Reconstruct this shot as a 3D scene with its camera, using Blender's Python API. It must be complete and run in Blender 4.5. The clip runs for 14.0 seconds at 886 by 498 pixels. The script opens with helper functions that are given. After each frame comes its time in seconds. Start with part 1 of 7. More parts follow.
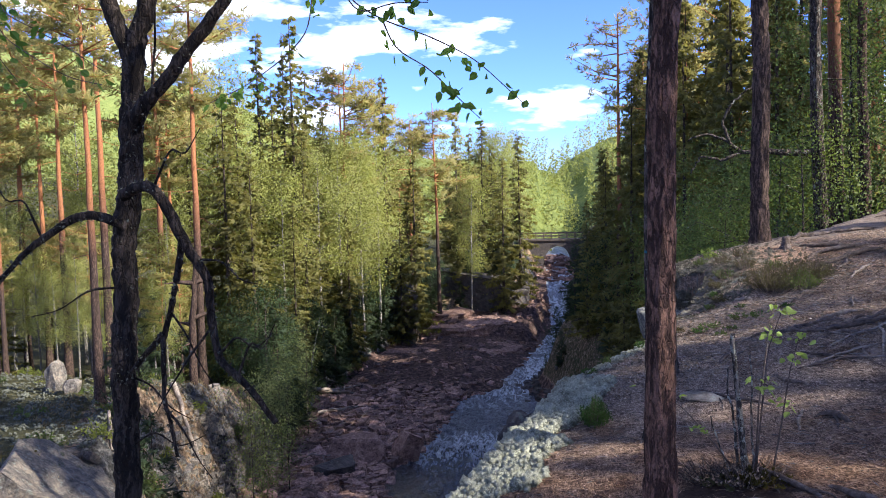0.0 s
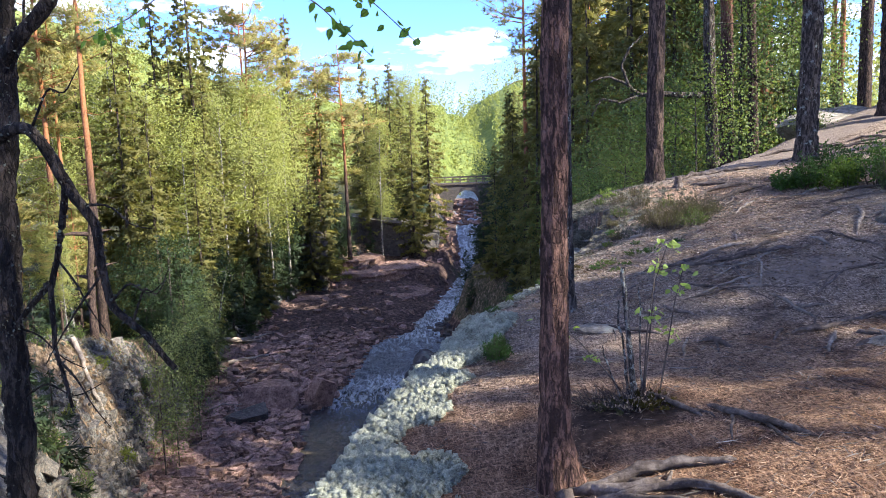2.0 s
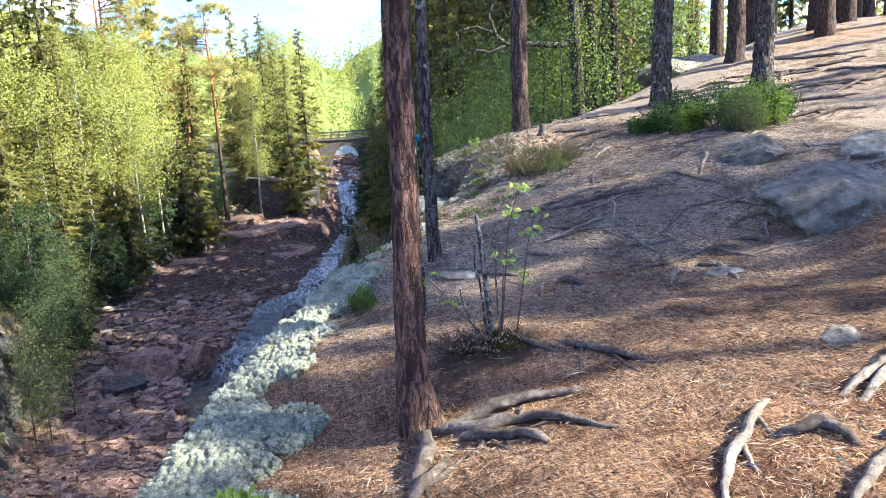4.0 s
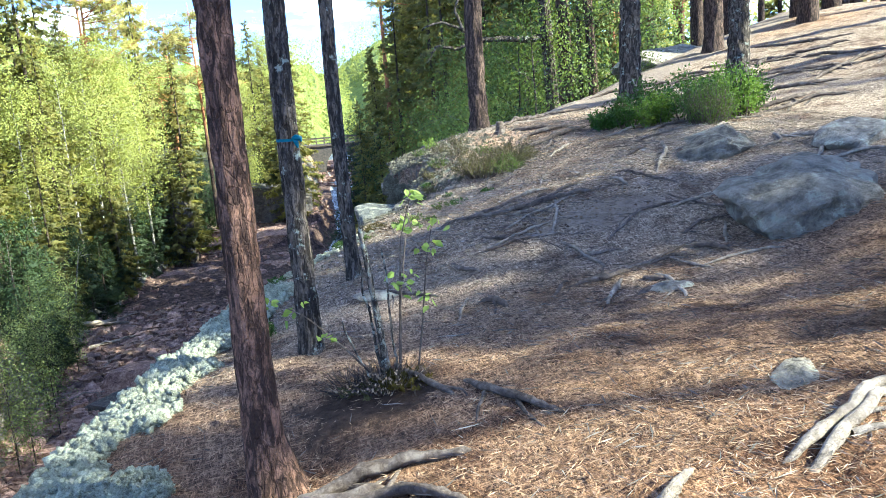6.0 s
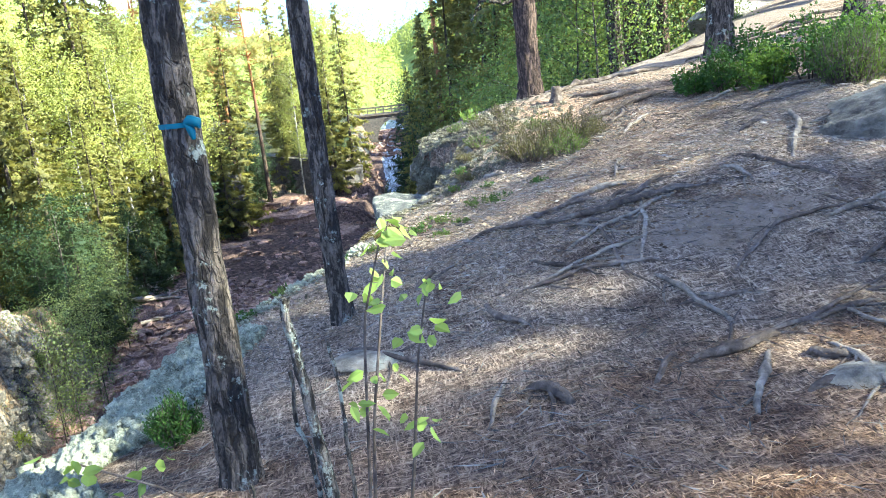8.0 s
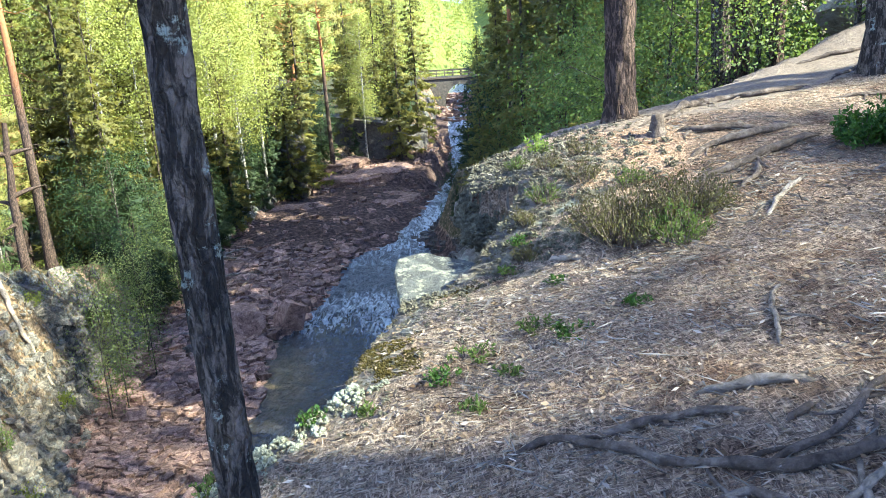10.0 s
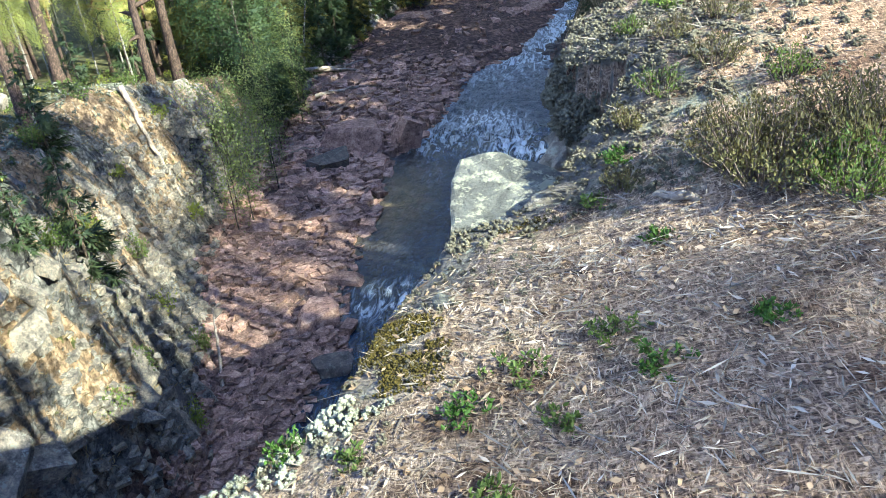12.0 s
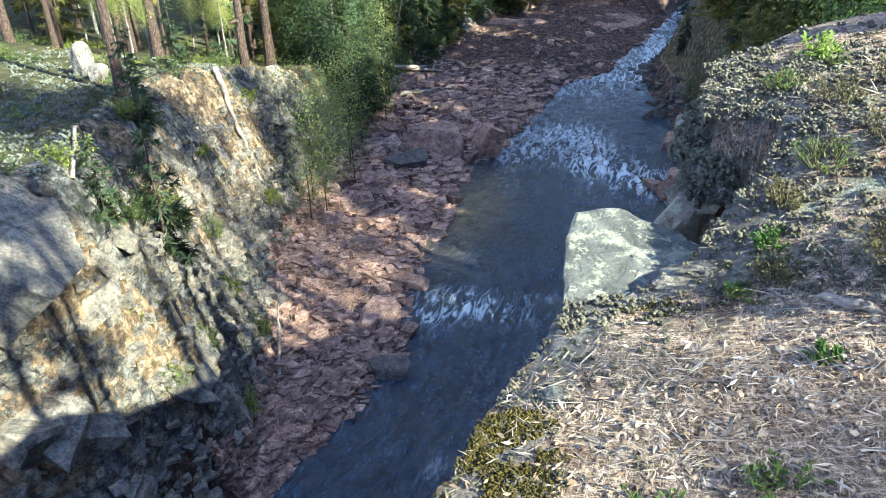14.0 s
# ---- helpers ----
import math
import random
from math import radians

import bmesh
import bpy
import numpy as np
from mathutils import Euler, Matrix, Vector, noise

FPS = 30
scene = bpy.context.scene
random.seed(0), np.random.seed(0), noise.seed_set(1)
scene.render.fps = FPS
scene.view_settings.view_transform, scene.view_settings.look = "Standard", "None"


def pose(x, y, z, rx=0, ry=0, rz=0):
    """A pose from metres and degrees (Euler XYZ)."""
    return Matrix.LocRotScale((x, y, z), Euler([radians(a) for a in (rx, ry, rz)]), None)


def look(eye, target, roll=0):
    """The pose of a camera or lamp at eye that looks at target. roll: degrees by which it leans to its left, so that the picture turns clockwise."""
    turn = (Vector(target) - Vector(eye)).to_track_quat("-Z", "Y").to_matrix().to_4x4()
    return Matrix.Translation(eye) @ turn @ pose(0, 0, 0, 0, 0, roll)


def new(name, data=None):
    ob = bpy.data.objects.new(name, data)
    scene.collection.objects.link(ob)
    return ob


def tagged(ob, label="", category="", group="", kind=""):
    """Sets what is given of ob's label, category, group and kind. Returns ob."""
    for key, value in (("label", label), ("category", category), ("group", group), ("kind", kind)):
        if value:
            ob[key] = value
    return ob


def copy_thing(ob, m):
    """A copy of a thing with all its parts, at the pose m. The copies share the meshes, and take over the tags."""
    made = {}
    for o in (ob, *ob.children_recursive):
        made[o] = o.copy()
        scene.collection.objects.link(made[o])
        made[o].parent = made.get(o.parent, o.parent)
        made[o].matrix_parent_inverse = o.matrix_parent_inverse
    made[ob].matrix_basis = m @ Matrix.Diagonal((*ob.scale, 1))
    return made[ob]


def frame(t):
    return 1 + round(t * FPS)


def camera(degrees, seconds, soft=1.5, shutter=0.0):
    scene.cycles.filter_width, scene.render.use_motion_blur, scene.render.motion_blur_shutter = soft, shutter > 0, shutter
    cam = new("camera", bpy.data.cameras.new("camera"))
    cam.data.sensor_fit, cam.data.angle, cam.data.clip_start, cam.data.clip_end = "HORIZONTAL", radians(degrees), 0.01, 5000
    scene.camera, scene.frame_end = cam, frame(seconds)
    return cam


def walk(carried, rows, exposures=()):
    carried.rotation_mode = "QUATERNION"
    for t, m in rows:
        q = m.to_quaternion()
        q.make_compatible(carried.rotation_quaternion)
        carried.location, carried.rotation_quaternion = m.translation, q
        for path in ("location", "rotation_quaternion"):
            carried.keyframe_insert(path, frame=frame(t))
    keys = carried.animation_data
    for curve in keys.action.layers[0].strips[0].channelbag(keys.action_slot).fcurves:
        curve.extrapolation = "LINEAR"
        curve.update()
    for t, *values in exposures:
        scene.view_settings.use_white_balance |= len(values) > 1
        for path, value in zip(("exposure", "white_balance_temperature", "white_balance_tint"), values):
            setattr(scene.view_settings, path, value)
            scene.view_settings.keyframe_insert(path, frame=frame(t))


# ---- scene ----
cam = camera(60.4, 14.0, soft=0.6)
EXPOSURES = [(0, 1.7, 5750, 15), (1, 1.85, 5750, 14), (2, 2.2, 5700, 11), (3, 2.5, 5700, 8), (4.2, 2.75, 5700, 3), (6.3, 2.9, 5500, -7), (8.2, 3.25, 5620, -7), (10.3, 3.0, 5620, -6), (14, 3.12, 5600, -6)]
PATH = [
    (0, (0.831, -0.072, 1.29), (0.637, 1.915, 1.17), -1.4),
    (0.5, (0.84, -0.086, 1.289), (0.679, 1.902, 1.141), -1.4),
    (1, (0.855, -0.093, 1.28), (0.766, 1.896, 1.085), -1.4),
    (1.5, (0.871, -0.099, 1.27), (0.847, 1.887, 1.04), -1.5),
    (2, (0.884, -0.105, 1.269), (0.921, 1.876, 0.999), -1.9),
    (2.5, (0.9, -0.083, 1.248), (0.975, 1.893, 0.945), -1.8),
    (3, (0.915, -0.087, 1.249), (1.038, 1.882, 0.919), -1.7),
    (3.5, (0.934, -0.09, 1.244), (1.124, 1.869, 0.892), -1.9),
    (4, (1.038, -0.104, 1.226), (1.37, 1.828, 0.827), -2.8),
    (4.2, (1.104, -0.118, 1.218), (1.496, 1.797, 0.795), -2.8),
    (6.3, (1.846, 0.7, 1.105), (2.155, 2.637, 0.714), -4.9),
    (6.5, (1.922, 0.831, 1.084), (2.204, 2.769, 0.678), -4.7),
    (7, (2.006, 1.31, 1.023), (2.262, 3.242, 0.574), -3.7),
    (7.5, (2.056, 1.723, 1.007), (2.28, 3.653, 0.534), -4.4),
    (8, (2.172, 2.281, 1.056), (2.355, 4.219, 0.595), -5.7),
    (8.2, (2.209, 2.494, 1.035), (2.39, 4.43, 0.569), -6.5),
    (10.3, (2.543, 4.448, 1.442), (2.499, 6.364, 0.872), -2.6),
    (10.5, (2.576, 4.593, 1.45), (2.476, 6.498, 0.851), -2.3),
    (11, (2.717, 4.971, 1.466), (2.442, 6.793, 0.689), -2.6),
    (11.5, (2.757, 5.187, 1.452), (2.406, 6.929, 0.534), -4.7),
    (12, (2.783, 5.448, 1.511), (2.457, 7.164, 0.536), -5.7),
    (12.5, (2.846, 5.57, 1.559), (2.46, 7.267, 0.574), -4.4),
    (13, (2.82, 5.65, 1.566), (2.353, 7.341, 0.606), -4.0),
    (13.5, (2.691, 5.741, 1.57), (2.206, 7.435, 0.623), -3.3),
    (14, (2.525, 5.854, 1.54), (2.032, 7.54, 0.583), -1.8),
]
walk(cam, [(t, look(eye, target, roll)) for t, eye, target, roll in PATH], EXPOSURES)

# ---- sky, sun ----
SUN_TO = Vector((0.84, -0.32, 0.65)).normalized()
world = bpy.data.worlds.new("sky")
scene.world = world
world.use_nodes = True
wn, wl = world.node_tree.nodes, world.node_tree.links
wn.clear()
w_out = wn.new("ShaderNodeOutputWorld")
w_bg = wn.new("ShaderNodeBackground")
w_sky = wn.new("ShaderNodeTexSky")
w_sky.sky_type = "NISHITA"
w_sky.sun_disc = False
w_sky.sun_elevation = math.asin(SUN_TO.z)
w_sky.sun_rotation = math.atan2(SUN_TO.x, SUN_TO.y)
w_sky.air_density, w_sky.dust_density, w_sky.ozone_density = 0.75, 0.0, 5.5
w_sky.altitude = 1600
w_co = wn.new("ShaderNodeTexCoord")
w_map = wn.new("ShaderNodeMapping")
w_map.inputs["Scale"].default_value = (1.0, 1.0, 3.4)
w_map.inputs["Location"].default_value = (0.35, 0.2, 0.12)
w_noise = wn.new("ShaderNodeTexNoise")
w_noise.inputs["Scale"].default_value = 4.2
w_noise.inputs["Detail"].default_value = 9.0
w_noise.inputs["Roughness"].default_value = 0.55
w_ramp = wn.new("ShaderNodeValToRGB")
w_ramp.color_ramp.elements[0].position, w_ramp.color_ramp.elements[1].position = 0.545, 0.63
w_mix = wn.new("ShaderNodeMix")
w_mix.data_type = "RGBA"
w_mix.inputs[7].default_value = (7.0, 7.0, 7.1, 1)
wl.new(w_co.outputs["Generated"], w_map.inputs["Vector"])
wl.new(w_map.outputs["Vector"], w_noise.inputs["Vector"])
wl.new(w_noise.outputs["Fac"], w_ramp.inputs["Fac"])
wl.new(w_ramp.outputs["Color"], w_mix.inputs[0])
w_tone = wn.new("ShaderNodeMix")
w_tone.data_type, w_tone.blend_type = "RGBA", "MULTIPLY"
w_tone.inputs[0].default_value = 1.0
w_tone.inputs[7].default_value = (0.76, 0.75, 0.97, 1)
wl.new(w_sky.outputs["Color"], w_tone.inputs[6])
wl.new(w_tone.outputs[2], w_mix.inputs[6])
wl.new(w_mix.outputs[2], w_bg.inputs["Color"])
w_bg.inputs["Strength"].default_value = 0.12
wl.new(w_bg.outputs["Background"], w_out.inputs["Surface"])

sun = new("sun", bpy.data.lights.new("sun", "SUN"))
sun.data.energy, sun.data.angle, sun.data.color = 3.9, radians(0.6), (1.0, 0.90, 0.70)
sun.matrix_world = look(SUN_TO * 100, (0, 0, 0))

# ---- materials ----


class Mat:
    """A node material: m.n(type, inputs...) adds a node, m.mix() blends two colours."""

    def __init__(self, name, rough=0.8, spec=0.3):
        self.mat = bpy.data.materials.new(name)
        self.mat.use_nodes = True
        self.nt = self.mat.node_tree
        self.bsdf = self.nt.nodes["Principled BSDF"]
        self.out = self.nt.nodes["Material Output"]
        self.bsdf.inputs["Roughness"].default_value = rough
        self.bsdf.inputs["Specular IOR Level"].default_value = spec

    def put(self, sock, v):
        if isinstance(v, bpy.types.NodeSocket):
            self.nt.links.new(v, sock)
        elif sock.type == "RGBA" and len(v) == 3:
            sock.default_value = (*v, 1)
        else:
            sock.default_value = v

    def n(self, kind, **ins):
        node = self.nt.nodes.new("ShaderNode" + kind)
        for k, v in ins.items():
            self.put(node.inputs[k.replace("_", " ")], v)
        return node

    def co(self, scale=(1, 1, 1), space="Object"):
        m = self.n("Mapping", Scale=scale)
        self.nt.links.new(self.n("TexCoord").outputs[space], m.inputs["Vector"])
        return m.outputs["Vector"]

    def noise(self, scale, detail=4.0, rough=0.55, vec=None, dist=0.0):
        node = self.n("TexNoise", Scale=scale, Detail=detail, Roughness=rough, Distortion=dist)
        self.nt.links.new(vec or self.co(), node.inputs["Vector"])
        return node.outputs["Fac"]

    def voro(self, scale, vec=None, feature="F1", out="Distance"):
        node = self.n("TexVoronoi", Scale=scale)
        node.feature = feature
        self.nt.links.new(vec or self.co(), node.inputs["Vector"])
        return node.outputs[out]

    def ramp(self, fac, *stops):
        node = self.n("ValToRGB", Fac=fac)
        els = node.color_ramp.elements
        while len(els) < len(stops):
            els.new(0.5)
        for e, (p, c) in zip(els, stops):
            e.position, e.color = p, (*c, 1) if len(c) == 3 else c
        return node.outputs["Color"]

    def step(self, fac, a, b):
        node = self.n("MapRange", Value=fac, From_Min=a, From_Max=b)
        node.interpolation_type = "SMOOTHSTEP"
        return node.outputs["Result"]

    def math(self, op, a, b=0.0):
        node = self.n("Math")
        node.operation = op
        self.put(node.inputs[0], a)
        self.put(node.inputs[1], b)
        return node.outputs[0]

    def mix(self, fac, a, b, blend="MIX"):
        node = self.n("Mix")
        node.data_type, node.blend_type = "RGBA", blend
        self.put(node.inputs[0], fac)
        self.put(node.inputs[6], a)
        self.put(node.inputs[7], b)
        return node.outputs[2]

    def attr(self, name):
        node = self.n("Attribute")
        node.attribute_name = name
        return node.outputs["Fac"]

    def bump(self, height, strength=0.5, distance=0.02):
        node = self.n("Bump", Height=height, Strength=strength, Distance=distance)
        self.nt.links.new(node.outputs["Normal"], self.bsdf.inputs["Normal"])

    def color(self, c):
        self.put(self.bsdf.inputs["Base Color"], c)
        return self

    def vary(self, c, amount=0.35):
        """Makes a colour lighter or darker from object to object and piece to piece."""
        a = self.n("ObjectInfo").outputs["Random"]
        b = self.n("NewGeometry").outputs["Random Per Island"]
        f = self.math("MULTIPLY_ADD", b, amount)
        f.node.inputs[2].default_value = 1 - amount
        g = self.math("MULTIPLY_ADD", a, amount)
        g.node.inputs[2].default_value = 1 - amount * 0.4
        h = self.math("MULTIPLY", f, g)
        v = self.n("CombineXYZ", X=h, Y=h, Z=h)
        return self.mix(1.0, c, v.outputs[0], "MULTIPLY")


def leaf_material(name, dark, light, through_light=0.4, rough=0.6, amount=0.26):
    m = Mat(name, rough, 0.25)
    n = m.noise(0.7, 3)
    c = m.vary(m.ramp(n, (0.38, dark), (0.62, light)), amount)
    m.color(c)
    tr = m.n("BsdfTranslucent")
    m.nt.links.new(m.mix(1.0, c, (1.36, 1.34, 0.92), "MULTIPLY"), tr.inputs["Color"])
    mixer = m.n("MixShader", Fac=through_light)
    m.nt.links.new(m.bsdf.outputs[0], mixer.inputs[1])
    m.nt.links.new(tr.outputs[0], mixer.inputs[2])
    m.nt.links.new(mixer.outputs[0], m.out.inputs["Surface"])
    return m.mat


def bark_material(name, deep, ridge, patch=None, patch_at=0.62, scale=1.0, high=None, high_z=(3, 9), relief=0.02):
    m = Mat(name, 0.9, 0.15)
    warp = m.noise(11 * scale, 3)
    v = m.n("Mapping", Scale=(34 * scale, 34 * scale, 8.5 * scale))
    shift = m.n("VectorMath")
    shift.operation = "MULTIPLY_ADD"
    m.nt.links.new(m.n("CombineXYZ", X=warp, Y=warp, Z=warp).outputs[0], shift.inputs[0])
    shift.inputs[1].default_value = (0.035 / scale, 0.035 / scale, 0.09 / scale)
    m.nt.links.new(m.co(), shift.inputs[2])
    m.nt.links.new(shift.outputs[0], v.inputs["Vector"])
    flake = m.noise(1.0, 7, 0.68, v.outputs["Vector"], 0.5)
    fine = m.noise(90 * scale, 5, 0.7)
    plates = m.n("Mapping", Scale=(44 * scale, 44 * scale, 13 * scale))
    m.nt.links.new(shift.outputs[0], plates.inputs["Vector"])
    crack = m.step(m.voro(1.0, plates.outputs["Vector"], "DISTANCE_TO_EDGE"), 0.0, 0.11)
    tone = m.noise(7 * scale, 4)
    light = tuple(min(1, x * 1.4) for x in ridge)
    body = m.mix(m.step(tone, 0.3, 0.7), ridge, light)
    c = m.mix(m.step(flake, 0.44, 0.60), deep, body)
    c = m.mix(m.math("MULTIPLY_ADD", crack, 0.3), m.mix(1.0, deep, (0.8, 0.8, 0.8), "MULTIPLY"), c)
    c.node.inputs[0].links[0].from_node.inputs[2].default_value = 0.7
    c = m.mix(m.step(fine, 0.42, 0.8), c, m.mix(1.0, c, (0.45, 0.45, 0.45), "MULTIPLY"))
    if high:
        z = m.n("SeparateXYZ")
        m.nt.links.new(m.co(), z.inputs[0])
        c = m.mix(m.step(z.outputs["Z"], *high_z), c, m.ramp(m.noise(14, 4), (0.3, high), (0.75, tuple(x * 1.6 for x in high))))
    if patch:
        c = m.mix(m.step(m.noise(8 * scale, 7, 0.75), patch_at, patch_at + 0.06), c, patch)
    m.color(c)
    m.bump(m.math("ADD", m.math("ADD", flake, m.math("MULTIPLY", crack, 0.35)), m.math("MULTIPLY", fine, 0.4)), 1.0, relief)
    return m.mat


def lichen_material(name, c0, c1, c2):
    """Spongy lichen: a dense web of pale branchlets with dark pores."""
    m = Mat(name, 1.0, 0.05)
    web = m.noise(120, 6, 0.75)
    c = m.ramp(m.math("ADD", m.math("MULTIPLY", web, 0.65), m.math("MULTIPLY", m.noise(9, 4), 0.35)), (0.38, c0), (0.5, c1), (0.62, c2))
    m.color(m.vary(c, 0.3))
    m.bump(web, 1.0, 0.02)
    return m.mat


def ground_material():
    m = Mat("ground_cover", 0.92, 0.15)
    big, mid, fine = m.noise(0.35, 4), m.noise(3.0, 5, 0.6), m.noise(38.0, 6, 0.7)
    straw = m.noise(1.0, 4, 0.7, m.co((70, 22, 30)), 1.2)
    straw2 = m.noise(1.0, 4, 0.7, m.co((20, 75, 30)), 1.2)
    st = m.math("MAXIMUM", straw, straw2)
    litter = m.ramp(st, (0.40, (0.034, 0.024, 0.018)), (0.51, (0.19, 0.136, 0.102)), (0.60, (0.45, 0.345, 0.262)), (0.72, (0.72, 0.60, 0.48)))
    litter = m.mix(m.attr("fresh"), litter, m.mix(1.0, litter, (0.80, 0.63, 0.50), "MULTIPLY"))
    litter = m.mix(m.step(mid, 0.47, 0.66), litter, m.mix(1.0, litter, (0.46, 0.40, 0.37), "MULTIPLY"))
    litter = m.mix(m.step(m.noise(1.3, 6, 0.65), 0.56, 0.70), litter, m.mix(1.0, litter, (1.25, 1.25, 1.22), "MULTIPLY"))
    litter = m.mix(m.step(big, 0.45, 0.7), litter, m.mix(1.0, litter, (1.10, 0.95, 0.84), "MULTIPLY"))
    sand = m.ramp(m.noise(22, 6, 0.7), (0.3, (0.17, 0.128, 0.10)), (0.7, (0.36, 0.285, 0.23)))
    sand = m.mix(m.step(st, 0.58, 0.75), sand, (0.36, 0.24, 0.16))
    rock = m.ramp(m.noise(6, 8, 0.7), (0.3, (0.06, 0.055, 0.05)), (0.55, (0.16, 0.145, 0.13)), (0.75, (0.29, 0.265, 0.24)))
    rock = m.mix(m.step(m.noise(11, 6, 0.75), 0.56, 0.62), rock, (0.24, 0.25, 0.205))
    at = m.n("SeparateXYZ")
    m.nt.links.new(m.co(), at.inputs[0])
    # diagonal strips: sun streaks between shadows, painted as tan needle litter over grey rock
    across = m.math("SUBTRACT", m.math("MULTIPLY", at.outputs["X"], 0.83), m.math("MULTIPLY", at.outputs["Y"], 0.53))
    down = m.math("ADD", m.math("MULTIPLY", at.outputs["X"], 0.08), m.math("MULTIPLY", at.outputs["Y"], 0.12))
    strip = m.noise(0.85, 5, 0.6, m.n("CombineXYZ", X=across, Y=down, Z=0.0).outputs[0], 0.6)
    cl1 = m.noise(1.6, 9, 0.7, None, 0.6)
    cliff = m.ramp(cl1, (0.34, (0.03, 0.029, 0.029)), (0.46, (0.115, 0.110, 0.103)), (0.56, (0.21, 0.20, 0.185)), (0.70, (0.36, 0.345, 0.31)))
    needles = m.ramp(m.noise(3.2, 8, 0.72), (0.34, (0.10, 0.066, 0.040)), (0.5, (0.30, 0.205, 0.125)), (0.68, (0.52, 0.38, 0.25)))
    sun_strips = m.math("MULTIPLY", m.step(m.math("ADD", strip, m.math("MULTIPLY", m.math("SUBTRACT", m.noise(3.0, 6, 0.7), 0.5), 0.35)), 0.46, 0.54), m.step(at.outputs["Z"], -12.4, -10.2))
    cliff = m.mix(sun_strips, cliff, needles)
    cliff = m.mix(m.step(m.noise(5.5, 6, 0.7), 0.60, 0.68), cliff, (0.33, 0.345, 0.30))
    cliff = m.mix(m.step(m.noise(1.7, 5, 0.7), 0.60, 0.68), cliff, (0.085, 0.10, 0.028))
    warp = m.n("Mapping", Scale=(0.8, 1.5, 1.1), Rotation=(0.6, 0.2, 0.5))
    bent_co = m.n("VectorMath")
    bent_co.operation = "MULTIPLY_ADD"
    wv = m.noise(1.3, 4)
    m.nt.links.new(m.n("CombineXYZ", X=wv, Y=wv, Z=wv).outputs[0], bent_co.inputs[0])
    bent_co.inputs[1].default_value = (2.4, 1.8, 2.2)
    m.nt.links.new(m.co(), bent_co.inputs[2])
    m.nt.links.new(bent_co.outputs[0], warp.inputs["Vector"])
    joint = m.math("MAXIMUM", m.step(m.voro(1.1, warp.outputs["Vector"], "DISTANCE_TO_EDGE"), 0.0, 0.05), sun_strips)
    chip = m.step(m.noise(4.5, 9, 0.78, None, 0.5), 0.40, 0.54)
    cliff = m.mix(chip, m.mix(1.0, cliff, (0.45, 0.46, 0.48), "MULTIPLY"), cliff)
    cliff = m.mix(m.math("MAXIMUM", joint, 0.5), (0.012, 0.011, 0.011), cliff)
    red = m.ramp(m.noise(2.6, 7, 0.7), (0.3, (0.035, 0.022, 0.019)), (0.52, (0.12, 0.076, 0.062)), (0.75, (0.32, 0.215, 0.17)))
    red = m.mix(m.step(m.noise(3.2, 8, 0.72), 0.44, 0.56), m.mix(1.0, red, (0.40, 0.40, 0.42), "MULTIPLY"), red)
    lichen = m.ramp(m.noise(7, 7, 0.72), (0.32, (0.038, 0.040, 0.030)), (0.48, (0.13, 0.138, 0.105)), (0.66, (0.27, 0.28, 0.23)))
    lichen = m.mix(m.step(m.noise(4, 5, 0.7), 0.55, 0.62), lichen, (0.14, 0.10, 0.06))
    moss = m.ramp(m.noise(2.2, 6, 0.7), (0.3, (0.022, 0.022, 0.010)), (0.55, (0.055, 0.054, 0.022)), (0.75, (0.16, 0.12, 0.06)))
    c = litter
    soil = m.ramp(m.noise(16, 6, 0.7), (0.3, (0.022, 0.013, 0.009)), (0.7, (0.095, 0.058, 0.04)))
    sward = m.ramp(m.noise(0.5, 6, 0.7), (0.3, (0.10, 0.135, 0.03)), (0.7, (0.25, 0.28, 0.075)))
    for name, layer in (("soil", soil), ("sand", sand), ("lichen", lichen), ("moss", moss), ("rock", rock), ("cliff", cliff), ("red", red), ("sward", sward)):
        edge = m.math("ADD", m.attr(name), m.math("MULTIPLY", m.math("SUBTRACT", m.noise(5.0, 5, 0.65), 0.5), 0.9))
        c = m.mix(m.step(edge, 0.38, 0.62), c, layer)
    m.color(c)
    m.bump(m.math("ADD", m.math("MULTIPLY", st, 0.6), m.math("ADD", fine, m.math("ADD", m.math("ADD", m.math("MULTIPLY", cl1, 2.0), m.math("MULTIPLY", chip, m.math("MULTIPLY", m.attr("cliff"), 1.2))), m.math("MULTIPLY", m.math("MULTIPLY", joint, m.attr("cliff")), 0.4)))), 1.0, 0.05)
    return m.mat


def wood_material(name, c0, c1, c2):
    m = Mat(name, 0.85, 0.2)
    grain = m.noise(22, 7, 0.7, None, 0.4)
    c = m.ramp(m.math("ADD", m.math("MULTIPLY", grain, 0.6), m.math("MULTIPLY", m.noise(4, 5, 0.6), 0.4)), (0.36, c0), (0.5, c1), (0.66, c2))
    m.color(m.vary(c, 0.3))
    m.bump(m.math("ADD", m.noise(60, 6, 0.7), m.noise(18, 6, 0.75)), 1.0, 0.016)
    return m.mat


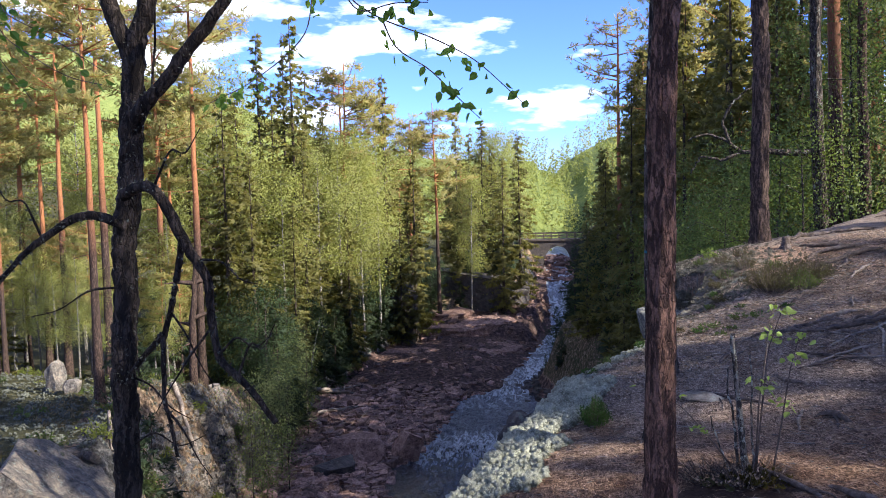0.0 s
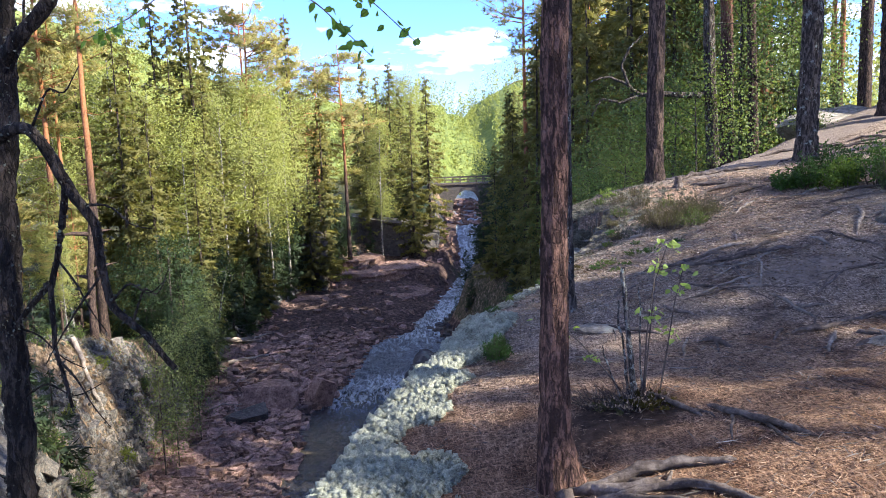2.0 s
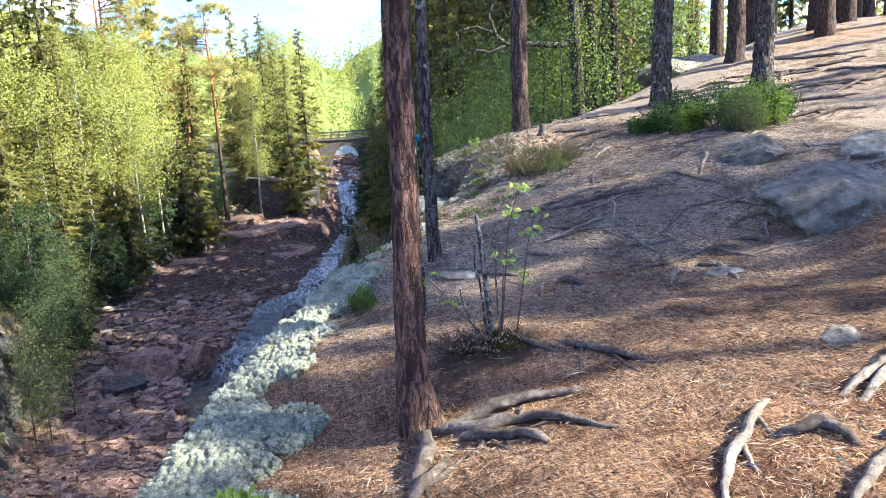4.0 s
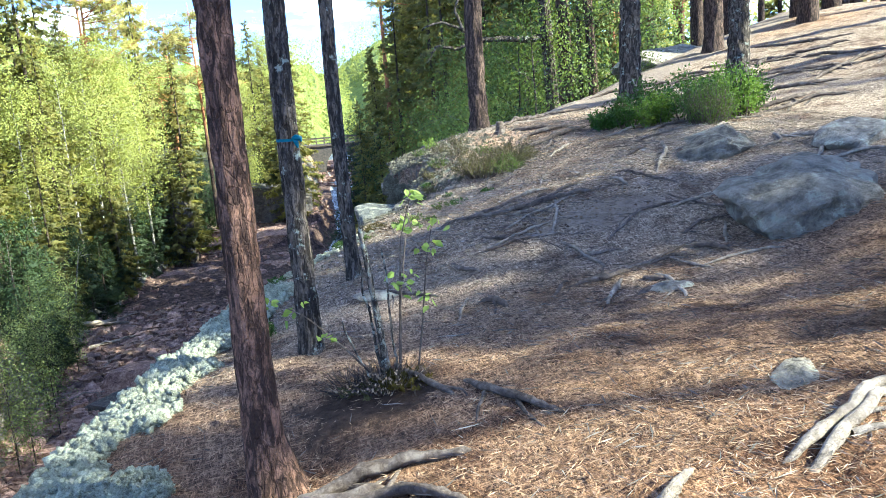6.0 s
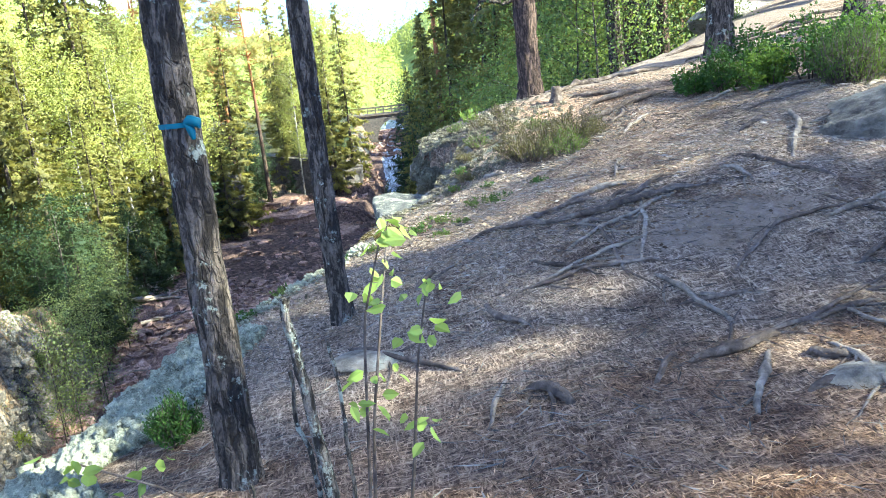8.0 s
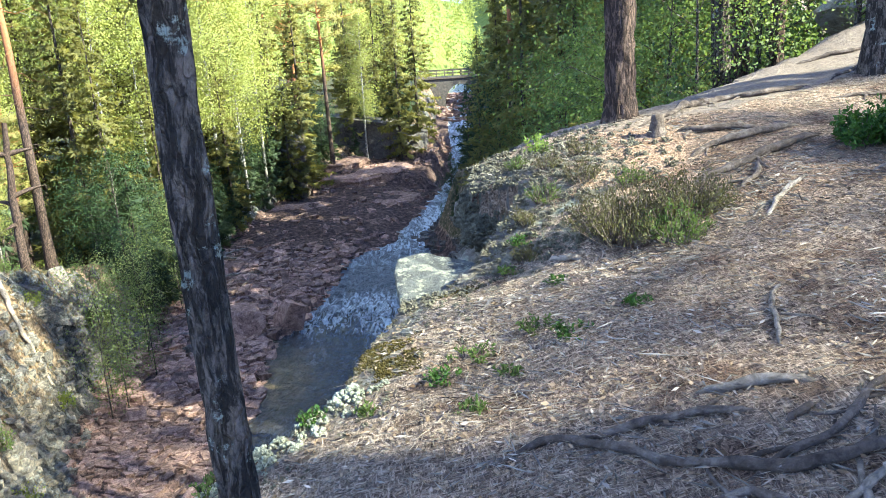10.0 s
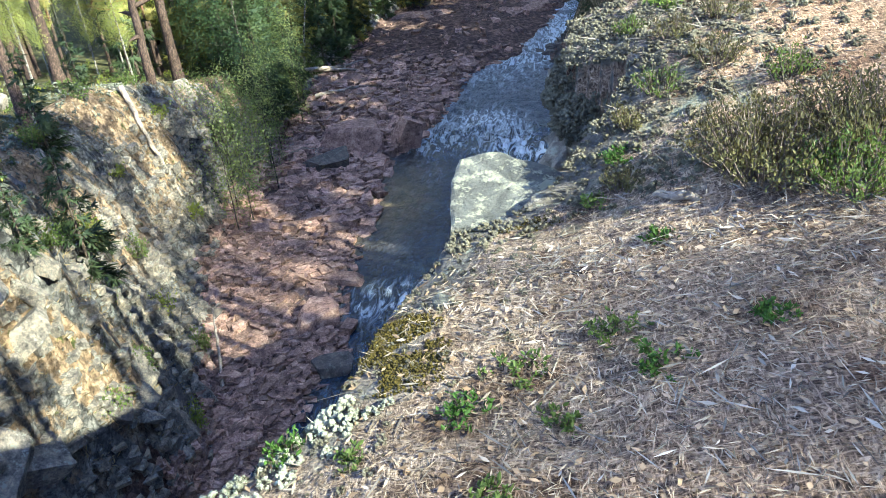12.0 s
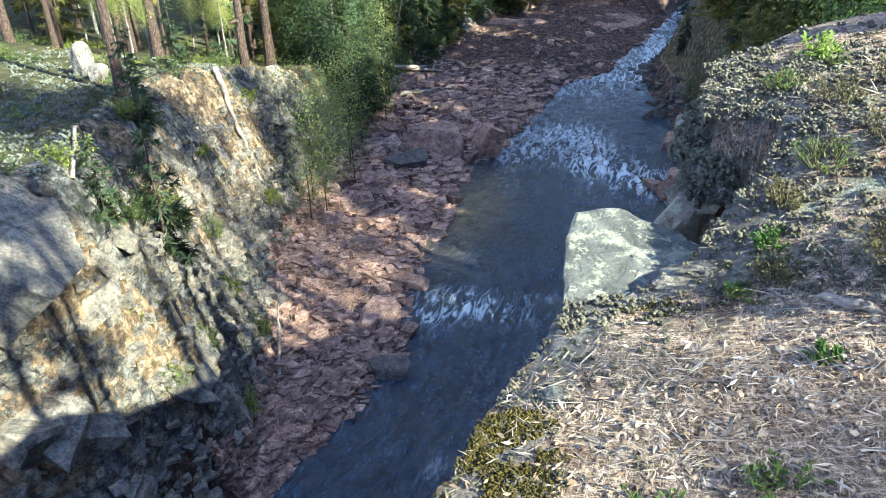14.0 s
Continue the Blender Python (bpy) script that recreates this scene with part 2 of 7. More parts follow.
def stone_material(name, c0, c1, c2, spots=None, rough=0.85, spot_size=7, spot_at=(0.55, 0.62), vary=0.4):
    m = Mat(name, rough, 0.3)
    c = m.ramp(m.math("ADD", m.math("MULTIPLY", m.noise(3.0, 8, 0.72), 0.6), m.math("MULTIPLY", m.noise(14.0, 6, 0.7), 0.4)), (0.38, c0), (0.5, c1), (0.63, c2))
    if spots:
        c = m.mix(m.step(m.noise(spot_size, 7, 0.75), *spot_at), c, spots)
    m.color(m.vary(c, vary))
    m.bump(m.math('ADD', m.noise(5, 8, 0.75), m.math('MULTIPLY', m.noise(30, 6, 0.7), 0.5)), 1.0, 0.11)
    return m.mat


def water_material():
    m = Mat("river_water", 0.06, 0.5)
    m.bsdf.inputs["IOR"].default_value = 1.45
    ripple = m.noise(1.0, 5, 0.6, m.co((3.2, 1.5, 1.0)), 1.2)
    small = m.noise(1.0, 3, 0.6, m.co((10, 4.5, 1)), 0.8)
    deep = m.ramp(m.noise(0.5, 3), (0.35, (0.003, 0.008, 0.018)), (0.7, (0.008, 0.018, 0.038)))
    # sky glints on the ripples, painted into the base colour as paler blue
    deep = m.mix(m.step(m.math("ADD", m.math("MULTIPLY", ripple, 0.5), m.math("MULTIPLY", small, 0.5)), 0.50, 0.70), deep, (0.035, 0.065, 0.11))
    deep = m.mix(m.attr("shallow"), deep, m.ramp(m.noise(1.5, 6, 0.7), (0.3, (0.05, 0.04, 0.015)), (0.7, (0.16, 0.11, 0.05))))
    tear = m.noise(1.0, 7, 0.66, m.co((3.0, 0.8, 1)), 1.3)
    # white water, and upstream also the pale sky reflection painted with it
    foam_sheen = m.step(m.math("MULTIPLY", m.attr("foam_sheen"), m.step(tear, 0.36, 0.74)), 0.02, 0.80)
    m.color(m.mix(foam_sheen, deep, (0.56, 0.61, 0.66)))
    m.put(m.bsdf.inputs["Roughness"], m.math("MULTIPLY_ADD", foam_sheen, 0.5))
    still = m.math("MULTIPLY_ADD", m.attr("broken"), 0.24)
    still.node.inputs[2].default_value = 0.07
    m.nt.links.new(still, m.bsdf.inputs["Roughness"].links[0].from_node.inputs[2])
    m.bump(m.math("ADD", ripple, m.math("ADD", m.math("MULTIPLY", small, 0.35), m.math("MULTIPLY", foam_sheen, 0.3))), 1.0, 0.16)
    return m.mat


M_GROUND = ground_material()
M_WATER = water_material()
M_BARK_PINE = bark_material("pine_bark", (0.035, 0.024, 0.02), (0.125, 0.083, 0.064), None, high=(0.30, 0.125, 0.055), high_z=(6, 11))
M_BARK_RED = bark_material("red_pine_bark", (0.045, 0.026, 0.020), (0.175, 0.098, 0.070), (0.27, 0.20, 0.165), 0.64)
M_BARK_GREY = bark_material("lichened_bark", (0.030, 0.024, 0.020), (0.130, 0.104, 0.086), (0.27, 0.285, 0.245), 0.57)
M_BARK_SPRUCE = bark_material("spruce_bark", (0.03, 0.024, 0.02), (0.12, 0.088, 0.068), (0.22, 0.22, 0.19), 0.6)
M_BARK_BIRCH = bark_material("birch_bark", (0.04, 0.035, 0.03), (0.50, 0.46, 0.40), (0.09, 0.07, 0.06), 0.6)
M_BARK_OLD = bark_material("old_birch_bark", (0.016, 0.012, 0.009), (0.058, 0.044, 0.034), (0.13, 0.13, 0.10), 0.64)
M_BARK_TWIG = bark_material("lichened_twig_bark", (0.05, 0.042, 0.035), (0.20, 0.17, 0.145), (0.33, 0.34, 0.29), 0.52, scale=2)
M_DEADWOOD = wood_material("bare_wood", (0.08, 0.063, 0.05), (0.245, 0.198, 0.16), (0.45, 0.385, 0.32))
M_ROOT = wood_material("root_bark", (0.036, 0.026, 0.021), (0.115, 0.086, 0.070), (0.27, 0.22, 0.185))
M_SPRUCE = leaf_material("spruce_needles", (0.115, 0.112, 0.038), (0.255, 0.235, 0.075), 0.5)
# deep shade at the wood's foot is mixed into these two leaf colours
M_SHADED_UNDERGROWTH = leaf_material("shaded_undergrowth_leaves", (0.026, 0.050, 0.020), (0.060, 0.095, 0.032), 0.3)
M_SHADED_SPRUCE = leaf_material("shaded_spruce_needles", (0.028, 0.046, 0.022), (0.062, 0.085, 0.034), 0.3)
M_PINE = leaf_material("pine_needles", (0.25, 0.23, 0.085), (0.43, 0.38, 0.14), 0.5)
M_BIRCH = leaf_material("birch_leaves", (0.215, 0.23, 0.062), (0.335, 0.35, 0.105), 0.45, 0.7, 0.14)
M_SHRUB = leaf_material("shrub_leaves", (0.065, 0.10, 0.026), (0.14, 0.175, 0.048), 0.45)
M_DARKLEAF = leaf_material("shade_leaves", (0.09, 0.14, 0.04), (0.18, 0.235, 0.065), 0.5)
M_FRESH = leaf_material("fresh_leaves", (0.19, 0.27, 0.06), (0.31, 0.38, 0.10), 0.5)
M_BILBERRY = leaf_material("bilberry_leaves", (0.085, 0.15, 0.02), (0.19, 0.26, 0.045), 0.4)
M_MOSSBUSH = leaf_material("juniper_leaves", (0.035, 0.075, 0.013), (0.075, 0.135, 0.022), 0.3)
M_HEATHER = leaf_material("heather_twigs", (0.070, 0.058, 0.028), (0.135, 0.125, 0.048), 0.3)
M_LICHEN = lichen_material("pale_lichen", (0.14, 0.142, 0.10), (0.40, 0.405, 0.305), (0.57, 0.57, 0.44))
M_LITTER = leaf_material("dry_needles", (0.33, 0.245, 0.175), (0.66, 0.545, 0.43), 0.1, 0.85, 0.85)
M_REDLITTER = leaf_material("fresh_fallen_needles", (0.19, 0.112, 0.070), (0.50, 0.345, 0.23), 0.1, 0.85, 0.9)
M_DRYGRASS = leaf_material("dry_grass", (0.15, 0.115, 0.065), (0.30, 0.235, 0.14), 0.3, 0.9, 0.4)
M_LEAFLITTER = leaf_material("fallen_leaves", (0.16, 0.10, 0.06), (0.40, 0.29, 0.20), 0.1, 0.9, 0.6)
M_CHIP = leaf_material("bark_chips", (0.16, 0.125, 0.10), (0.48, 0.41, 0.34), 0.0, 0.9, 0.8)
M_TWIG = leaf_material("grey_twigs", (0.07, 0.058, 0.05), (0.27, 0.235, 0.20), 0.0, 0.9, 0.8)
M_CLIFFSTONE = stone_material("cliff_stone", (0.05, 0.046, 0.042), (0.19, 0.165, 0.14), (0.46, 0.37, 0.26), (0.27, 0.28, 0.24))
M_REDSTONE = stone_material("red_stone", (0.058, 0.033, 0.026), (0.27, 0.162, 0.125), (0.52, 0.36, 0.28), vary=0.6)
M_GREYSTONE = stone_material("grey_stone", (0.085, 0.072, 0.058), (0.285, 0.247, 0.20), (0.47, 0.42, 0.35), (0.42, 0.41, 0.325))
M_PALESTONE = stone_material("pale_lichened_stone", (0.055, 0.055, 0.05), (0.13, 0.13, 0.118), (0.23, 0.225, 0.20), (0.37, 0.36, 0.275), spot_size=9, spot_at=(0.50, 0.57))
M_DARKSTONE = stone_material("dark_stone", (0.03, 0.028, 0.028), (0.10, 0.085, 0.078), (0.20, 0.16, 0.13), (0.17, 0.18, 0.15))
M_MOSS = leaf_material("cushion_moss", (0.030, 0.024, 0.004), (0.095, 0.068, 0.010), 0.1, 0.95)
M_RIBBON = Mat("blue_ribbon", 0.6).color((0.003, 0.085, 0.125)).mat
M_TIMBER = bark_material("weathered_timber", (0.07, 0.055, 0.042), (0.17, 0.14, 0.115), None, scale=3)
M_WILLOW = leaf_material("willow_leaves", (0.13, 0.165, 0.06), (0.25, 0.285, 0.11), 0.5)
M_FERN = leaf_material("fern_leaves", (0.14, 0.17, 0.03), (0.24, 0.26, 0.05), 0.4)
M_FARLICHEN = lichen_material("far_lichen", (0.05, 0.052, 0.04), (0.12, 0.125, 0.097), (0.21, 0.215, 0.172))
M_RIMLICHEN = lichen_material("rim_lichen", (0.06, 0.054, 0.040), (0.155, 0.140, 0.102), (0.255, 0.235, 0.178))

# ---- mesh tools ----


def rand_lattice(i, j, seed):
    h = (i * 374761393 + j * 668265263 + seed * 974634777) & 0xFFFFFFFF
    h = ((h ^ (h >> 13)) * 1274126177) & 0xFFFFFFFF
    return ((h ^ (h >> 16)) & 0xFFFF) / 65535.0


def vnoise(x, y, seed=0):
    """Smooth value noise on arrays, 0 to 1."""
    x, y = np.asarray(x, float), np.asarray(y, float)
    i, j = np.floor(x).astype(np.int64), np.floor(y).astype(np.int64)
    u, v = x - i, y - j
    u, v = u * u * (3 - 2 * u), v * v * (3 - 2 * v)
    a, b = rand_lattice(i, j, seed), rand_lattice(i + 1, j, seed)
    c, d = rand_lattice(i, j + 1, seed), rand_lattice(i + 1, j + 1, seed)
    return (a * (1 - u) + b * u) * (1 - v) + (c * (1 - u) + d * u) * v


def fbm(x, y, octaves=4, seed=0, gain=0.5):
    total, amp, norm = 0.0, 1.0, 0.0
    for k in range(octaves):
        total = total + amp * vnoise(x * 2**k, y * 2**k, seed + 17 * k)
        norm += amp
        amp *= gain
    return total / norm - 0.5


def smooth(a, b, x):
    t = np.clip((np.asarray(x, float) - a) / (b - a), 0, 1)
    return t * t * (3 - 2 * t)


def mesh_data(name, verts, faces, mats, shade=True, index=None, attrs=None):
    """A mesh from arrays; faces is an (n, 3) or (n, 4) array, or a list of such arrays."""
    me = bpy.data.meshes.new(name)
    groups = [np.asarray(f, np.int32) for f in (faces if isinstance(faces, list) else [faces]) if len(f)]
    verts = np.asarray(verts, np.float32)
    me.vertices.add(len(verts))
    me.vertices.foreach_set("co", verts.ravel())
    loops = np.concatenate([g.ravel() for g in groups])
    sizes = np.concatenate([np.full(len(g), g.shape[1], np.int32) for g in groups])
    me.loops.add(len(loops))
    me.loops.foreach_set("vertex_index", loops)
    me.polygons.add(len(sizes))
    me.polygons.foreach_set("loop_start", np.r_[0, np.cumsum(sizes)[:-1]].astype(np.int32))
    me.polygons.foreach_set("loop_total", sizes)
    me.polygons.foreach_set("use_smooth", np.full(len(sizes), shade) if np.ndim(shade) == 0 else np.asarray(shade, bool))
    for m in mats if isinstance(mats, (list, tuple)) else [mats]:
        me.materials.append(m)
    if index is not None:
        me.polygons.foreach_set("material_index", np.asarray(index, np.int32))
    for key, values in (attrs or {}).items():
        me.attributes.new(key, "FLOAT", "POINT").data.foreach_set("value", np.asarray(values, np.float32))
    me.update(calc_edges=True)
    me.validate()
    return me


def part(name, data, parent, label=""):
    """One mesh object under a thing or a part."""
    ob = new(name, data)
    ob.parent = parent
    return tagged(ob, label) if label else ob


def thing(name, label, category, group="", at=(0, 0, 0), data=None, kind=""):
    ob = new(name, data)
    ob.location = at
    return tagged(ob, label, category, group, kind)


def joined(pieces):
    """Joins (verts, quads) pieces into one pair of arrays."""
    vs, fs, base = [], [], 0
    for v, f in pieces:
        vs.append(v)
        fs.append(f + base)
        base += len(v)
    return np.concatenate(vs), np.concatenate(fs)


def tube(path, radii, k=6, cap=True, wobble=0.0, rng=None):
    """A tapered tube along a path: verts and quads."""
    path = np.asarray(path, float)
    radii = np.asarray(radii, float)
    n = len(path)
    tan = np.gradient(path, axis=0)
    tan /= np.linalg.norm(tan, axis=1, keepdims=True) + 1e-9
    ref = np.where(np.abs(tan[:, 2:3]) > 0.9, np.array([[1.0, 0, 0]]), np.array([[0, 0, 1.0]]))
    a = np.cross(tan, ref)
    a /= np.linalg.norm(a, axis=1, keepdims=True) + 1e-9
    b = np.cross(tan, a)
    ang = np.arange(k) / k * 2 * np.pi
    r = radii[:, None] * np.ones(k)
    if wobble and rng is not None:
        r = r * (1 + wobble * rng.normal(size=(n, k)))
    ring = path[:, None] + r[..., None] * (np.cos(ang)[None, :, None] * a[:, None] + np.sin(ang)[None, :, None] * b[:, None])
    i, j = np.meshgrid(np.arange(n - 1), np.arange(k), indexing="ij")
    q = np.stack([i * k + j, i * k + (j + 1) % k, (i + 1) * k + (j + 1) % k, (i + 1) * k + j], -1).reshape(-1, 4)
    return ring.reshape(-1, 3), q


def cards(base, along, length, width, rng, fold=0.0):
    """Diamond-shaped leaves or twigs from base along a direction: verts and quads."""
    n = len(base)
    along = along / (np.linalg.norm(along, axis=1, keepdims=True) + 1e-9)
    side = np.cross(along, rng.normal(size=(n, 3)))
    side /= np.linalg.norm(side, axis=1, keepdims=True) + 1e-9
    length, width = np.broadcast_to(length, n)[:, None], np.broadcast_to(width, n)[:, None]
    mid = base + along * length * 0.45
    v = np.stack([base, mid + side * width / 2, base + along * length, mid - side * width / 2], 1)
    if fold:
        up = np.cross(side, along)
        v[:, 1] += up * width * fold
        v[:, 3] += up * width * fold
    return v.reshape(-1, 3), np.arange(4 * n).reshape(n, 4)


def leaf_blades(base, along, length, width, rng, fold=0.12):
    """Pointed oval leaves folded along the midrib: verts and quads."""
    n = len(base)
    along = along / (np.linalg.norm(along, axis=1, keepdims=True) + 1e-9)
    side = np.cross(along, rng.normal(size=(n, 3)))
    side /= np.linalg.norm(side, axis=1, keepdims=True) + 1e-9
    up = np.cross(side, along)
    L, W = np.broadcast_to(length, n)[:, None], np.broadcast_to(width, n)[:, None]
    at = lambda t, w, u: base + along * L * t + side * W * w + up * W * u
    v = np.stack([at(0, 0, 0), at(0.25, 0.42, fold), at(0.6, 0.40, fold), at(1, 0, -0.1), at(0.6, -0.40, fold), at(0.25, -0.42, fold)], 1)
    q = np.arange(n)[:, None, None] * 6 + np.array([[0, 1, 2, 3], [0, 3, 4, 5]])
    return v.reshape(-1, 3), q.reshape(-1, 4)


def spikes(base, along, length, width, rng):
    """Needled sprays: two slim tapering blades from each base: verts and triangles."""
    base, along = np.repeat(base, 2, 0), np.repeat(along, 2, 0)
    n = len(base)
    along = along / (np.linalg.norm(along, axis=1, keepdims=True) + 1e-9) + 0.45 * rng.normal(size=(n, 3))
    along /= np.linalg.norm(along, axis=1, keepdims=True) + 1e-9
    side = np.cross(along, rng.normal(size=(n, 3)))
    side /= np.linalg.norm(side, axis=1, keepdims=True) + 1e-9
    L, W = np.repeat(length, 2)[:, None] * rng.uniform(0.7, 1.2, (n, 1)), np.repeat(width, 2)[:, None]
    v = np.stack([base - side * W * 0.35, base + along * L * 0.35 + side * W * 0.65, base + along * L], 1)
    return v.reshape(-1, 3), np.arange(3 * n).reshape(n, 3)


# ---- the lie of the land ----
WATER = -14.0
RIVER_Y = (-40, 10, 20, 23, 26, 30, 35, 42, 48, 58, 62, 66, 75, 80, 88, 100, 135, 160, 240)
RIVER_L = (-14, -8.5, -6.9, -6.0, -5.6, -6.6, -6.8, -7.2, -5.5, -4.6, -1.0, -0.4, 1.8, 2.8, 4.2, 4.6, 5.2, 6.5, 14)
RIVER_R = (-6, 0.0, 0.8, 1.2, 1.6, 2.4, 4.6, 5.1, 4.8, 2.4, 1.6, 3.2, 5.2, 5.9, 6.4, 8.0, 10.4, 12.0, 22)
FOOT_Y = (-40, 10, 16, 20, 23, 27, 30, 35, 40, 50, 60, 72, 85, 95, 110, 135, 240)
FOOT_X = (-17, -10, -7.6, -7.3, -8.4, -10.0, -11.6, -12.7, -12.6, -13.4, -13.8, -12.2, -7.5, 0.5, 3.4, 4.5, 10)
RIM_W = (3, 2.6, 2.6, 3.4, 4.6, 4.8, 4.2, 3.2, 2.6, 2.2, 2.0, 2.0, 2.0, 2.0, 2.0, 2.0, 2)
RIM_Z = (-2.5, -4.2, -4.6, -5.0, -5.5, -6.0, -6.4, -7.1, -8.6, -11.2, -11.6, -11.0, -10.0, -9.6, -8.2, -6.2, -4)
RIM_LINE = [(-1.2, -30), (-0.6, -4), (-0.05, 2.0), (0.20, 3.4), (0.46, 4.4), (0.92, 5.5), (1.22, 6.3), (1.7, 6.8), (2.04, 7.2), (2.14, 7.8), (2.22, 8.15), (2.26, 8.40),
            (2.50, 8.44), (2.70, 8.60), (2.84, 8.84), (2.98, 9.05), (3.06, 9.34), (2.84, 9.58), (2.76, 9.8), (2.80, 10.5), (3.3, 10.95), (4.3, 11.1), (5.6, 11.9), (7.2, 13.2), (10, 15.5), (16, 20), (40, 34)]


def water_level(y):
    return np.interp(y, (-40, 60, 70, 96, 104, 118, 135, 160, 240), (-14, -14, -13.8, -13.6, -12.6, -11.2, -10.4, -9.4, -8))


def rim_distance(x, y):
    """Signed way to the rim of the near bank: positive on top."""
    best = np.full(np.shape(x), 1e9)
    for (ax, ay), (bx, by) in zip(RIM_LINE, RIM_LINE[1:]):
        dx, dy = bx - ax, by - ay
        t = np.clip(((x - ax) * dx + (y - ay) * dy) / (dx * dx + dy * dy), 0, 1)
        best = np.minimum(best, np.hypot(x - ax - t * dx, y - ay - t * dy))
    inside = x > np.interp(y, [p[1] for p in RIM_LINE], [p[0] for p in RIM_LINE])
    return np.where(inside, best, -best)


def bank_top(x, y):
    """The height of the trodden bank on which the camera walks."""
    x, y = np.minimum(x, 40), np.clip(y, -20, 22)
    z = 0.06 + 0.165 * (x - 3) + 0.049 * (y - 5) + 0.001 * (y - 5) ** 2
    z = np.where(x > 13, 0.06 + 1.65 + 0.03 * (x - 13) + 0.049 * (y - 5) + 0.001 * (y - 5) ** 2, z)
    for px, py, h, w in ((3.9, 4.5, -0.17, 0.8), (4.05, 10.1, 0.16, 0.9), (2.4, 8.4, -0.17, 0.7), (3.5, 5.8, 0.12, 0.6), (4.8, 6.6, 0.15, 0.8),
                         (1.0, 0.0, 0.18, 1.5), (3.1, 9.2, 0.10, 0.5), (1.35, 3.35, -0.13, 0.45)):
        z = z + h * np.exp(-((x - px) ** 2 + (y - py) ** 2) / (2 * w * w))
    return z


def land(x, y):
    """The height of the ground at arrays x, y."""
    x, y = np.asarray(x, float), np.asarray(y, float)
    rl, rr = np.interp(y, RIVER_Y, RIVER_L), np.interp(y, RIVER_Y, RIVER_R)
    foot, wide, top = np.interp(y, FOOT_Y, FOOT_X), np.interp(y, FOOT_Y, RIM_W), np.interp(y, FOOT_Y, RIM_Z)
    slant, along = 0.83 * x - 0.53 * y, 0.53 * x + 0.83 * y
    jag = 0.9 * fbm(x * 0.35, y * 0.35, 4, 3) + 0.55 * fbm(x * 1.1, y * 1.1, 3, 5) + 1.0 * (0.5 - 2 * np.abs(fbm(slant * 0.6, along * 0.14, 3, 14))) - 0.3
    foot = foot + 1.2 * fbm(y * 0.22, y * 0 + 3, 3, 8)
    wl = water_level(y)
    # stream bed, with a stony shelf on the far side
    shelf = wl + 0.12 + 0.45 * smooth(0, 5, rl - x) + 0.5 * fbm(x * 0.5, y * 0.5, 4, 11) * smooth(0, 2, rl - x)
    slab_zone = smooth(60, 68, y) * smooth(112, 100, y)
    steps = 1.1 * smooth(79, 80.2, y + 0.35 * x + 2.2 * fbm(x * 0.2, y * 0.2, 3, 4)) + 0.9 * smooth(88, 89, y + 0.3 * x + 2 * fbm(x * 0.3, y * 0.3, 3, 6))
    shelf = shelf + slab_zone * (0.35 + steps) * smooth(0.0, 1.6, rl - x)
    bed = wl - 0.9 * smooth(0, 1.5, np.minimum(x - rl, rr - x)) + 0.10
    low = np.where(x < rl, shelf, np.where(x < rr, bed, wl + 0.1))
    # far bank: a broken cliff, then woods that rise slowly
    d = foot - x
    climb = smooth(0, 1, (d / wide)) * 0.55 + 0.45 * np.clip(d / wide, 0, 1)
    face = np.clip(d / wide, 0, 1) * np.clip(1.35 - d / wide, 0, 1) * 3.4
    left = low + np.where(d > 0, (top - low) * climb, 0) + face * jag * np.where(d > 0, 1, 0)
    back = np.clip(d - wide, 0, None)
    left = left + np.where(back > 0, 0.05 * back + 0.0016 * np.clip(back - 25, 0, 200) ** 2 * 0.6, 0) + 0.5 * fbm(x * 0.15, y * 0.15, 4, 21) * smooth(0, 4, back)
    # near side beyond the rim: steep bank with trees
    e = np.clip(x - rr, 0, None)
    right = wl + 0.1 + 4.6 * smooth(0, 3.2, e) + 0.52 * np.clip(e - 1.5, 0, 16) + 0.10 * np.clip(e - 17.5, 0, 60) + 0.9 * fbm(x * 0.3, y * 0.3, 4, 31) * smooth(0.3, 3, e)
    z = np.where(x < rr, left, right)
    z = z + 22 * smooth(165, 330, y) + 14 * smooth(-60, -160, x) * smooth(20, 80, y)
    # the near bank
    s = rim_distance(x, y)
    crest = bank_top(x, y)
    steep = np.interp(x, (2.8, 4.5, 9), (5.5, 2.6, 1.0))
    steep = np.where(y < 3.2, 1.5, steep)
    steep = np.where((y > 6.3) & (y < 11.2) & (x < 3.6), 18.0, steep)
    rough_edge = np.interp(y, (6.4, 7.0, 8.8, 9.2), (0.06, 0.05, 0.05, 0.08))
    soft_edge = rough_edge * np.exp(-np.clip(s, 0, None) / 0.25)
    out = np.clip(-s, 0, None)
    wall = crest - rough_edge - steep * out - 0.5 * smooth(0, 0.5, out) + 0.55 * fbm(x * 1.3, y * 1.3, 4, 41) * smooth(0, 1.2, out) * np.where((y > 6.3) & (y < 11.2) & (x < 3.6), 0.25, 1.0)
    near = np.where(s > 0, crest - soft_edge, np.maximum(wall, z))
    z = np.where(s > 0, near, np.maximum(z, near))
    # small unevenness underfoot
    z = z + np.where(s > -0.2, 0.10 * fbm(x * 0.9, y * 0.9, 3, 51) + 0.05 * fbm(x * 3.2, y * 3.2, 3, 53) + 0.018 * fbm(x * 11, y * 11, 2, 55), 0)
    return z


def height(x, y):
    return float(land(np.array([x]), np.array([y]))[0])


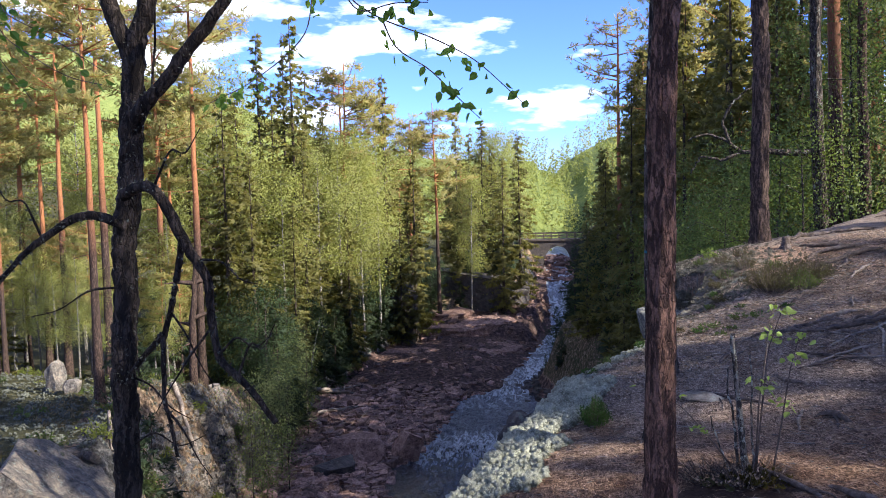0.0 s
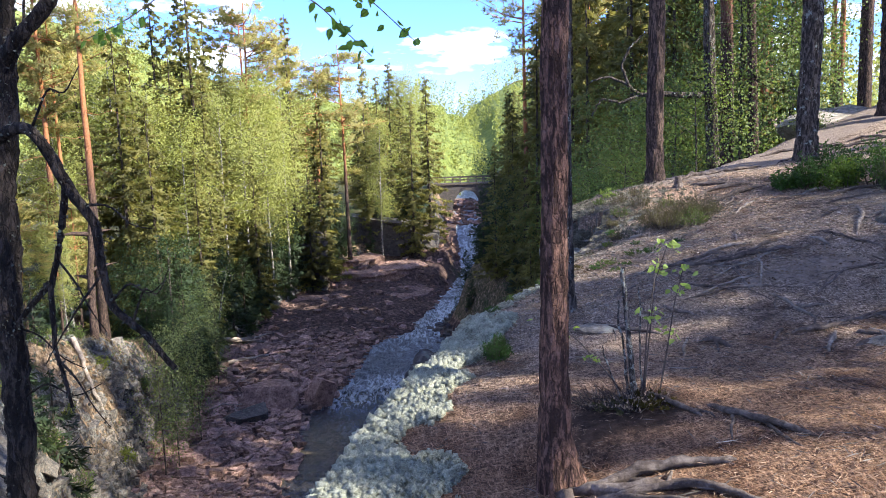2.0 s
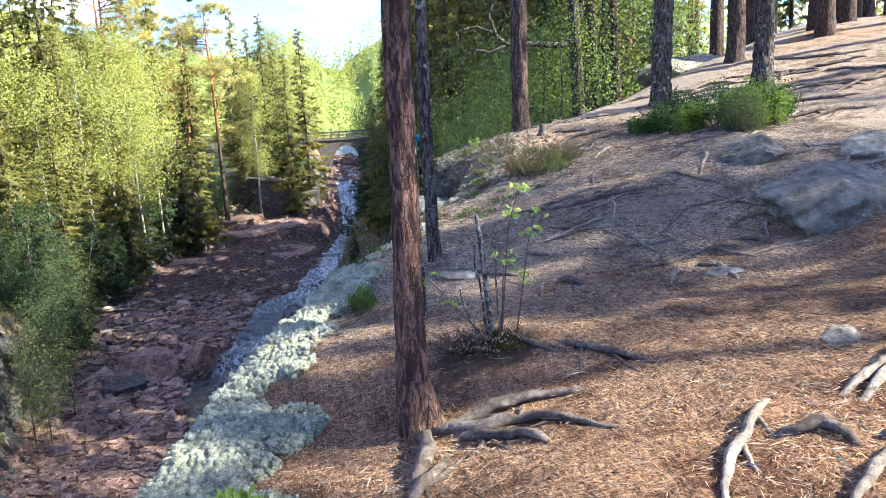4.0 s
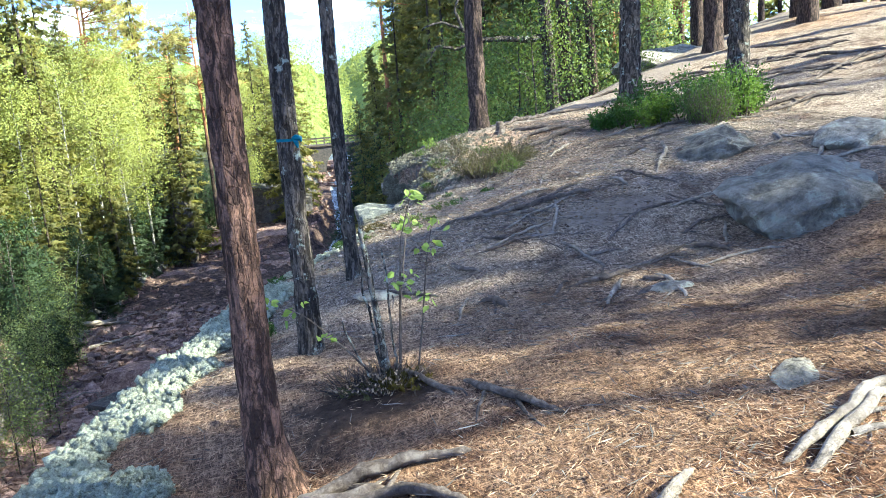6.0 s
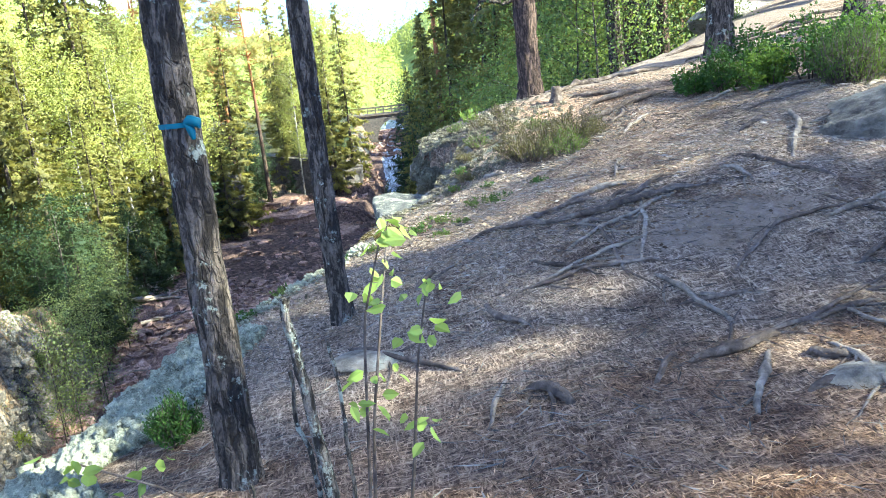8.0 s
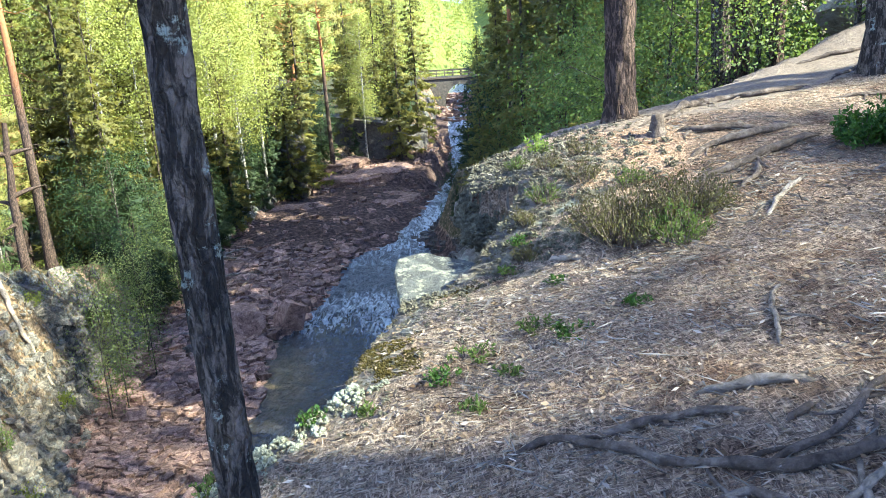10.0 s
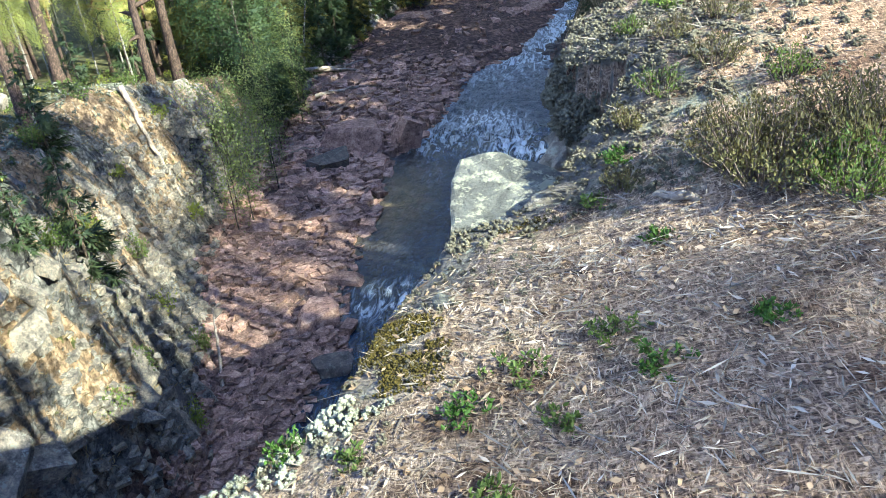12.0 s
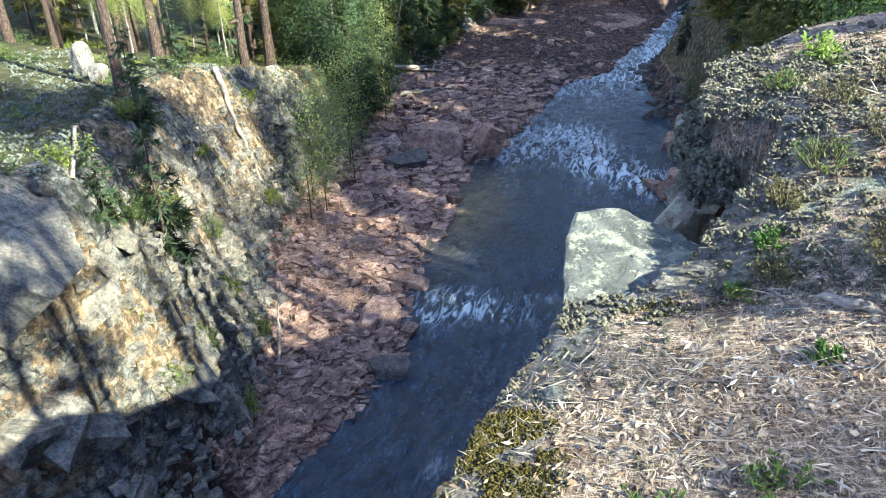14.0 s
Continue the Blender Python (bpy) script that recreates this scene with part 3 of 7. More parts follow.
def spread(*runs):
    """Grid lines: (from, to, step) runs."""
    lines = [np.arange(a, b, s) for a, b, s in runs]
    return np.concatenate(lines + [[runs[-1][1]]])


def build_ground():
    xs = spread((-260, -60, 10), (-60, -20, 1.6), (-20, -4, 0.36), (-4, -0.4, 0.2), (-0.4, 6.4, 0.06), (6.4, 12, 0.22), (12, 40, 1.2), (40, 260, 10))
    ys = spread((-60, -6, 3), (-6, 1.5, 0.4), (1.5, 11.6, 0.06), (11.6, 16, 0.25), (16, 60, 0.4), (60, 115, 0.6), (115, 160, 1.5), (160, 420, 12))
    x, y = np.meshgrid(xs, ys)
    z = land(x, y)
    n, m = x.shape
    i, j = np.meshgrid(np.arange(n - 1), np.arange(m - 1), indexing="ij")
    a = i * m + j
    quads = np.stack([a, a + 1, a + m + 1, a + m], -1).reshape(-1, 4)
    rl, rr, foot = np.interp(y, RIVER_Y, RIVER_L), np.interp(y, RIVER_Y, RIVER_R), np.interp(y, FOOT_Y, FOOT_X)
    wide = np.interp(y, FOOT_Y, RIM_W)
    s = rim_distance(x, y)
    top = s > 0
    d = foot - x
    red = np.where(~top & (d < 0.4) & (x < rr + 1.0), 1.0, 0.0) * smooth(165, 145, y)
    cliff = np.where(~top & (x < rr) & (d >= 0.2) & (d < wide + 0.6), 1.0, 0.0)
    cliff = np.maximum(cliff, np.where(~top & (s > -2.5) & (y < 12), 1.0, 0.0))
    moss = np.where(~top & (d >= wide + 0.3), 1.0, 0.0)
    moss = np.maximum(moss, np.where(~top & (x > rr + 1.0) & (s < -2.0), 0.55, 0.0))
    moss = np.maximum(moss, smooth(145, 165, y))
    lich = np.where((~top) & (d > wide) & (d < wide + 9) & (y < 34), 0.75 * smooth(9, 3, d - wide), 0.0)
    lich = np.maximum(lich, np.where(top, 0.47 * smooth(1.25, 0.6, s) * smooth(7.6, 8.4, y) * smooth(10.6, 10.0, y), 0.0))
    ridge = np.where(top, smooth(1.3, 0.5, s) * smooth(9.9, 10.5, y), 0.0)
    trail = np.where(top, smooth(0.75, 0.25, np.abs(s - 0.75)) * smooth(3.4, 4.2, x) * smooth(9.4, 10.2, y), 0.0)
    worn = np.where(top, 0.62 * smooth(0.35, 0.0, np.abs(y - 5.4 - 0.10 * (x - 3)) * 0.5 + 0.2 * np.abs(x - 3.8)), 0.0)
    rock = np.where(top, np.maximum(smooth(0.5, 0.1, s) * smooth(8.2, 8.5, y) * smooth(9.9, 9.4, y) * 0.62, smooth(0.55, 0.05, s) * smooth(5.9, 6.6, y) * smooth(9.0, 8.6, y) * 0.60), 0.0)
    soil = np.where(top, 0.52 * np.exp(-(((x - 1.72) / 0.42) ** 2 + ((y - 3.75) / 0.5) ** 2)) + 0.5 * np.exp(-(((x - 2.1) / 0.35) ** 2 + ((y - 3.9) / 0.3) ** 2)) + 0.45 * smooth(0.7, 0.2, s) * smooth(6.0, 5.0, y), 0.0)
    fresh = np.where(top, smooth(5.4, 3.6, y + 0.8 * fbm(x, y, 3, 91)), 0.0)
    attrs = dict(sward=smooth(140, 160, y), fresh=fresh, soil=soil, red=red, cliff=cliff, moss=moss, lichen=lich, sand=np.clip(ridge * 0.4 + trail + worn, 0, 1), rock=rock)
    me = mesh_data("ground", np.stack([x, y, z], -1).reshape(-1, 3), quads, M_GROUND, cliff.ravel()[quads].max(1) < 0.5, None, {k: v.ravel() for k, v in attrs.items()})
    tagged(new("ground", me), "brown needle-covered bank, broken cliffs and red stony river gorge", "ground", kind="structure")


def build_water():
    ys = spread((-30, 16, 2), (16, 66, 0.14), (66, 90, 0.3), (90, 140, 0.6), (140, 200, 4))
    us = np.linspace(0, 1, 92)
    y = ys[:, None] * np.ones(len(us))
    a, b = np.interp(ys, RIVER_Y, RIVER_L) - 1.8, np.interp(ys, RIVER_Y, RIVER_R) + 1.6
    x = a[:, None] + (b - a)[:, None] * us
    rapid = 0.55 + 0.9 * np.exp(-(((y - 46) / 5.5) ** 2)) + 0.6 * np.exp(-(((y - 29) / 2.5) ** 2)) + 0.7 * smooth(56, 64, y)
    z = water_level(y) + 0.05 * fbm(x * 0.6, y * 0.45, 3, 61) + rapid * (0.20 * fbm(x * 1.5 + 0.5 * y, y * 0.95, 2, 62) + 0.085 * fbm(x * 3.1, y * 2.3 - 0.4 * x, 2, 63))
    n, m = x.shape
    i, j = np.meshgrid(np.arange(n - 1), np.arange(m - 1), indexing="ij")
    k = i * m + j
    quads = np.stack([k, k + 1, k + m + 1, k + m], -1).reshape(-1, 4)
    def spot(px, py, wx, wy, s, turn=0.0):
        c, d = math.cos(turn), math.sin(turn)
        u, v = (x - px) * c + (y - py) * d, -(x - px) * d + (y - py) * c
        return s * np.exp(-((u / wx) ** 2 + (v / wy) ** 2))
    foam_sheen = (spot(-2.3, 48.6, 2.4, 1.6, 0.7, -0.2) + spot(-0.6, 45.6, 1.6, 3.6, 0.85, 0.35) + spot(-4.2, 45.6, 1.8, 2.2, 0.62) + spot(1.6, 43.2, 2.6, 1.3, 0.95, -0.3) + spot(2.9, 41.0, 1.4, 1.4, 0.7)
            + spot(-3.6, 29.6, 1.8, 0.9, 0.55) + spot(-2.4, 28.8, 1.9, 0.8, 0.5) + spot(-4.6, 28.0, 1.2, 1.2, 0.4) + spot(-0.9, 30.3, 1.3, 0.5, 0.38) + spot(-4.5, 28.2, 0.7, 0.5, 0.4) + spot(0.9, 61.5, 1.7, 4.0, 0.85, -0.3) + spot(2.4, 69, 1.4, 5.0, 0.8, -0.3) + spot(4.6, 82, 1.5, 7, 0.55, -0.15) + spot(7, 101, 2, 5, 0.6) + spot(8.4, 120, 2.4, 7, 0.7)
            + spot(-2.3, 20.8, 0.5, 0.7, 0.36))
    # the upstream base amount also paints bright sky reflection onto calmer water
    foam_sheen = foam_sheen + np.interp(y, (20, 36, 41, 50, 58, 75, 100, 130), (0.03, 0.05, 0.18, 0.24, 0.50, 0.80, 0.95, 0.85)) * (0.6 + 0.8 * vnoise(x * 0.5, y * 0.22, 66))
    near_left = x - np.interp(y, RIVER_Y, RIVER_L)
    shallow = np.clip(smooth(0.8, 0.0, near_left) + 0.8 * np.exp(-(((x + 5.2) / 1.7) ** 2 + ((y - 37.5) / 4.5) ** 2)), 0, 1)
    me = mesh_data("river_water", np.stack([x, y, z], -1).reshape(-1, 3), quads, M_WATER, True, None, dict(foam_sheen=foam_sheen.ravel(), shallow=shallow.ravel(), broken=smooth(38, 50, y).ravel()))
    tagged(new("water", me), "dark river water with white rapids in a gorge", "water", kind="structure")


build_ground()
build_water()

# ---- trees ----


def bent(rng, h, n, lean=0.02):
    t = np.linspace(0, 1, n)
    off = np.cumsum(rng.normal(scale=lean * h / n, size=(n, 2)), axis=0) * t[:, None]
    return np.c_[off - off[0], t * h]


def spruce_parts(seed, h, spread_=0.16, density=1.0, droop=0.45, low=0.06):
    rng = np.random.default_rng(seed)
    spine = bent(rng, h, 10, 0.012)
    trunk = [tube(spine, np.linspace(0.0085 * h + 0.03, 0.012, 10), 7, True, 0.04, rng)]
    needles = []
    count = int(h * 8.5 * density)
    for i in range(count):
        t = low + (0.99 - low) * (i + rng.random()) / count
        c = np.array([np.interp(t * h, spine[:, 2], spine[:, k]) for k in range(3)])
        reach = h * spread_ * (1 - t) ** 0.8 * rng.uniform(0.45, 1.15) + 0.16
        a = rng.uniform(0, 2 * np.pi)
        out = np.array([np.cos(a), np.sin(a), 0])
        n = max(4, int(reach / 0.4))
        u = np.linspace(0, 1, n)
        line = c + out * (u * reach)[:, None] + np.c_[u * 0, u * 0, -droop * reach * u**1.3 + 0.30 * reach * u**3]
        if t < 0.5 and i % 2:
            trunk.append(tube(line[[0, n // 2, n - 1]], [0.022, 0.014, 0.004], 3))
        k = max(10, int(reach * 20 * density))
        w = rng.random(k) ** 0.75
        base = np.stack([np.interp(w, u, line[:, q]) for q in range(3)], 1)
        side = np.cross(out, (0, 0, 1.0)) * rng.choice([-1, 1], k)[:, None]
        along = out * rng.uniform(0.3, 1.0, k)[:, None] + side * rng.uniform(0.1, 1.0, k)[:, None] + np.array([0, 0, -0.6]) * rng.uniform(0.0, 1.5, k)[:, None]
        needles.append(spikes(base, along, rng.uniform(0.30, 0.70, k) * (0.45 + 0.55 * (1 - t)), rng.uniform(0.10, 0.19, k) * min(1.0, 0.25 + h / 22), rng))
    return joined(trunk), joined(needles)


def pine_parts(seed, h, crown=0.42, dead=10, size=1.0, radius=None, thick=1.0):
    rng = np.random.default_rng(seed)
    spine = bent(rng, h, 12, 0.02)
    r0 = radius or 0.0095 * h + 0.03
    trunk = [tube(spine, np.linspace(1, 0.16, 12) * r0 * np.r_[1.25, np.ones(11)], 8, True, 0.03, rng)]
    needles = []
    at = lambda t: np.array([np.interp(t * h, spine[:, 2], spine[:, k]) for k in range(3)])
    for i in range(dead):
        c, a = at(rng.uniform(0.25, 1 - crown)), rng.uniform(0, 2 * np.pi)
        L = rng.uniform(0.5, 2.0) * size
        u = np.linspace(0, 1, 4)
        line = c + np.c_[np.cos(a) * u * L, np.sin(a) * u * L, -0.25 * L * u**2 + 0.1 * rng.normal(size=4) * u * L]
        trunk.append(tube(line, [0.022, 0.016, 0.01, 0.004], 3))
    for i in range(int(34 * size)):
        t = 1 - crown * rng.random() ** 0.9
        c, a = at(t), rng.uniform(0, 2 * np.pi)
        reach = h * 0.135 * size * np.sin(np.pi * np.clip((1 - t) / crown * 0.8 + 0.14, 0, 1)) * rng.uniform(0.55, 1.3) + 0.25
        rise = rng.uniform(-0.25, 0.35)
        u = np.linspace(0, 1, 5)
        line = c + np.c_[np.cos(a) * u * reach, np.sin(a) * u * reach, rise * reach * u + 0.2 * reach * u**2] + rng.normal(scale=0.06, size=(5, 3)) * u[:, None]
        trunk.append(tube(line[[0, 2, 4]], np.linspace(0.04, 0.01, 3) * (0.5 + reach / 4), 3))
        tufts = int((3 + reach * 5) * thick)
        w = 0.22 + 0.78 * rng.random(tufts)
        centre = np.stack([np.interp(w, u, line[:, q]) for q in range(3)], 1) + rng.normal(scale=0.26, size=(tufts, 3)) * np.array([1, 1, 0.35]) * (0.35 + 0.28 * reach)
        k = 7
        base = np.repeat(centre, k, 0) + rng.normal(scale=0.05, size=(tufts * k, 3))
        along = rng.normal(size=(tufts * k, 3)) * np.array([1, 1, 0.6]) + np.array([0, 0, 0.35])
        needles.append(spikes(base, along, rng.uniform(0.22, 0.46, tufts * k), rng.uniform(0.05, 0.085, tufts * k), rng))
    return joined(trunk), joined(needles)


def leafy_parts(seed, h, leaves=2600, radius=0.19, leaf=0.16, low=0.22, stem=None, weep=0.5):
    rng = np.random.default_rng(seed)
    spine = bent(rng, h, 9, 0.03)
    r0 = stem or 0.007 * h + 0.02
    trunk = [tube(spine, np.linspace(1, 0.12, 9) * r0, 6, True, 0.04, rng)]
    pts = []
    limbs = int(16 + 1.6 * h)
    for i in range(limbs):
        t = low + (0.97 - low) * (i + rng.random()) / limbs
        c = np.array([np.interp(t * h, spine[:, 2], spine[:, k]) for k in range(3)])
        a = rng.uniform(0, 2 * np.pi)
        reach = h * radius * (0.35 + 0.9 * np.sin(np.pi * np.clip(1.05 - t, 0, 1) ** 0.8)) * rng.uniform(0.5, 1.15)
        u = np.linspace(0, 1, 6)
        line = c + np.c_[np.cos(a) * u * reach, np.sin(a) * u * reach, 0.9 * reach * u - weep * reach * u**2.2] + rng.normal(scale=0.05 * reach, size=(6, 3)) * u[:, None]
        trunk.append(tube(line, np.linspace(0.3, 0.04, 6) * r0 * (0.4 + 0.6 * (1 - t)), 3))
        k = max(3, int(leaves / limbs / 9))
        w = 0.25 + 0.75 * rng.random(k)
        q = np.stack([np.interp(w, u, line[:, s]) for s in range(3)], 1)
        pts.append(q + rng.normal(scale=0.11 * reach + 0.05, size=q.shape))
    pts = np.concatenate(pts)
    k = 9
    base = np.repeat(pts, k, 0) + rng.normal(scale=(0.16 + 0.012 * h) * np.array([1, 1, 1.25]), size=(len(pts) * k, 3))
    along = rng.normal(size=base.shape) + np.array([0, 0, -0.7 * weep])
    return joined(trunk), cards(base, along, leaf * rng.uniform(0.7, 1.3, len(base)), leaf * rng.uniform(0.45, 0.8, len(base)), rng)


def crown_mesh(leaves, foliage):
    """Leaves whose faces and normals turn outwards from the stem, so that the crown shades as one body."""
    v, q = leaves
    mid = v[q].mean(1)
    axis = v[:, :2].mean(0)
    z0, z1 = v[:, 2].min(), v[:, 2].max()
    wide = np.percentile(np.hypot(*(v[:, :2] - axis).T), 85) + 1e-6

    def outward(p):
        o = np.c_[(p[:, :2] - axis) / wide, 0.35 + 0.5 * ((p[:, 2] - z0) / (z1 - z0) * 2 - 1)]
        return o / (np.linalg.norm(o, axis=1, keepdims=True) + 1e-6)

    face = np.cross(v[q[:, 1]] - v[q[:, 0]], v[q[:, 2]] - v[q[:, 0]])
    face /= np.linalg.norm(face, axis=1, keepdims=True) + 1e-9
    back = (face * outward(mid)).sum(1) < 0
    q = np.where(back[:, None], q[:, ::-1], q)
    face = np.where(back[:, None], -face, face)
    me = mesh_data("crown", v, q, foliage, True)
    n = outward(v)
    n[q.ravel()] += np.repeat(face, q.shape[1], 0) * 0.3
    n /= np.linalg.norm(n, axis=1, keepdims=True) + 1e-9
    me.normals_split_custom_set_from_vertices([tuple(x) for x in n])
    return me


def tree(name, label, category, group, parts_, bark, foliage, at):
    ob = thing(name, label, category, group, at)
    part("trunk", mesh_data("trunk", *parts_[0], bark), ob)
    part("crown", crown_mesh(parts_[1], foliage), ob)
    return ob


PROTO = {}


def grow(kind, x, y, h, sink=0.15, turn=None, lean=(0, 0), z=None):
    """Plants a tree of that kind and height; alike trees share their meshes."""
    ob, base_h = PROTO[kind]
    zz = height(x, y) if z is None else z
    turn = (x * 37.7 + y * 17.3) % 360 if turn is None else turn
    s = h / base_h
    m = pose(x, y, zz - sink, lean[0], lean[1], turn) @ Matrix.Diagonal((s, s, s, 1))
    if ob.get("used"):
        return copy_thing(ob, m @ Matrix.Diagonal((1 / ob.scale[0], 1 / ob.scale[1], 1 / ob.scale[2], 1)))
    ob["used"] = 1
    ob.matrix_basis = m
    return ob


def proto(kind, name, label, category, group, parts_, bark, foliage, h):
    PROTO[kind] = (tree(name, label, category, group, parts_, bark, foliage, (0, 0, -50)), h)


proto("spruce_a", "spruce_tree", "tall dark green spruce with drooping branches in the gorge wood", "spruce", "wild spruces", spruce_parts(1, 20, 0.12, 0.95), M_BARK_SPRUCE, M_SPRUCE, 20)
proto("spruce_b", "spruce_tree", "tall dark green spruce with drooping branches in the gorge wood", "spruce", "wild spruces", spruce_parts(2, 18, 0.16, 0.92, 0.55), M_BARK_SPRUCE, M_SPRUCE, 18)
proto("spruce_c", "spruce_tree", "slim ragged spruce with thin top among birches", "spruce", "wild spruces", spruce_parts(3, 20, 0.09, 0.9, 0.6), M_BARK_SPRUCE, M_SPRUCE, 20)
proto("pine_a", "pine_tree", "tall pine with red upper trunk and sparse green crown", "pine", "wild pines", pine_parts(4, 19, 0.45), M_BARK_PINE, M_PINE, 19)
proto("pine_b", "pine_tree", "tall pine with red upper trunk and sparse green crown", "pine", "wild pines", pine_parts(5, 20, 0.34, 16), M_BARK_PINE, M_PINE, 20)
proto("pine_c", "pine_tree", "broad pine with dense needles beside the river", "pine", "wild pines", pine_parts(6, 17, 0.62, 6, 1.15), M_BARK_PINE, M_PINE, 17)
proto("pine_d", "pine_tree", "tall straight pine with bare trunk and thin high crown", "pine", "wild pines", pine_parts(14, 19, 0.28, 9, 0.9, None, 0.4), M_BARK_PINE, M_PINE, 19)
proto("spruce_d", "young_spruce", "bushy young spruce with painted-in shade at the foot of the wood", "spruce", "young spruces", spruce_parts(23, 7, 0.24, 1.15, 0.4, 0.02), M_BARK_SPRUCE, M_SHADED_SPRUCE, 7)
proto("birch_a", "birch_tree", "birch in bright spring leaf on the river bank", "birch", "wild birches", leafy_parts(7, 15, 8600, 0.17, 0.135, 0.36, weep=0.6), M_BARK_BIRCH, M_BIRCH, 15)
proto("birch_b", "birch_tree", "slender birch in bright spring leaf on the river bank", "birch", "wild birches", leafy_parts(8, 14, 7200, 0.14, 0.13, 0.30, weep=0.6), M_BARK_BIRCH, M_BIRCH, 14)
proto("alder_a", "alder_tree", "leafy green tree leaning over the gorge", "alder", "gorge alders", leafy_parts(9, 9, 3900, 0.24, 0.10, 0.06), M_BARK_GREY, M_DARKLEAF, 9)
proto("alder_b", "alder_tree", "leafy green tree at the foot of the wood", "alder", "gorge alders", leafy_parts(10, 7, 4200, 0.27, 0.095, 0.04), M_BARK_GREY, M_SHADED_UNDERGROWTH, 7)
proto("bush_a", "willow_bush", "many-stemmed green bush on the stony bank", "bush", "bank bushes", leafy_parts(11, 4, 2800, 0.34, 0.075, 0.05, 0.02), M_BARK_GREY, M_SHADED_UNDERGROWTH, 4)
proto("hazel_a", "hazel_tree", "fresh green leafy tree crowding below the crest", "leafy tree", "leafy trees below the crest", leafy_parts(12, 9, 12500, 0.24, 0.075, 0.05, weep=0.7), M_BARK_GREY, M_DARKLEAF, 9)
proto("hazel_b", "hazel_tree", "fresh green leafy tree crowding below the crest", "leafy tree", "leafy trees below the crest", leafy_parts(13, 8, 9000, 0.26, 0.075, 0.04), M_BARK_GREY, M_SHRUB, 8)

# far bank: trees that make the skyline, as x, y and height of the top
SKYLINE = {
    "spruce_a": [(-17.5, 62, 15.5), (-6.2, 90, 10.4), (-5.1, 98, 9.2), (-21.2, 68, 11.4), (-2.3, 100, 7.8), (-9.6, 77, 6.9), (-16.2, 60, 6.0), (-15.4, 54, 1.0), (-24.0, 56, 9.5)],
    "spruce_b": [(-19.6, 52, 8.4), (-17.9, 74, 10.2), (-3.4, 94, 10.3), (1.2, 92, 8.3), (-42.6, 55, 13.4), (-18.6, 70, 12.6), (-0.8, 88, 5.5), (-17.0, 50, 4.0), (-20.4, 57, 8.8), (-27.0, 58, 12.0), (-13.8, 65, 0.5), (-10.8, 75, 0.0)],
    "spruce_c": [(-21.0, 64, 14.7), (-12.4, 76, 12.8), (-21.3, 72, 14.6)],
    "pine_c": [(-15.2, 70, 12.9), (-7.9, 84, 10.9), (-13.2, 82, 11.8)],
    "pine_a": [(-16.7, 76, 12.9), (-10.4, 80, 8.5), (-33.6, 50, 13.7), (-22.5, 48, 12.7), (-33.0, 45, 14.6)],
    "pine_b": [(-19.6, 36, 13.3), (-25.6, 42, 11.6), (-29.4, 46, 10.5), (-18.3, 44, 14.3), (-22.7, 50, 8.6), (-31.8, 40, 14.5)],
    "birch_a": [(-15.6, 62, 6.0), (-15.0, 67, 7.4), (-14.2, 71, 6.6), (-2.6, 102, 10.6), (-22.5, 58, 11.0), (-29.0, 62, 12.0), (-24.0, 52, 3.0), (-31.0, 56, 5.0), (-27.0, 47, 2.0), (-36.0, 52, 5.0), (-1.8, 112, 11.0), (-14.8, 66, 6.9), (-12.6, 73, 7.6), (-25.3, 66, 13.8), (-32.3, 55, 9.6)],
    "birch_b": [(-1.0, 104, 9.6), (-17.0, 57, 4.0), (-19.0, 55, 6.0), (-21.5, 47, 0.5), (-29.5, 51, 3.0), (-33.0, 49, 2.0), (0.2, 118, 9.3), (-13.4, 69, 5.2), (-21.6, 60, 6.3), (-4.4, 86, 4.8)],
}
for kind_, rows_ in SKYLINE.items():
    for x_, y_, top_ in rows_:
        grow(kind_, x_, y_, (top_ - height(x_, y_)) * (1.0 if kind_[0] == "b" else 1.07))

# young pines on the open heath
for x_, y_, h_ in ((-24, 42, 9.5), (-27, 44.5, 10), (-22, 40, 8), (-30, 47, 11), (-26, 50, 10), (-33, 52, 11), (-20.5, 46, 9), (-29.5, 41, 9), (-23, 48, 10), (-35, 46, 10), (-19.5, 41.5, 7)):
    grow("pine_c", x_, y_, h_)

for x_, y_, h_ in ((-20, 36, 6), (-22.5, 38, 7), (-25, 40, 6.5), (-18.5, 40, 6), (-28, 43, 8), (-21, 43.5, 7), (-31, 45, 8), (-24, 45.5, 7)):
    grow("birch_b", x_, y_, h_)

# the wood behind them
rng = np.random.default_rng(5)
placed = [(x_, y_) for rows_ in SKYLINE.values() for x_, y_, _ in rows_]
for kind_, n_, far_ in (("pine_b", 11, 0), ("spruce_b", 6, 1), ("birch_a", 6, 1), ("pine_a", 9, 1), ("birch_b", 4, 0), ("spruce_a", 6, 1), ("pine_c", 6, 1), ("spruce_b", 3, 0)):
    done = 0
    while done < n_:
        if far_:
            y_ = rng.uniform(72, 128)
            x_ = float(np.interp(y_, FOOT_Y, FOOT_X)) - 4 - rng.random() ** 1.3 * 34
        else:
            x_, y_ = rng.uniform(-58, -21), rng.uniform(34, 70)
        if min((x_ - a) ** 2 + (y_ - b) ** 2 for a, b in placed) < 6.0:
            continue
        placed.append((x_, y_))
        grow(kind_, x_, y_, rng.uniform(10, 15) * (0.75 if kind_.startswith("birch") else 1.0))
        done += 1
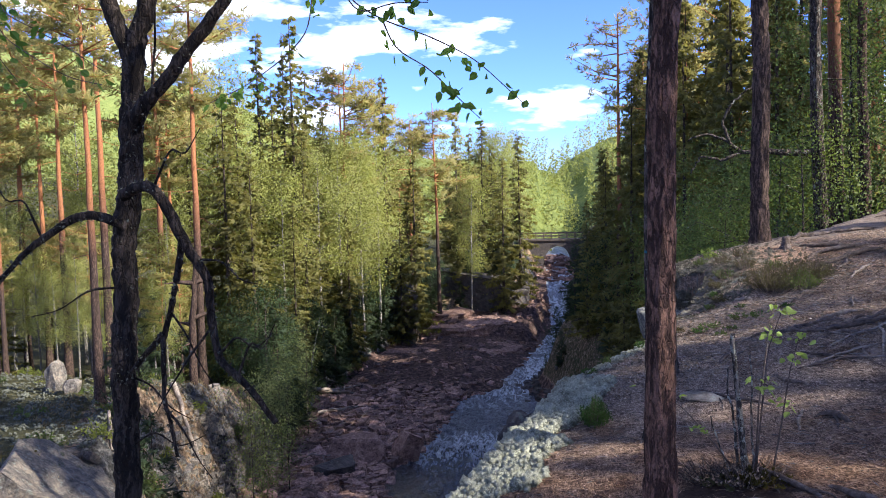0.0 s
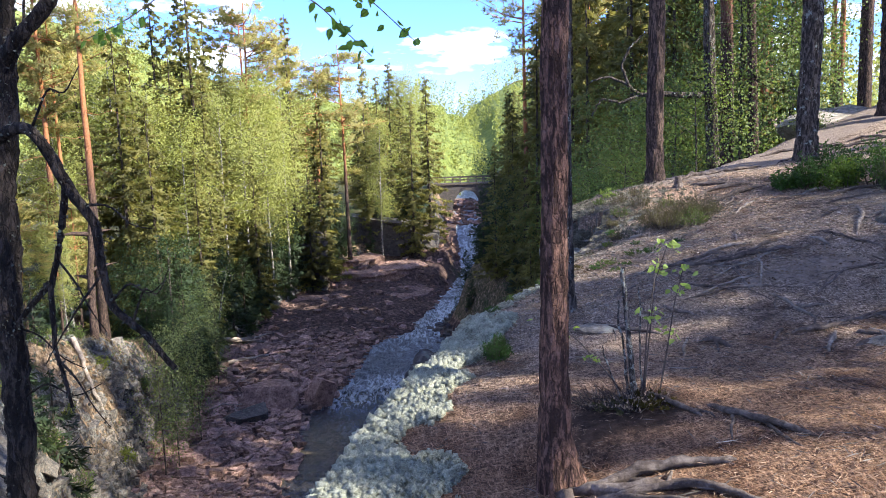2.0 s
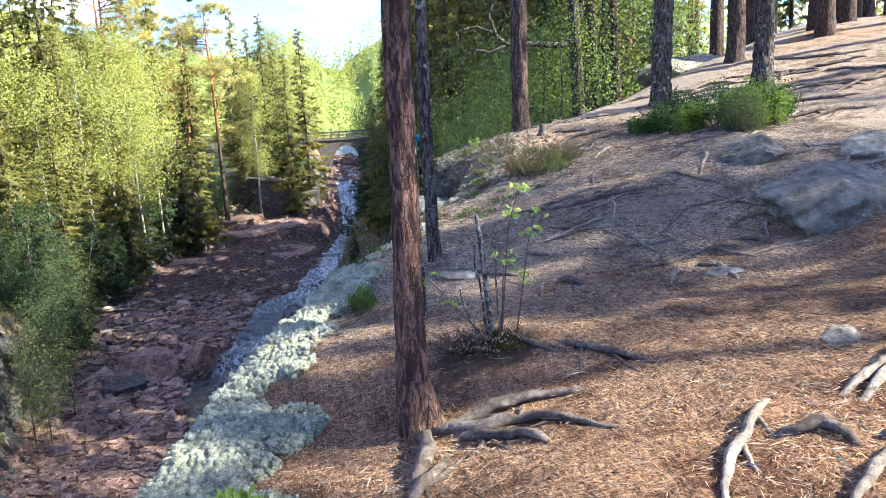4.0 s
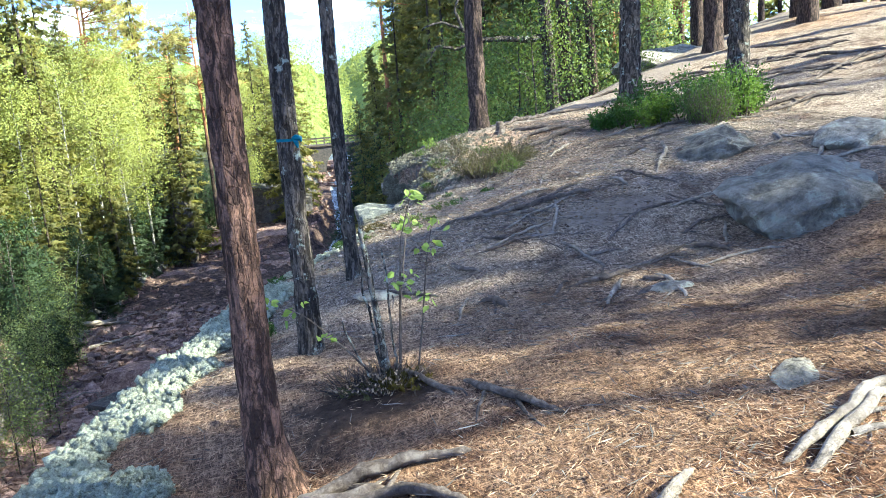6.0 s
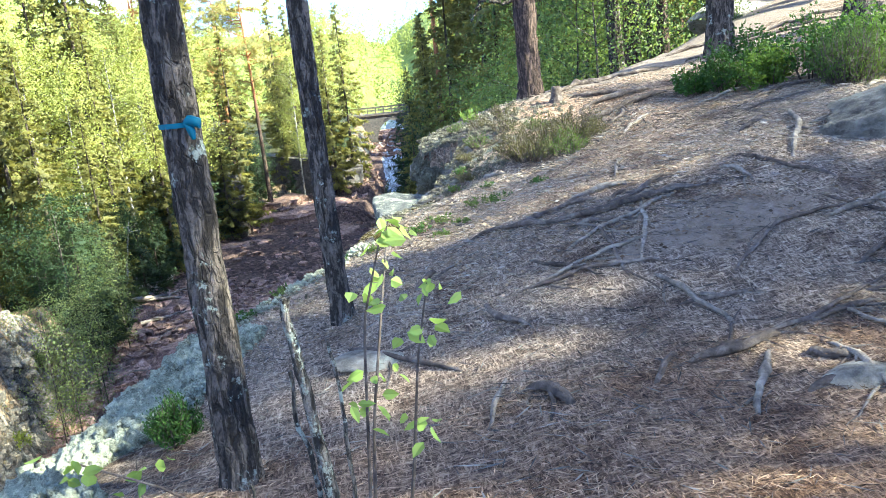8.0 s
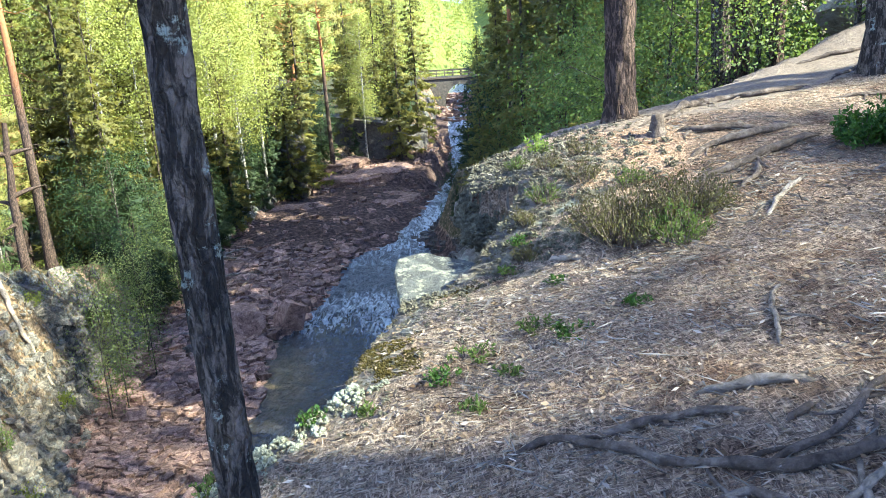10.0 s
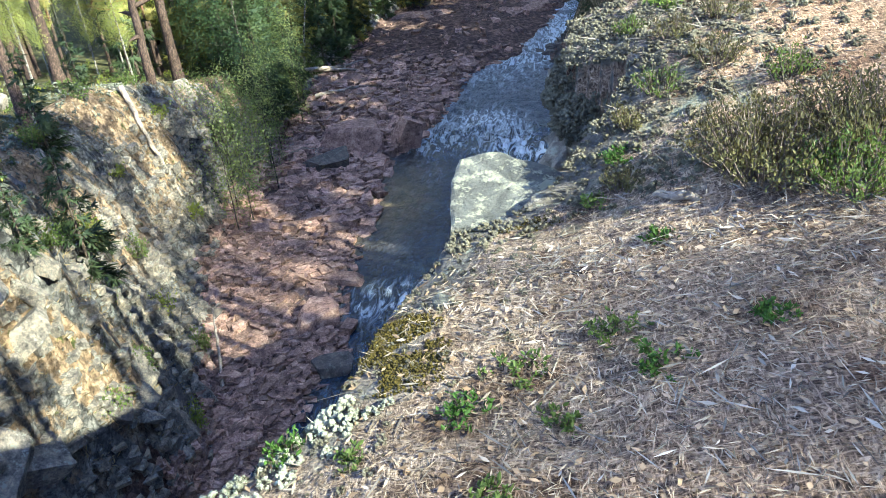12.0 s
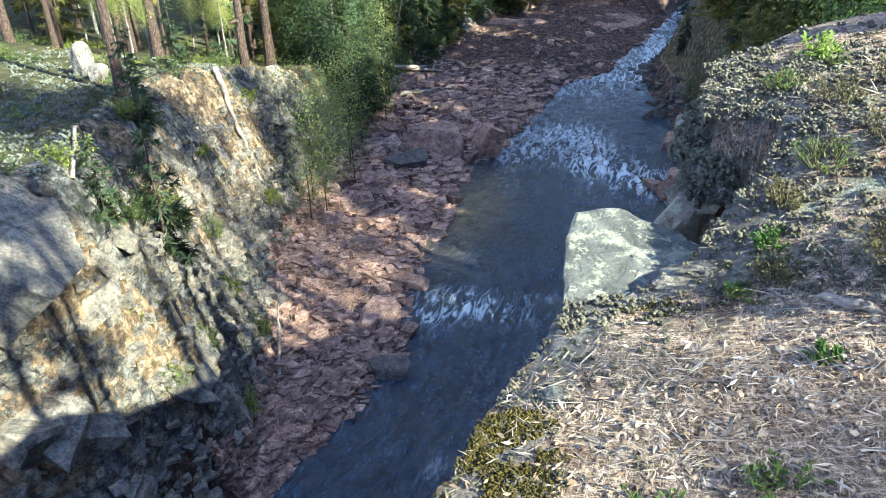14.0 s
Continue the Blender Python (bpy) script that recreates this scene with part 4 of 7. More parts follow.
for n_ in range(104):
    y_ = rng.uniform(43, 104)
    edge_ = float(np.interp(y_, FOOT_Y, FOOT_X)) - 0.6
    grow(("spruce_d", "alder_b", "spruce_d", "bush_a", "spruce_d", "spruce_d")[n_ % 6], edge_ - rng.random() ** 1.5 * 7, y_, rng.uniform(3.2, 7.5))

# near side beyond the crest
for kind_, x_, y_, h_ in (("pine_c", 17.0, 46, 17), ("spruce_a", 15.5, 50, 15), ("spruce_b", 14.5, 60, 14), ("spruce_b", 12.5, 34, 17), ("spruce_a", 16, 38, 18), ("spruce_b", 13.5, 72, 13),
                          ("alder_a", 9.5, 44, 9), ("alder_a", 9.6, 52, 9), ("birch_a", 11.8, 57, 11), ("alder_b", 9.4, 60, 8), ("alder_a", 10.2, 68, 9), ("birch_b", 11.0, 40, 11),
                          ("hazel_a", 9.0, 30, 10), ("hazel_b", 8.6, 24, 9), ("hazel_a", 9.4, 20, 10), ("hazel_b", 8.0, 17, 8), ("hazel_a", 11.5, 22, 11),
                          ("hazel_a", 6.9, 18.5, 9), ("hazel_b", 6.4, 15.2, 6), ("hazel_a", 6.6, 22, 8), ("hazel_b", 7.4, 26, 9), ("hazel_a", 7.8, 34, 9), ("spruce_b", 12.6, 28, 15), ("spruce_a", 16.5, 31, 17)):
    grow(kind_, x_, y_, h_)
for kind_, x_, y_, h_ in (("alder_b", 11.0, 78, 8), ("alder_a", 12.2, 86, 9), ("birch_a", 14.5, 92, 12), ("spruce_b", 15, 82, 14), ("birch_b", 15.4, 104, 12), ("alder_a", 14.6, 98, 8),
                          ("spruce_a", 20, 60, 17), ("birch_a", 18, 70, 14), ("spruce_b", 20, 90, 15), ("birch_a", 20, 110, 14), ("birch_b", 18, 122, 13), ("pine_a", 24, 48, 17), ("spruce_a", 11.4, 33, 19), ("spruce_b", 13.5, 37, 20), ("spruce_a", 13.0, 44, 21), ("spruce_b", 12.2, 52, 20), ("spruce_a", 14.6, 55, 20)):
    grow(kind_, x_, y_, h_)
# the wooded edge that hangs over the water
for kind_, x_, y_, top_ in (("pine_d", 7.4, 50, 13.2), ("spruce_b", 7.6, 46, 8.5), ("spruce_b", 6.9, 53, 4.2), ("spruce_a", 8.8, 50, 11.0), ("spruce_b", 7.4, 58, 5.4), ("pine_a", 9.6, 55, 12.0), ("spruce_a", 9.3, 44, 12.4),
                            ("birch_b", 8.2, 56, 2.0), ("spruce_b", 8.0, 64, 3.4), ("spruce_b", 9.2, 72, 3.0), ("spruce_a", 11.0, 62, 9.0), ("pine_c", 11.2, 48, 14.0), ("birch_a", 10.4, 80, 3.0), ("spruce_b", 12.4, 90, 4.0), ("spruce_b", 12.8, 100, 4.6), ("birch_a", 14.0, 112, 4.0)):
    grow(kind_, x_, y_, top_ - height(x_, y_))
for n_ in range(20):
    y_ = rng.uniform(70, 165)
    grow(("spruce_a", "spruce_b", "birch_b", "pine_c")[n_ % 4], float(np.interp(y_, RIVER_Y, RIVER_R)) + 5.5 + 30 * rng.random() ** 1.4, y_, rng.uniform(9, 14))


def in_sun_gap(x, y):
    """True where a tree would shade the sunlit clearings on the near bank."""
    z = np.linspace(5, 17, 13)
    px, py = x - 1.29 * z, y + 0.492 * z
    return min(np.hypot(px - a, py - b).min() for a, b in ((2.8, 2.2), (3.4, 2.2), (4.0, 2.1), (4.8, 2.4), (3.6, 1.2), (3.0, 9.2), (4.4, 10.9), (6.5, 11.8))) < 1.45


# pines on the rise; those out of view stand there only to cast shade
n_ = 0
while n_ < 46:
    x_, y_ = rng.uniform(9.5, 42), rng.uniform(-8, 44)
    if in_sun_gap(x_, y_) or (rim_distance(np.array([x_]), np.array([y_]))[0] < 1.0 and y_ < 24):
        continue
    grow(("pine_d", "pine_d", "pine_d", "pine_d", "pine_d", "pine_d", "spruce_c")[n_ % 7], x_, y_, rng.uniform(14, 19))
    n_ += 1
# unseen trees behind the camera, added for shade and to close the wood
for n_ in range(8):
    grow(("pine_d", "pine_a", "birch_a")[n_ % 3], rng.uniform(2.5, 34), rng.uniform(-34, -9), rng.uniform(13, 18))

# unseen pines added towards the sun; their crowns shade the bank and far slab
for x_, y_, h_ in ((14.0, 7.6, 15), (12.5, 0.5, 10), (15.2, 1.6, 16)):
    grow("pine_c", x_, y_, h_)
for x_, y_, h_ in ((14.2, -1.3, 12), (13.2, -2.4, 11.5)):
    grow("pine_b", x_, y_, h_)
for x_, y_, h_ in ((8.6, 36, 17), (9.4, 48, 19), (8.8, 41, 18), (10.4, 29, 17), (10.2, 58, 19), (11.6, 66, 18), (10.6, 36.5, 20), (11.8, 40.5, 21), (10.4, 44.5, 20), (12.6, 33.0, 20), (9.6, 32.0, 18), (11.0, 50.5, 20)):
    grow("spruce_b", x_, y_, h_)
# extra-tall spruces added behind the front trees to shade the far undergrowth
for x_, y_ in ((13, 58), (14, 62), (13.5, 66), (14.5, 70), (12.5, 48), (13, 75), (17, 64), (18, 52)):
    grow("spruce_b", x_, y_, 22)
# low growth on the bank below the crest, and the far edge of the pine wood
for n_ in range(22):
    y_ = rng.uniform(13.5, 34)
    x_ = float(np.interp(y_, (13, 18, 26, 34), (4.6, 4.4, 4.8, 6.5))) + 3.2 * rng.random()
    grow(("spruce_d", "bush_a", "hazel_b")[n_ % 3], x_, y_, rng.uniform(2.2, 4.2))
for n_ in range(16):
    a_ = radians(rng.uniform(18, 50))
    d_ = rng.uniform(38, 62)
    grow(("birch_b", "alder_a", "pine_d", "birch_a")[n_ % 4], 1 + d_ * math.sin(a_), d_ * math.cos(a_), rng.uniform(8, 15))
# leafy cover on the steep near-side bank
rng = np.random.default_rng(8)
for n_ in range(46):
    y_ = 36 + 76 * rng.random()
    x_ = float(np.interp(y_, RIVER_Y, RIVER_R)) + float(np.interp(y_, (20, 45, 60, 110), (1.0, 1.4, 3.0, 3.6))) + 11 * rng.random() ** 1.3
    if rim_distance(np.array([x_]), np.array([y_]))[0] > -4.0:
        continue
    kind_ = ("spruce_d", "alder_b", "spruce_b", "spruce_b", "bush_a", "spruce_d")[n_ % 6]
    grow(kind_, x_, y_, rng.uniform(5, 8.5) if kind_[0] in "ab" or kind_ == "spruce_d" else rng.uniform(8, 14) if kind_ != "bush_a" else rng.uniform(3, 5))
# pine trunks thronging behind the crest
for n_ in range(26):
    a_, d_ = radians(rng.uniform(20, 43)), rng.uniform(17, 40)
    grow("pine_d", 1 + d_ * math.sin(a_), d_ * math.cos(a_), rng.uniform(14, 18))
# young spruces before the birches, and low bushes along the near edge of the water
for n_ in range(34):
    y_ = rng.uniform(48, 88)
    grow("spruce_d", float(np.interp(y_, FOOT_Y, FOOT_X)) - 0.4 - 1.8 * rng.random(), y_, rng.uniform(3.0, 6.5))
for n_ in range(30):
    y_ = rng.uniform(40, 96)
    grow(("bush_a", "alder_b", "spruce_d")[n_ % 3], float(np.interp(y_, RIVER_Y, RIVER_R)) + 0.7 + 2.2 * rng.random(), y_, rng.uniform(1.6, 3.6))

# ---- near bank: trunks, roots, stones, plants ----


def near_trunk(h, r, lean, seed, bark, flare=0.6, clear=3.6, spread_z=0.12, foot=0.0):
    """A straight trunk with plated bark and a spreading foot."""
    rng = np.random.default_rng(seed)
    z = np.r_[np.arange(-0.25, clear, 0.03), np.linspace(clear, h, 14)]
    k = 30
    ang = np.arange(k) / k * 2 * np.pi
    a, zz = np.meshgrid(ang, z)
    u = np.cos(a) * 5.2
    v = np.sin(a) * 5.2
    plate = vnoise(u * 1.3 + 7 * vnoise(zz * 2.5, u, seed), zz * 7 + v * 2.3, seed) - 0.5
    fine = vnoise(u * 4 + v, zz * 40 + v * 3, seed + 3) - 0.5
    rad = r * (1 - 0.8 * np.clip(zz / h, 0, 1)) * (1 + flare * np.exp(-np.clip(zz + 0.1, 0, 9) / spread_z) * (0.6 + 0.7 * vnoise(u * 0.35, v * 0.35 + 9, seed)))
    rad = rad + 0.16 * r * np.clip(plate * 2.6, -1, 0.6) + 0.06 * r * fine
    bend = 0.012 * np.sin(zz * 1.4 + seed) * np.clip(zz, 0, 2)
    verts = np.stack([rad * np.cos(a) + lean[0] * zz + bend + foot * np.exp(-np.clip(zz + 0.1, 0, 9) / 0.2), rad * np.sin(a) + lean[1] * zz, zz], -1).reshape(-1, 3)
    n = len(z)
    i, j = np.meshgrid(np.arange(n - 1), np.arange(k), indexing="ij")
    q = np.stack([i * k + j, i * k + (j + 1) % k, (i + 1) * k + (j + 1) % k, (i + 1) * k + j], -1).reshape(-1, 4)
    return mesh_data("trunk", verts, q, bark)


def near_pine(label, x, y, h, r, lean, seed, bark, crown_parts=True, flare=0.6):
    ob = thing("pine_tree", label, "pine", "near pines", (x, y, height(x, y)))
    part("trunk", near_trunk(h, r, lean, seed, bark, flare, spread_z=0.12 if flare < 1 else 0.19, foot=0.0 if flare < 1 else 0.13), ob)
    if crown_parts:
        limbs, needles = pine_parts(seed + 50, h, 0.42, 5, 0.95, r * 0.5)
        off = np.array([lean[0], lean[1], 0])
        for name, (v, q), m in (("limbs", limbs, bark), ("crown", needles, M_PINE)):
            v = v + off * v[:, 2:3]
            if name == "limbs":
                keep = v[q].min(1)[:, 2] > 4.5
                q = q[keep]
            part(name, mesh_data(name, v, q, m, name == "limbs"), ob)
    return ob


near_pine("slender pine with flaking red-brown bark and spreading roots", 1.43, 3.38, 12, 0.066, (0.034, 0.0), 71, M_BARK_RED, True, 1.9)
near_pine("slender pine with grey lichened bark and a blue ribbon", 1.655, 4.62, 11, 0.060, (0.012, 0.0), 72, M_BARK_GREY)
near_pine("slender pine with grey lichened bark on the gorge rim", 1.99, 5.85, 12, 0.049, (-0.008, 0.0), 73, M_BARK_GREY)
near_pine("tall red-barked pine on the bare crest", 4.02, 10.3, 17, 0.115, (-0.006, 0.0), 74, M_BARK_PINE)
near_pine("grey-barked pine beside the bilberry shrubs", 6.25, 10.6, 15, 0.14, (0.01, 0.0), 75, M_BARK_GREY)
near_pine("grey-barked pine among the bilberry shrubs", 7.75, 10.4, 15, 0.14, (0.012, 0.0), 76, M_BARK_GREY)
near_pine("pine with dark bark on the wooded rise", 9.1, 13.4, 16, 0.16, (0.0, 0.0), 77, M_BARK_PINE)
bough_pine = near_pine("pine with dark bark below the crest", 6.9, 15.6, 17, 0.15, (-0.03, 0.0), 78, M_BARK_GREY)
near_pine("pine with dark bark below the crest", 8.2, 16.8, 17, 0.12, (-0.02, 0.0), 79, M_BARK_PINE)

# crooked dead boughs on the pine below the crest
rng = np.random.default_rng(61)
for pts, r0_ in (([(0, 0, 4.6), (-0.5, 0, 4.55), (-1.0, -0.1, 4.62), (-1.5, -0.1, 4.58), (-1.75, -0.2, 4.8), (-2.2, -0.2, 5.0), (-2.6, -0.3, 4.85)], 0.075), ([(-1.5, -0.1, 4.6), (-1.9, -0.2, 4.45), (-2.3, -0.2, 4.55), (-2.5, -0.2, 4.2)], 0.04),
                 ([(-1.75, -0.2, 4.8), (-1.9, -0.2, 5.2), (-1.7, -0.3, 5.6), (-1.3, -0.3, 5.9)], 0.035), ([(0, 0, 2.6), (-0.5, -0.1, 2.5), (-1.0, -0.2, 2.1), (-1.5, -0.2, 2.2), (-1.9, -0.2, 1.9)], 0.05), ([(-1.0, -0.2, 2.1), (-1.3, -0.2, 1.7), (-1.2, -0.3, 1.2)], 0.025)):
    p_ = np.array(pts) + np.array([-0.03 * pts[0][2], 0, 0.3])
    u_ = np.linspace(0, 1, 26)
    line_ = np.stack([np.interp(u_, np.linspace(0, 1, len(p_)), p_[:, q]) for q in range(3)], 1)
    for _ in range(2):
        line_[1:-1] = (line_[:-2] + 2 * line_[1:-1] + line_[2:]) / 4
    part("dead_bough", mesh_data("dead_bough", *tube(line_ + rng.normal(scale=0.02, size=line_.shape) * u_[:, None], np.linspace(r0_, 0.012, 26), 7, True, 0.05, rng), M_BARK_GREY), bough_pine)

# ribbon tied round the trunk
zr = 1.15
ang = np.linspace(0, 2 * np.pi, 25)
ring = np.stack([0.060 * np.cos(ang), 0.060 * np.sin(ang)], 1)
rv = np.concatenate([np.c_[ring, np.full(25, 0.0)], np.c_[ring * 1.01, np.full(25, 0.015)]]) + np.array([0.001, 0.0, zr])
rq = np.array([(i, i + 1, i + 26, i + 25) for i in range(24)])
knot = tube([(0.03, -0.05, zr + 0.012), (0.045, -0.067, zr + 0.02), (0.065, -0.07, zr + 0.012), (0.071, -0.075, zr - 0.004)], [0.012, 0.017, 0.016, 0.004], 6)
tail = tube([(0.035, -0.055, zr + 0.01), (0.045, -0.067, zr - 0.01), (0.049, -0.07, zr - 0.035)], [0.012, 0.013, 0.006], 5)
ribbon = thing("ribbon", "faded blue ribbon knotted round a pine trunk", "ribbon", "", (1.655, 4.62, height(1.655, 4.62)))
part("band", mesh_data("band", rv, rq, M_RIBBON), ribbon)
part("knot", mesh_data("knot", *joined([knot, tail]), M_RIBBON), ribbon)


def root(r, mat, *pts):
    """A root that lies half sunk along points of the plan."""
    rng = np.random.default_rng(int(1000 * (pts[0][0] + 3 * pts[0][1])))
    p = np.array(pts)
    t = np.r_[0, np.cumsum(np.hypot(*np.diff(p, axis=0).T))]
    if t[-1] < 0.05:
        return
    n = max(8, int(t[-1] / 0.035))
    s = np.linspace(0, t[-1], n)
    x, y = np.interp(s, t, p[:, 0]), np.interp(s, t, p[:, 1])
    for _ in range(max(2, n // 10)):
        x[1:-1] = (x[:-2] + 2 * x[1:-1] + x[2:]) / 4
        y[1:-1] = (y[:-2] + 2 * y[1:-1] + y[2:]) / 4
    r = r * 0.80
    x = x + 0.055 * fbm(s * 6, s * 0 + r * 900, 4, 3) * np.clip(s / 0.1, 0, 1)
    y = y + 0.055 * fbm(s * 6, s * 0 + r * 700, 4, 9) * np.clip(s / 0.1, 0, 1)
    u = s / t[-1]
    rad = r * (0.30 + 0.70 * np.sin(np.pi * np.clip(0.15 + 0.75 * (1 - u), 0, 1))) * (1 + 0.8 * fbm(s * 12, s * 0, 3, 5))
    z = land(x, y) + rad * 0.85 + 0.9 * r * fbm(s * 5, s * 0 + 5, 3, 7) - 1.3 * r * (np.exp(-u / 0.06) + np.exp(-(1 - u) / 0.06))
    pieces = [tube(np.c_[x, y, z], rad, 11, True, 0.13, rng)]
    # side roots that fork off and dive into the soil
    for _ in range(1 + int(t[-1] / 0.45)):
        i = int(rng.integers(n // 5, max(n // 5 + 1, 4 * n // 5)))
        head = math.atan2(y[min(i + 2, n - 1)] - y[i - 1], x[min(i + 2, n - 1)] - x[i - 1]) + rng.choice([-1, 1]) * rng.uniform(0.35, 0.95)
        v = np.linspace(0, rng.uniform(0.10, 0.38), 9)
        bend_ = head + np.cumsum(rng.normal(scale=0.16, size=9))
        fx, fy = x[i] + np.cumsum(np.cos(bend_)) * v[1], y[i] + np.cumsum(np.sin(bend_)) * v[1]
        fr = rad[i] * np.linspace(0.62, 0.15, 9)
        pieces.append(tube(np.c_[fx, fy, land(fx, fy) + fr * 0.5 - 0.012 * np.linspace(0, 1, 9) ** 3], fr, 6, True, 0.09, rng))
    me = mesh_data("root", *joined(pieces), mat)
    pale = mat == M_DEADWOOD
    tagged(new("tree_root", me), "pale barkless root lying bare on the trodden needles" if pale else "dark gnarled root half sunk in the trodden needles", "root", "bare roots")


root(0.040, M_ROOT, (1.45, 3.34), (1.58, 3.22), (1.80, 3.22), (2.02, 3.17), (2.22, 3.10))
root(0.045, M_ROOT, (1.44, 3.34), (1.50, 3.20), (1.47, 3.02), (1.40, 2.85), (1.36, 2.70))
root(0.034, M_ROOT, (1.50, 3.32), (1.72, 3.10), (1.90, 3.06))
root(0.022, M_ROOT, (2.62, 6.37), (2.84, 6.38), (3.15, 6.06), (3.41, 5.89), (3.65, 5.94), (3.93, 5.86))
root(0.016, M_ROOT, (3.26, 5.93), (3.51, 5.99), (3.73, 6.18), (3.86, 6.21))
root(0.014, M_DEADWOOD, (3.53, 5.92), (3.46, 5.69), (3.34, 5.43), (3.30, 5.35))
root(0.015, M_DEADWOOD, (3.33, 5.26), (3.40, 5.10), (3.44, 4.97), (3.46, 4.83))
root(0.024, M_ROOT, (3.19, 4.62), (3.36, 4.66), (3.49, 4.69), (3.57, 4.72))
root(0.018, M_DEADWOOD, (3.49, 4.63), (3.38, 4.46), (3.25, 4.25))
root(0.014, M_ROOT, (3.04, 4.53), (3.11, 4.62), (3.18, 4.69))
root(0.016, M_ROOT, (2.01, 5.46), (2.19, 5.25), (2.35, 5.08), (2.47, 4.94))
root(0.024, M_ROOT, (2.64, 4.72), (2.71, 4.68), (2.76, 4.56))
root(0.012, M_DEADWOOD, (2.60, 4.84), (2.54, 4.69), (2.48, 4.56))
root(0.014, M_DEADWOOD, (4.00, 6.06), (4.08, 5.99), (4.05, 5.80))
root(0.022, M_DEADWOOD, (4.82, 6.80), (4.72, 6.51), (4.38, 5.97))
root(0.018, M_ROOT, (2.64, 5.51), (2.67, 5.29), (2.77, 5.15))
root(0.018, M_ROOT, (2.36, 5.88), (2.42, 5.98), (2.49, 6.07))
root(0.02, M_ROOT, (3.58, 4.55), (3.62, 4.50), (3.68, 4.46))
root(0.016, M_ROOT, (3.45, 4.33), (3.51, 4.33), (3.58, 4.33))
root(0.012, M_ROOT, (2.90, 5.72), (3.04, 5.51), (3.13, 5.35))
root(0.014, M_ROOT, (3.10, 5.88), (3.24, 5.89), (3.41, 5.69))
root(0.022, M_ROOT, (3.98, 4.82), (4.12, 4.74), (4.18, 4.59))
root(0.014, M_DEADWOOD, (4.35, 4.97), (4.28, 4.84), (4.21, 4.74))
root(0.016, M_DEADWOOD, (5.20, 5.93), (5.48, 6.02), (5.50, 6.21), (5.68, 5.97))
root(0.014, M_DEADWOOD, (3.67, 4.58), (3.69, 4.43), (3.62, 4.13))
root(0.032, M_ROOT, (4.75, 9.34), (4.55, 9.41), (4.38, 9.46), (4.23, 9.53))
root(0.034, M_ROOT, (4.98, 9.33), (4.91, 9.31), (4.61, 9.17), (4.32, 9.16), (4.16, 9.06))
root(0.036, M_ROOT, (5.00, 9.05), (4.88, 8.99), (4.64, 8.84), (4.45, 8.76), (4.19, 8.62), (4.02, 8.55))
root(0.020, M_ROOT, (4.47, 8.74), (4.36, 8.49), (4.22, 8.38))
root(0.034, M_ROOT, (5.59, 10.45), (5.13, 10.30), (4.94, 10.42), (4.69, 10.35), (4.28, 9.96), (4.05, 9.88))
root(0.020, M_DEADWOOD, (4.55, 8.30), (4.35, 8.15), (4.14, 7.86))
root(0.028, M_ROOT, (1.60, 3.17), (1.73, 3.05), (1.91, 3.00), (2.06, 2.83), (2.21, 2.67))
root(0.03, M_ROOT, (1.61, 3.11), (1.80, 2.88), (1.94, 2.72))
root(0.03, M_ROOT, (1.29, 2.55), (1.42, 2.73), (1.54, 2.89))
root(0.020, M_ROOT, (2.07, 4.21), (2.14, 3.95), (2.22, 3.74), (2.27, 3.65))
root(0.024, M_ROOT, (2.33, 3.77), (2.44, 3.43), (2.53, 3.21), (2.62, 3.09))
root(0.028, M_DEADWOOD, (2.81, 2.54), (2.67, 2.43), (2.52, 2.29), (2.35, 2.07), (2.28, 1.97))
root(0.03, M_ROOT, (2.67, 2.30), (2.75, 2.23), (2.84, 2.25), (2.85, 2.14), (2.86, 2.09))
root(0.026, M_DEADWOOD, (2.95, 2.03), (2.83, 1.97), (2.69, 1.87), (2.61, 1.80))
root(0.025, M_ROOT, (2.96, 2.11), (3.03, 2.05), (3.09, 2.00))
root(0.025, M_ROOT, (2.93, 1.95), (2.94, 1.88), (2.94, 1.82))
root(0.028, M_DEADWOOD, (3.04, 2.43), (3.18, 2.48), (3.41, 2.58), (3.73, 2.73))
root(0.028, M_DEADWOOD, (3.08, 2.35), (3.33, 2.50), (3.51, 2.59), (3.61, 2.58))
rng = np.random.default_rng(33)
for _ in range(26):
    x_, y_ = rng.uniform(6.6, 10.0), rng.uniform(7.4, 11.4)
    a_, l_ = rng.normal(2.7, 0.5), rng.uniform(0.6, 1.6)
    root(rng.uniform(0.018, 0.034), M_ROOT, (x_, y_), (x_ + 0.5 * l_ * math.cos(a_), y_ + 0.5 * l_ * math.sin(a_) + rng.normal() * 0.08), (x_ + l_ * math.cos(a_ + 0.2), y_ + l_ * math.sin(a_ + 0.2)))
root(0.03, M_ROOT, (6.93, 8.59), (7.28, 8.30), (7.69, 8.18))
root(0.03, M_ROOT, (9.38, 12.65), (9.64, 11.58), (10.21, 11.21))
root(0.03, M_ROOT, (8.57, 10.23), (8.78, 9.64), (9.29, 9.48))
root(0.025, M_DEADWOOD, (5.60, 6.15), (5.78, 5.99), (5.85, 5.76))
root(0.02, M_DEADWOOD, (5.20, 5.30), (5.38, 5.46), (5.66, 5.75))
root(0.025, M_ROOT, (6.12, 5.91), (6.41, 5.79))
root(0.020, M_DEADWOOD, (3.29, 6.40), (3.41, 6.35), (3.51, 6.32), (3.61, 6.27))
root(0.018, M_ROOT, (2.89, 6.34), (3.10, 6.33), (3.26, 6.26), (3.41, 6.22))
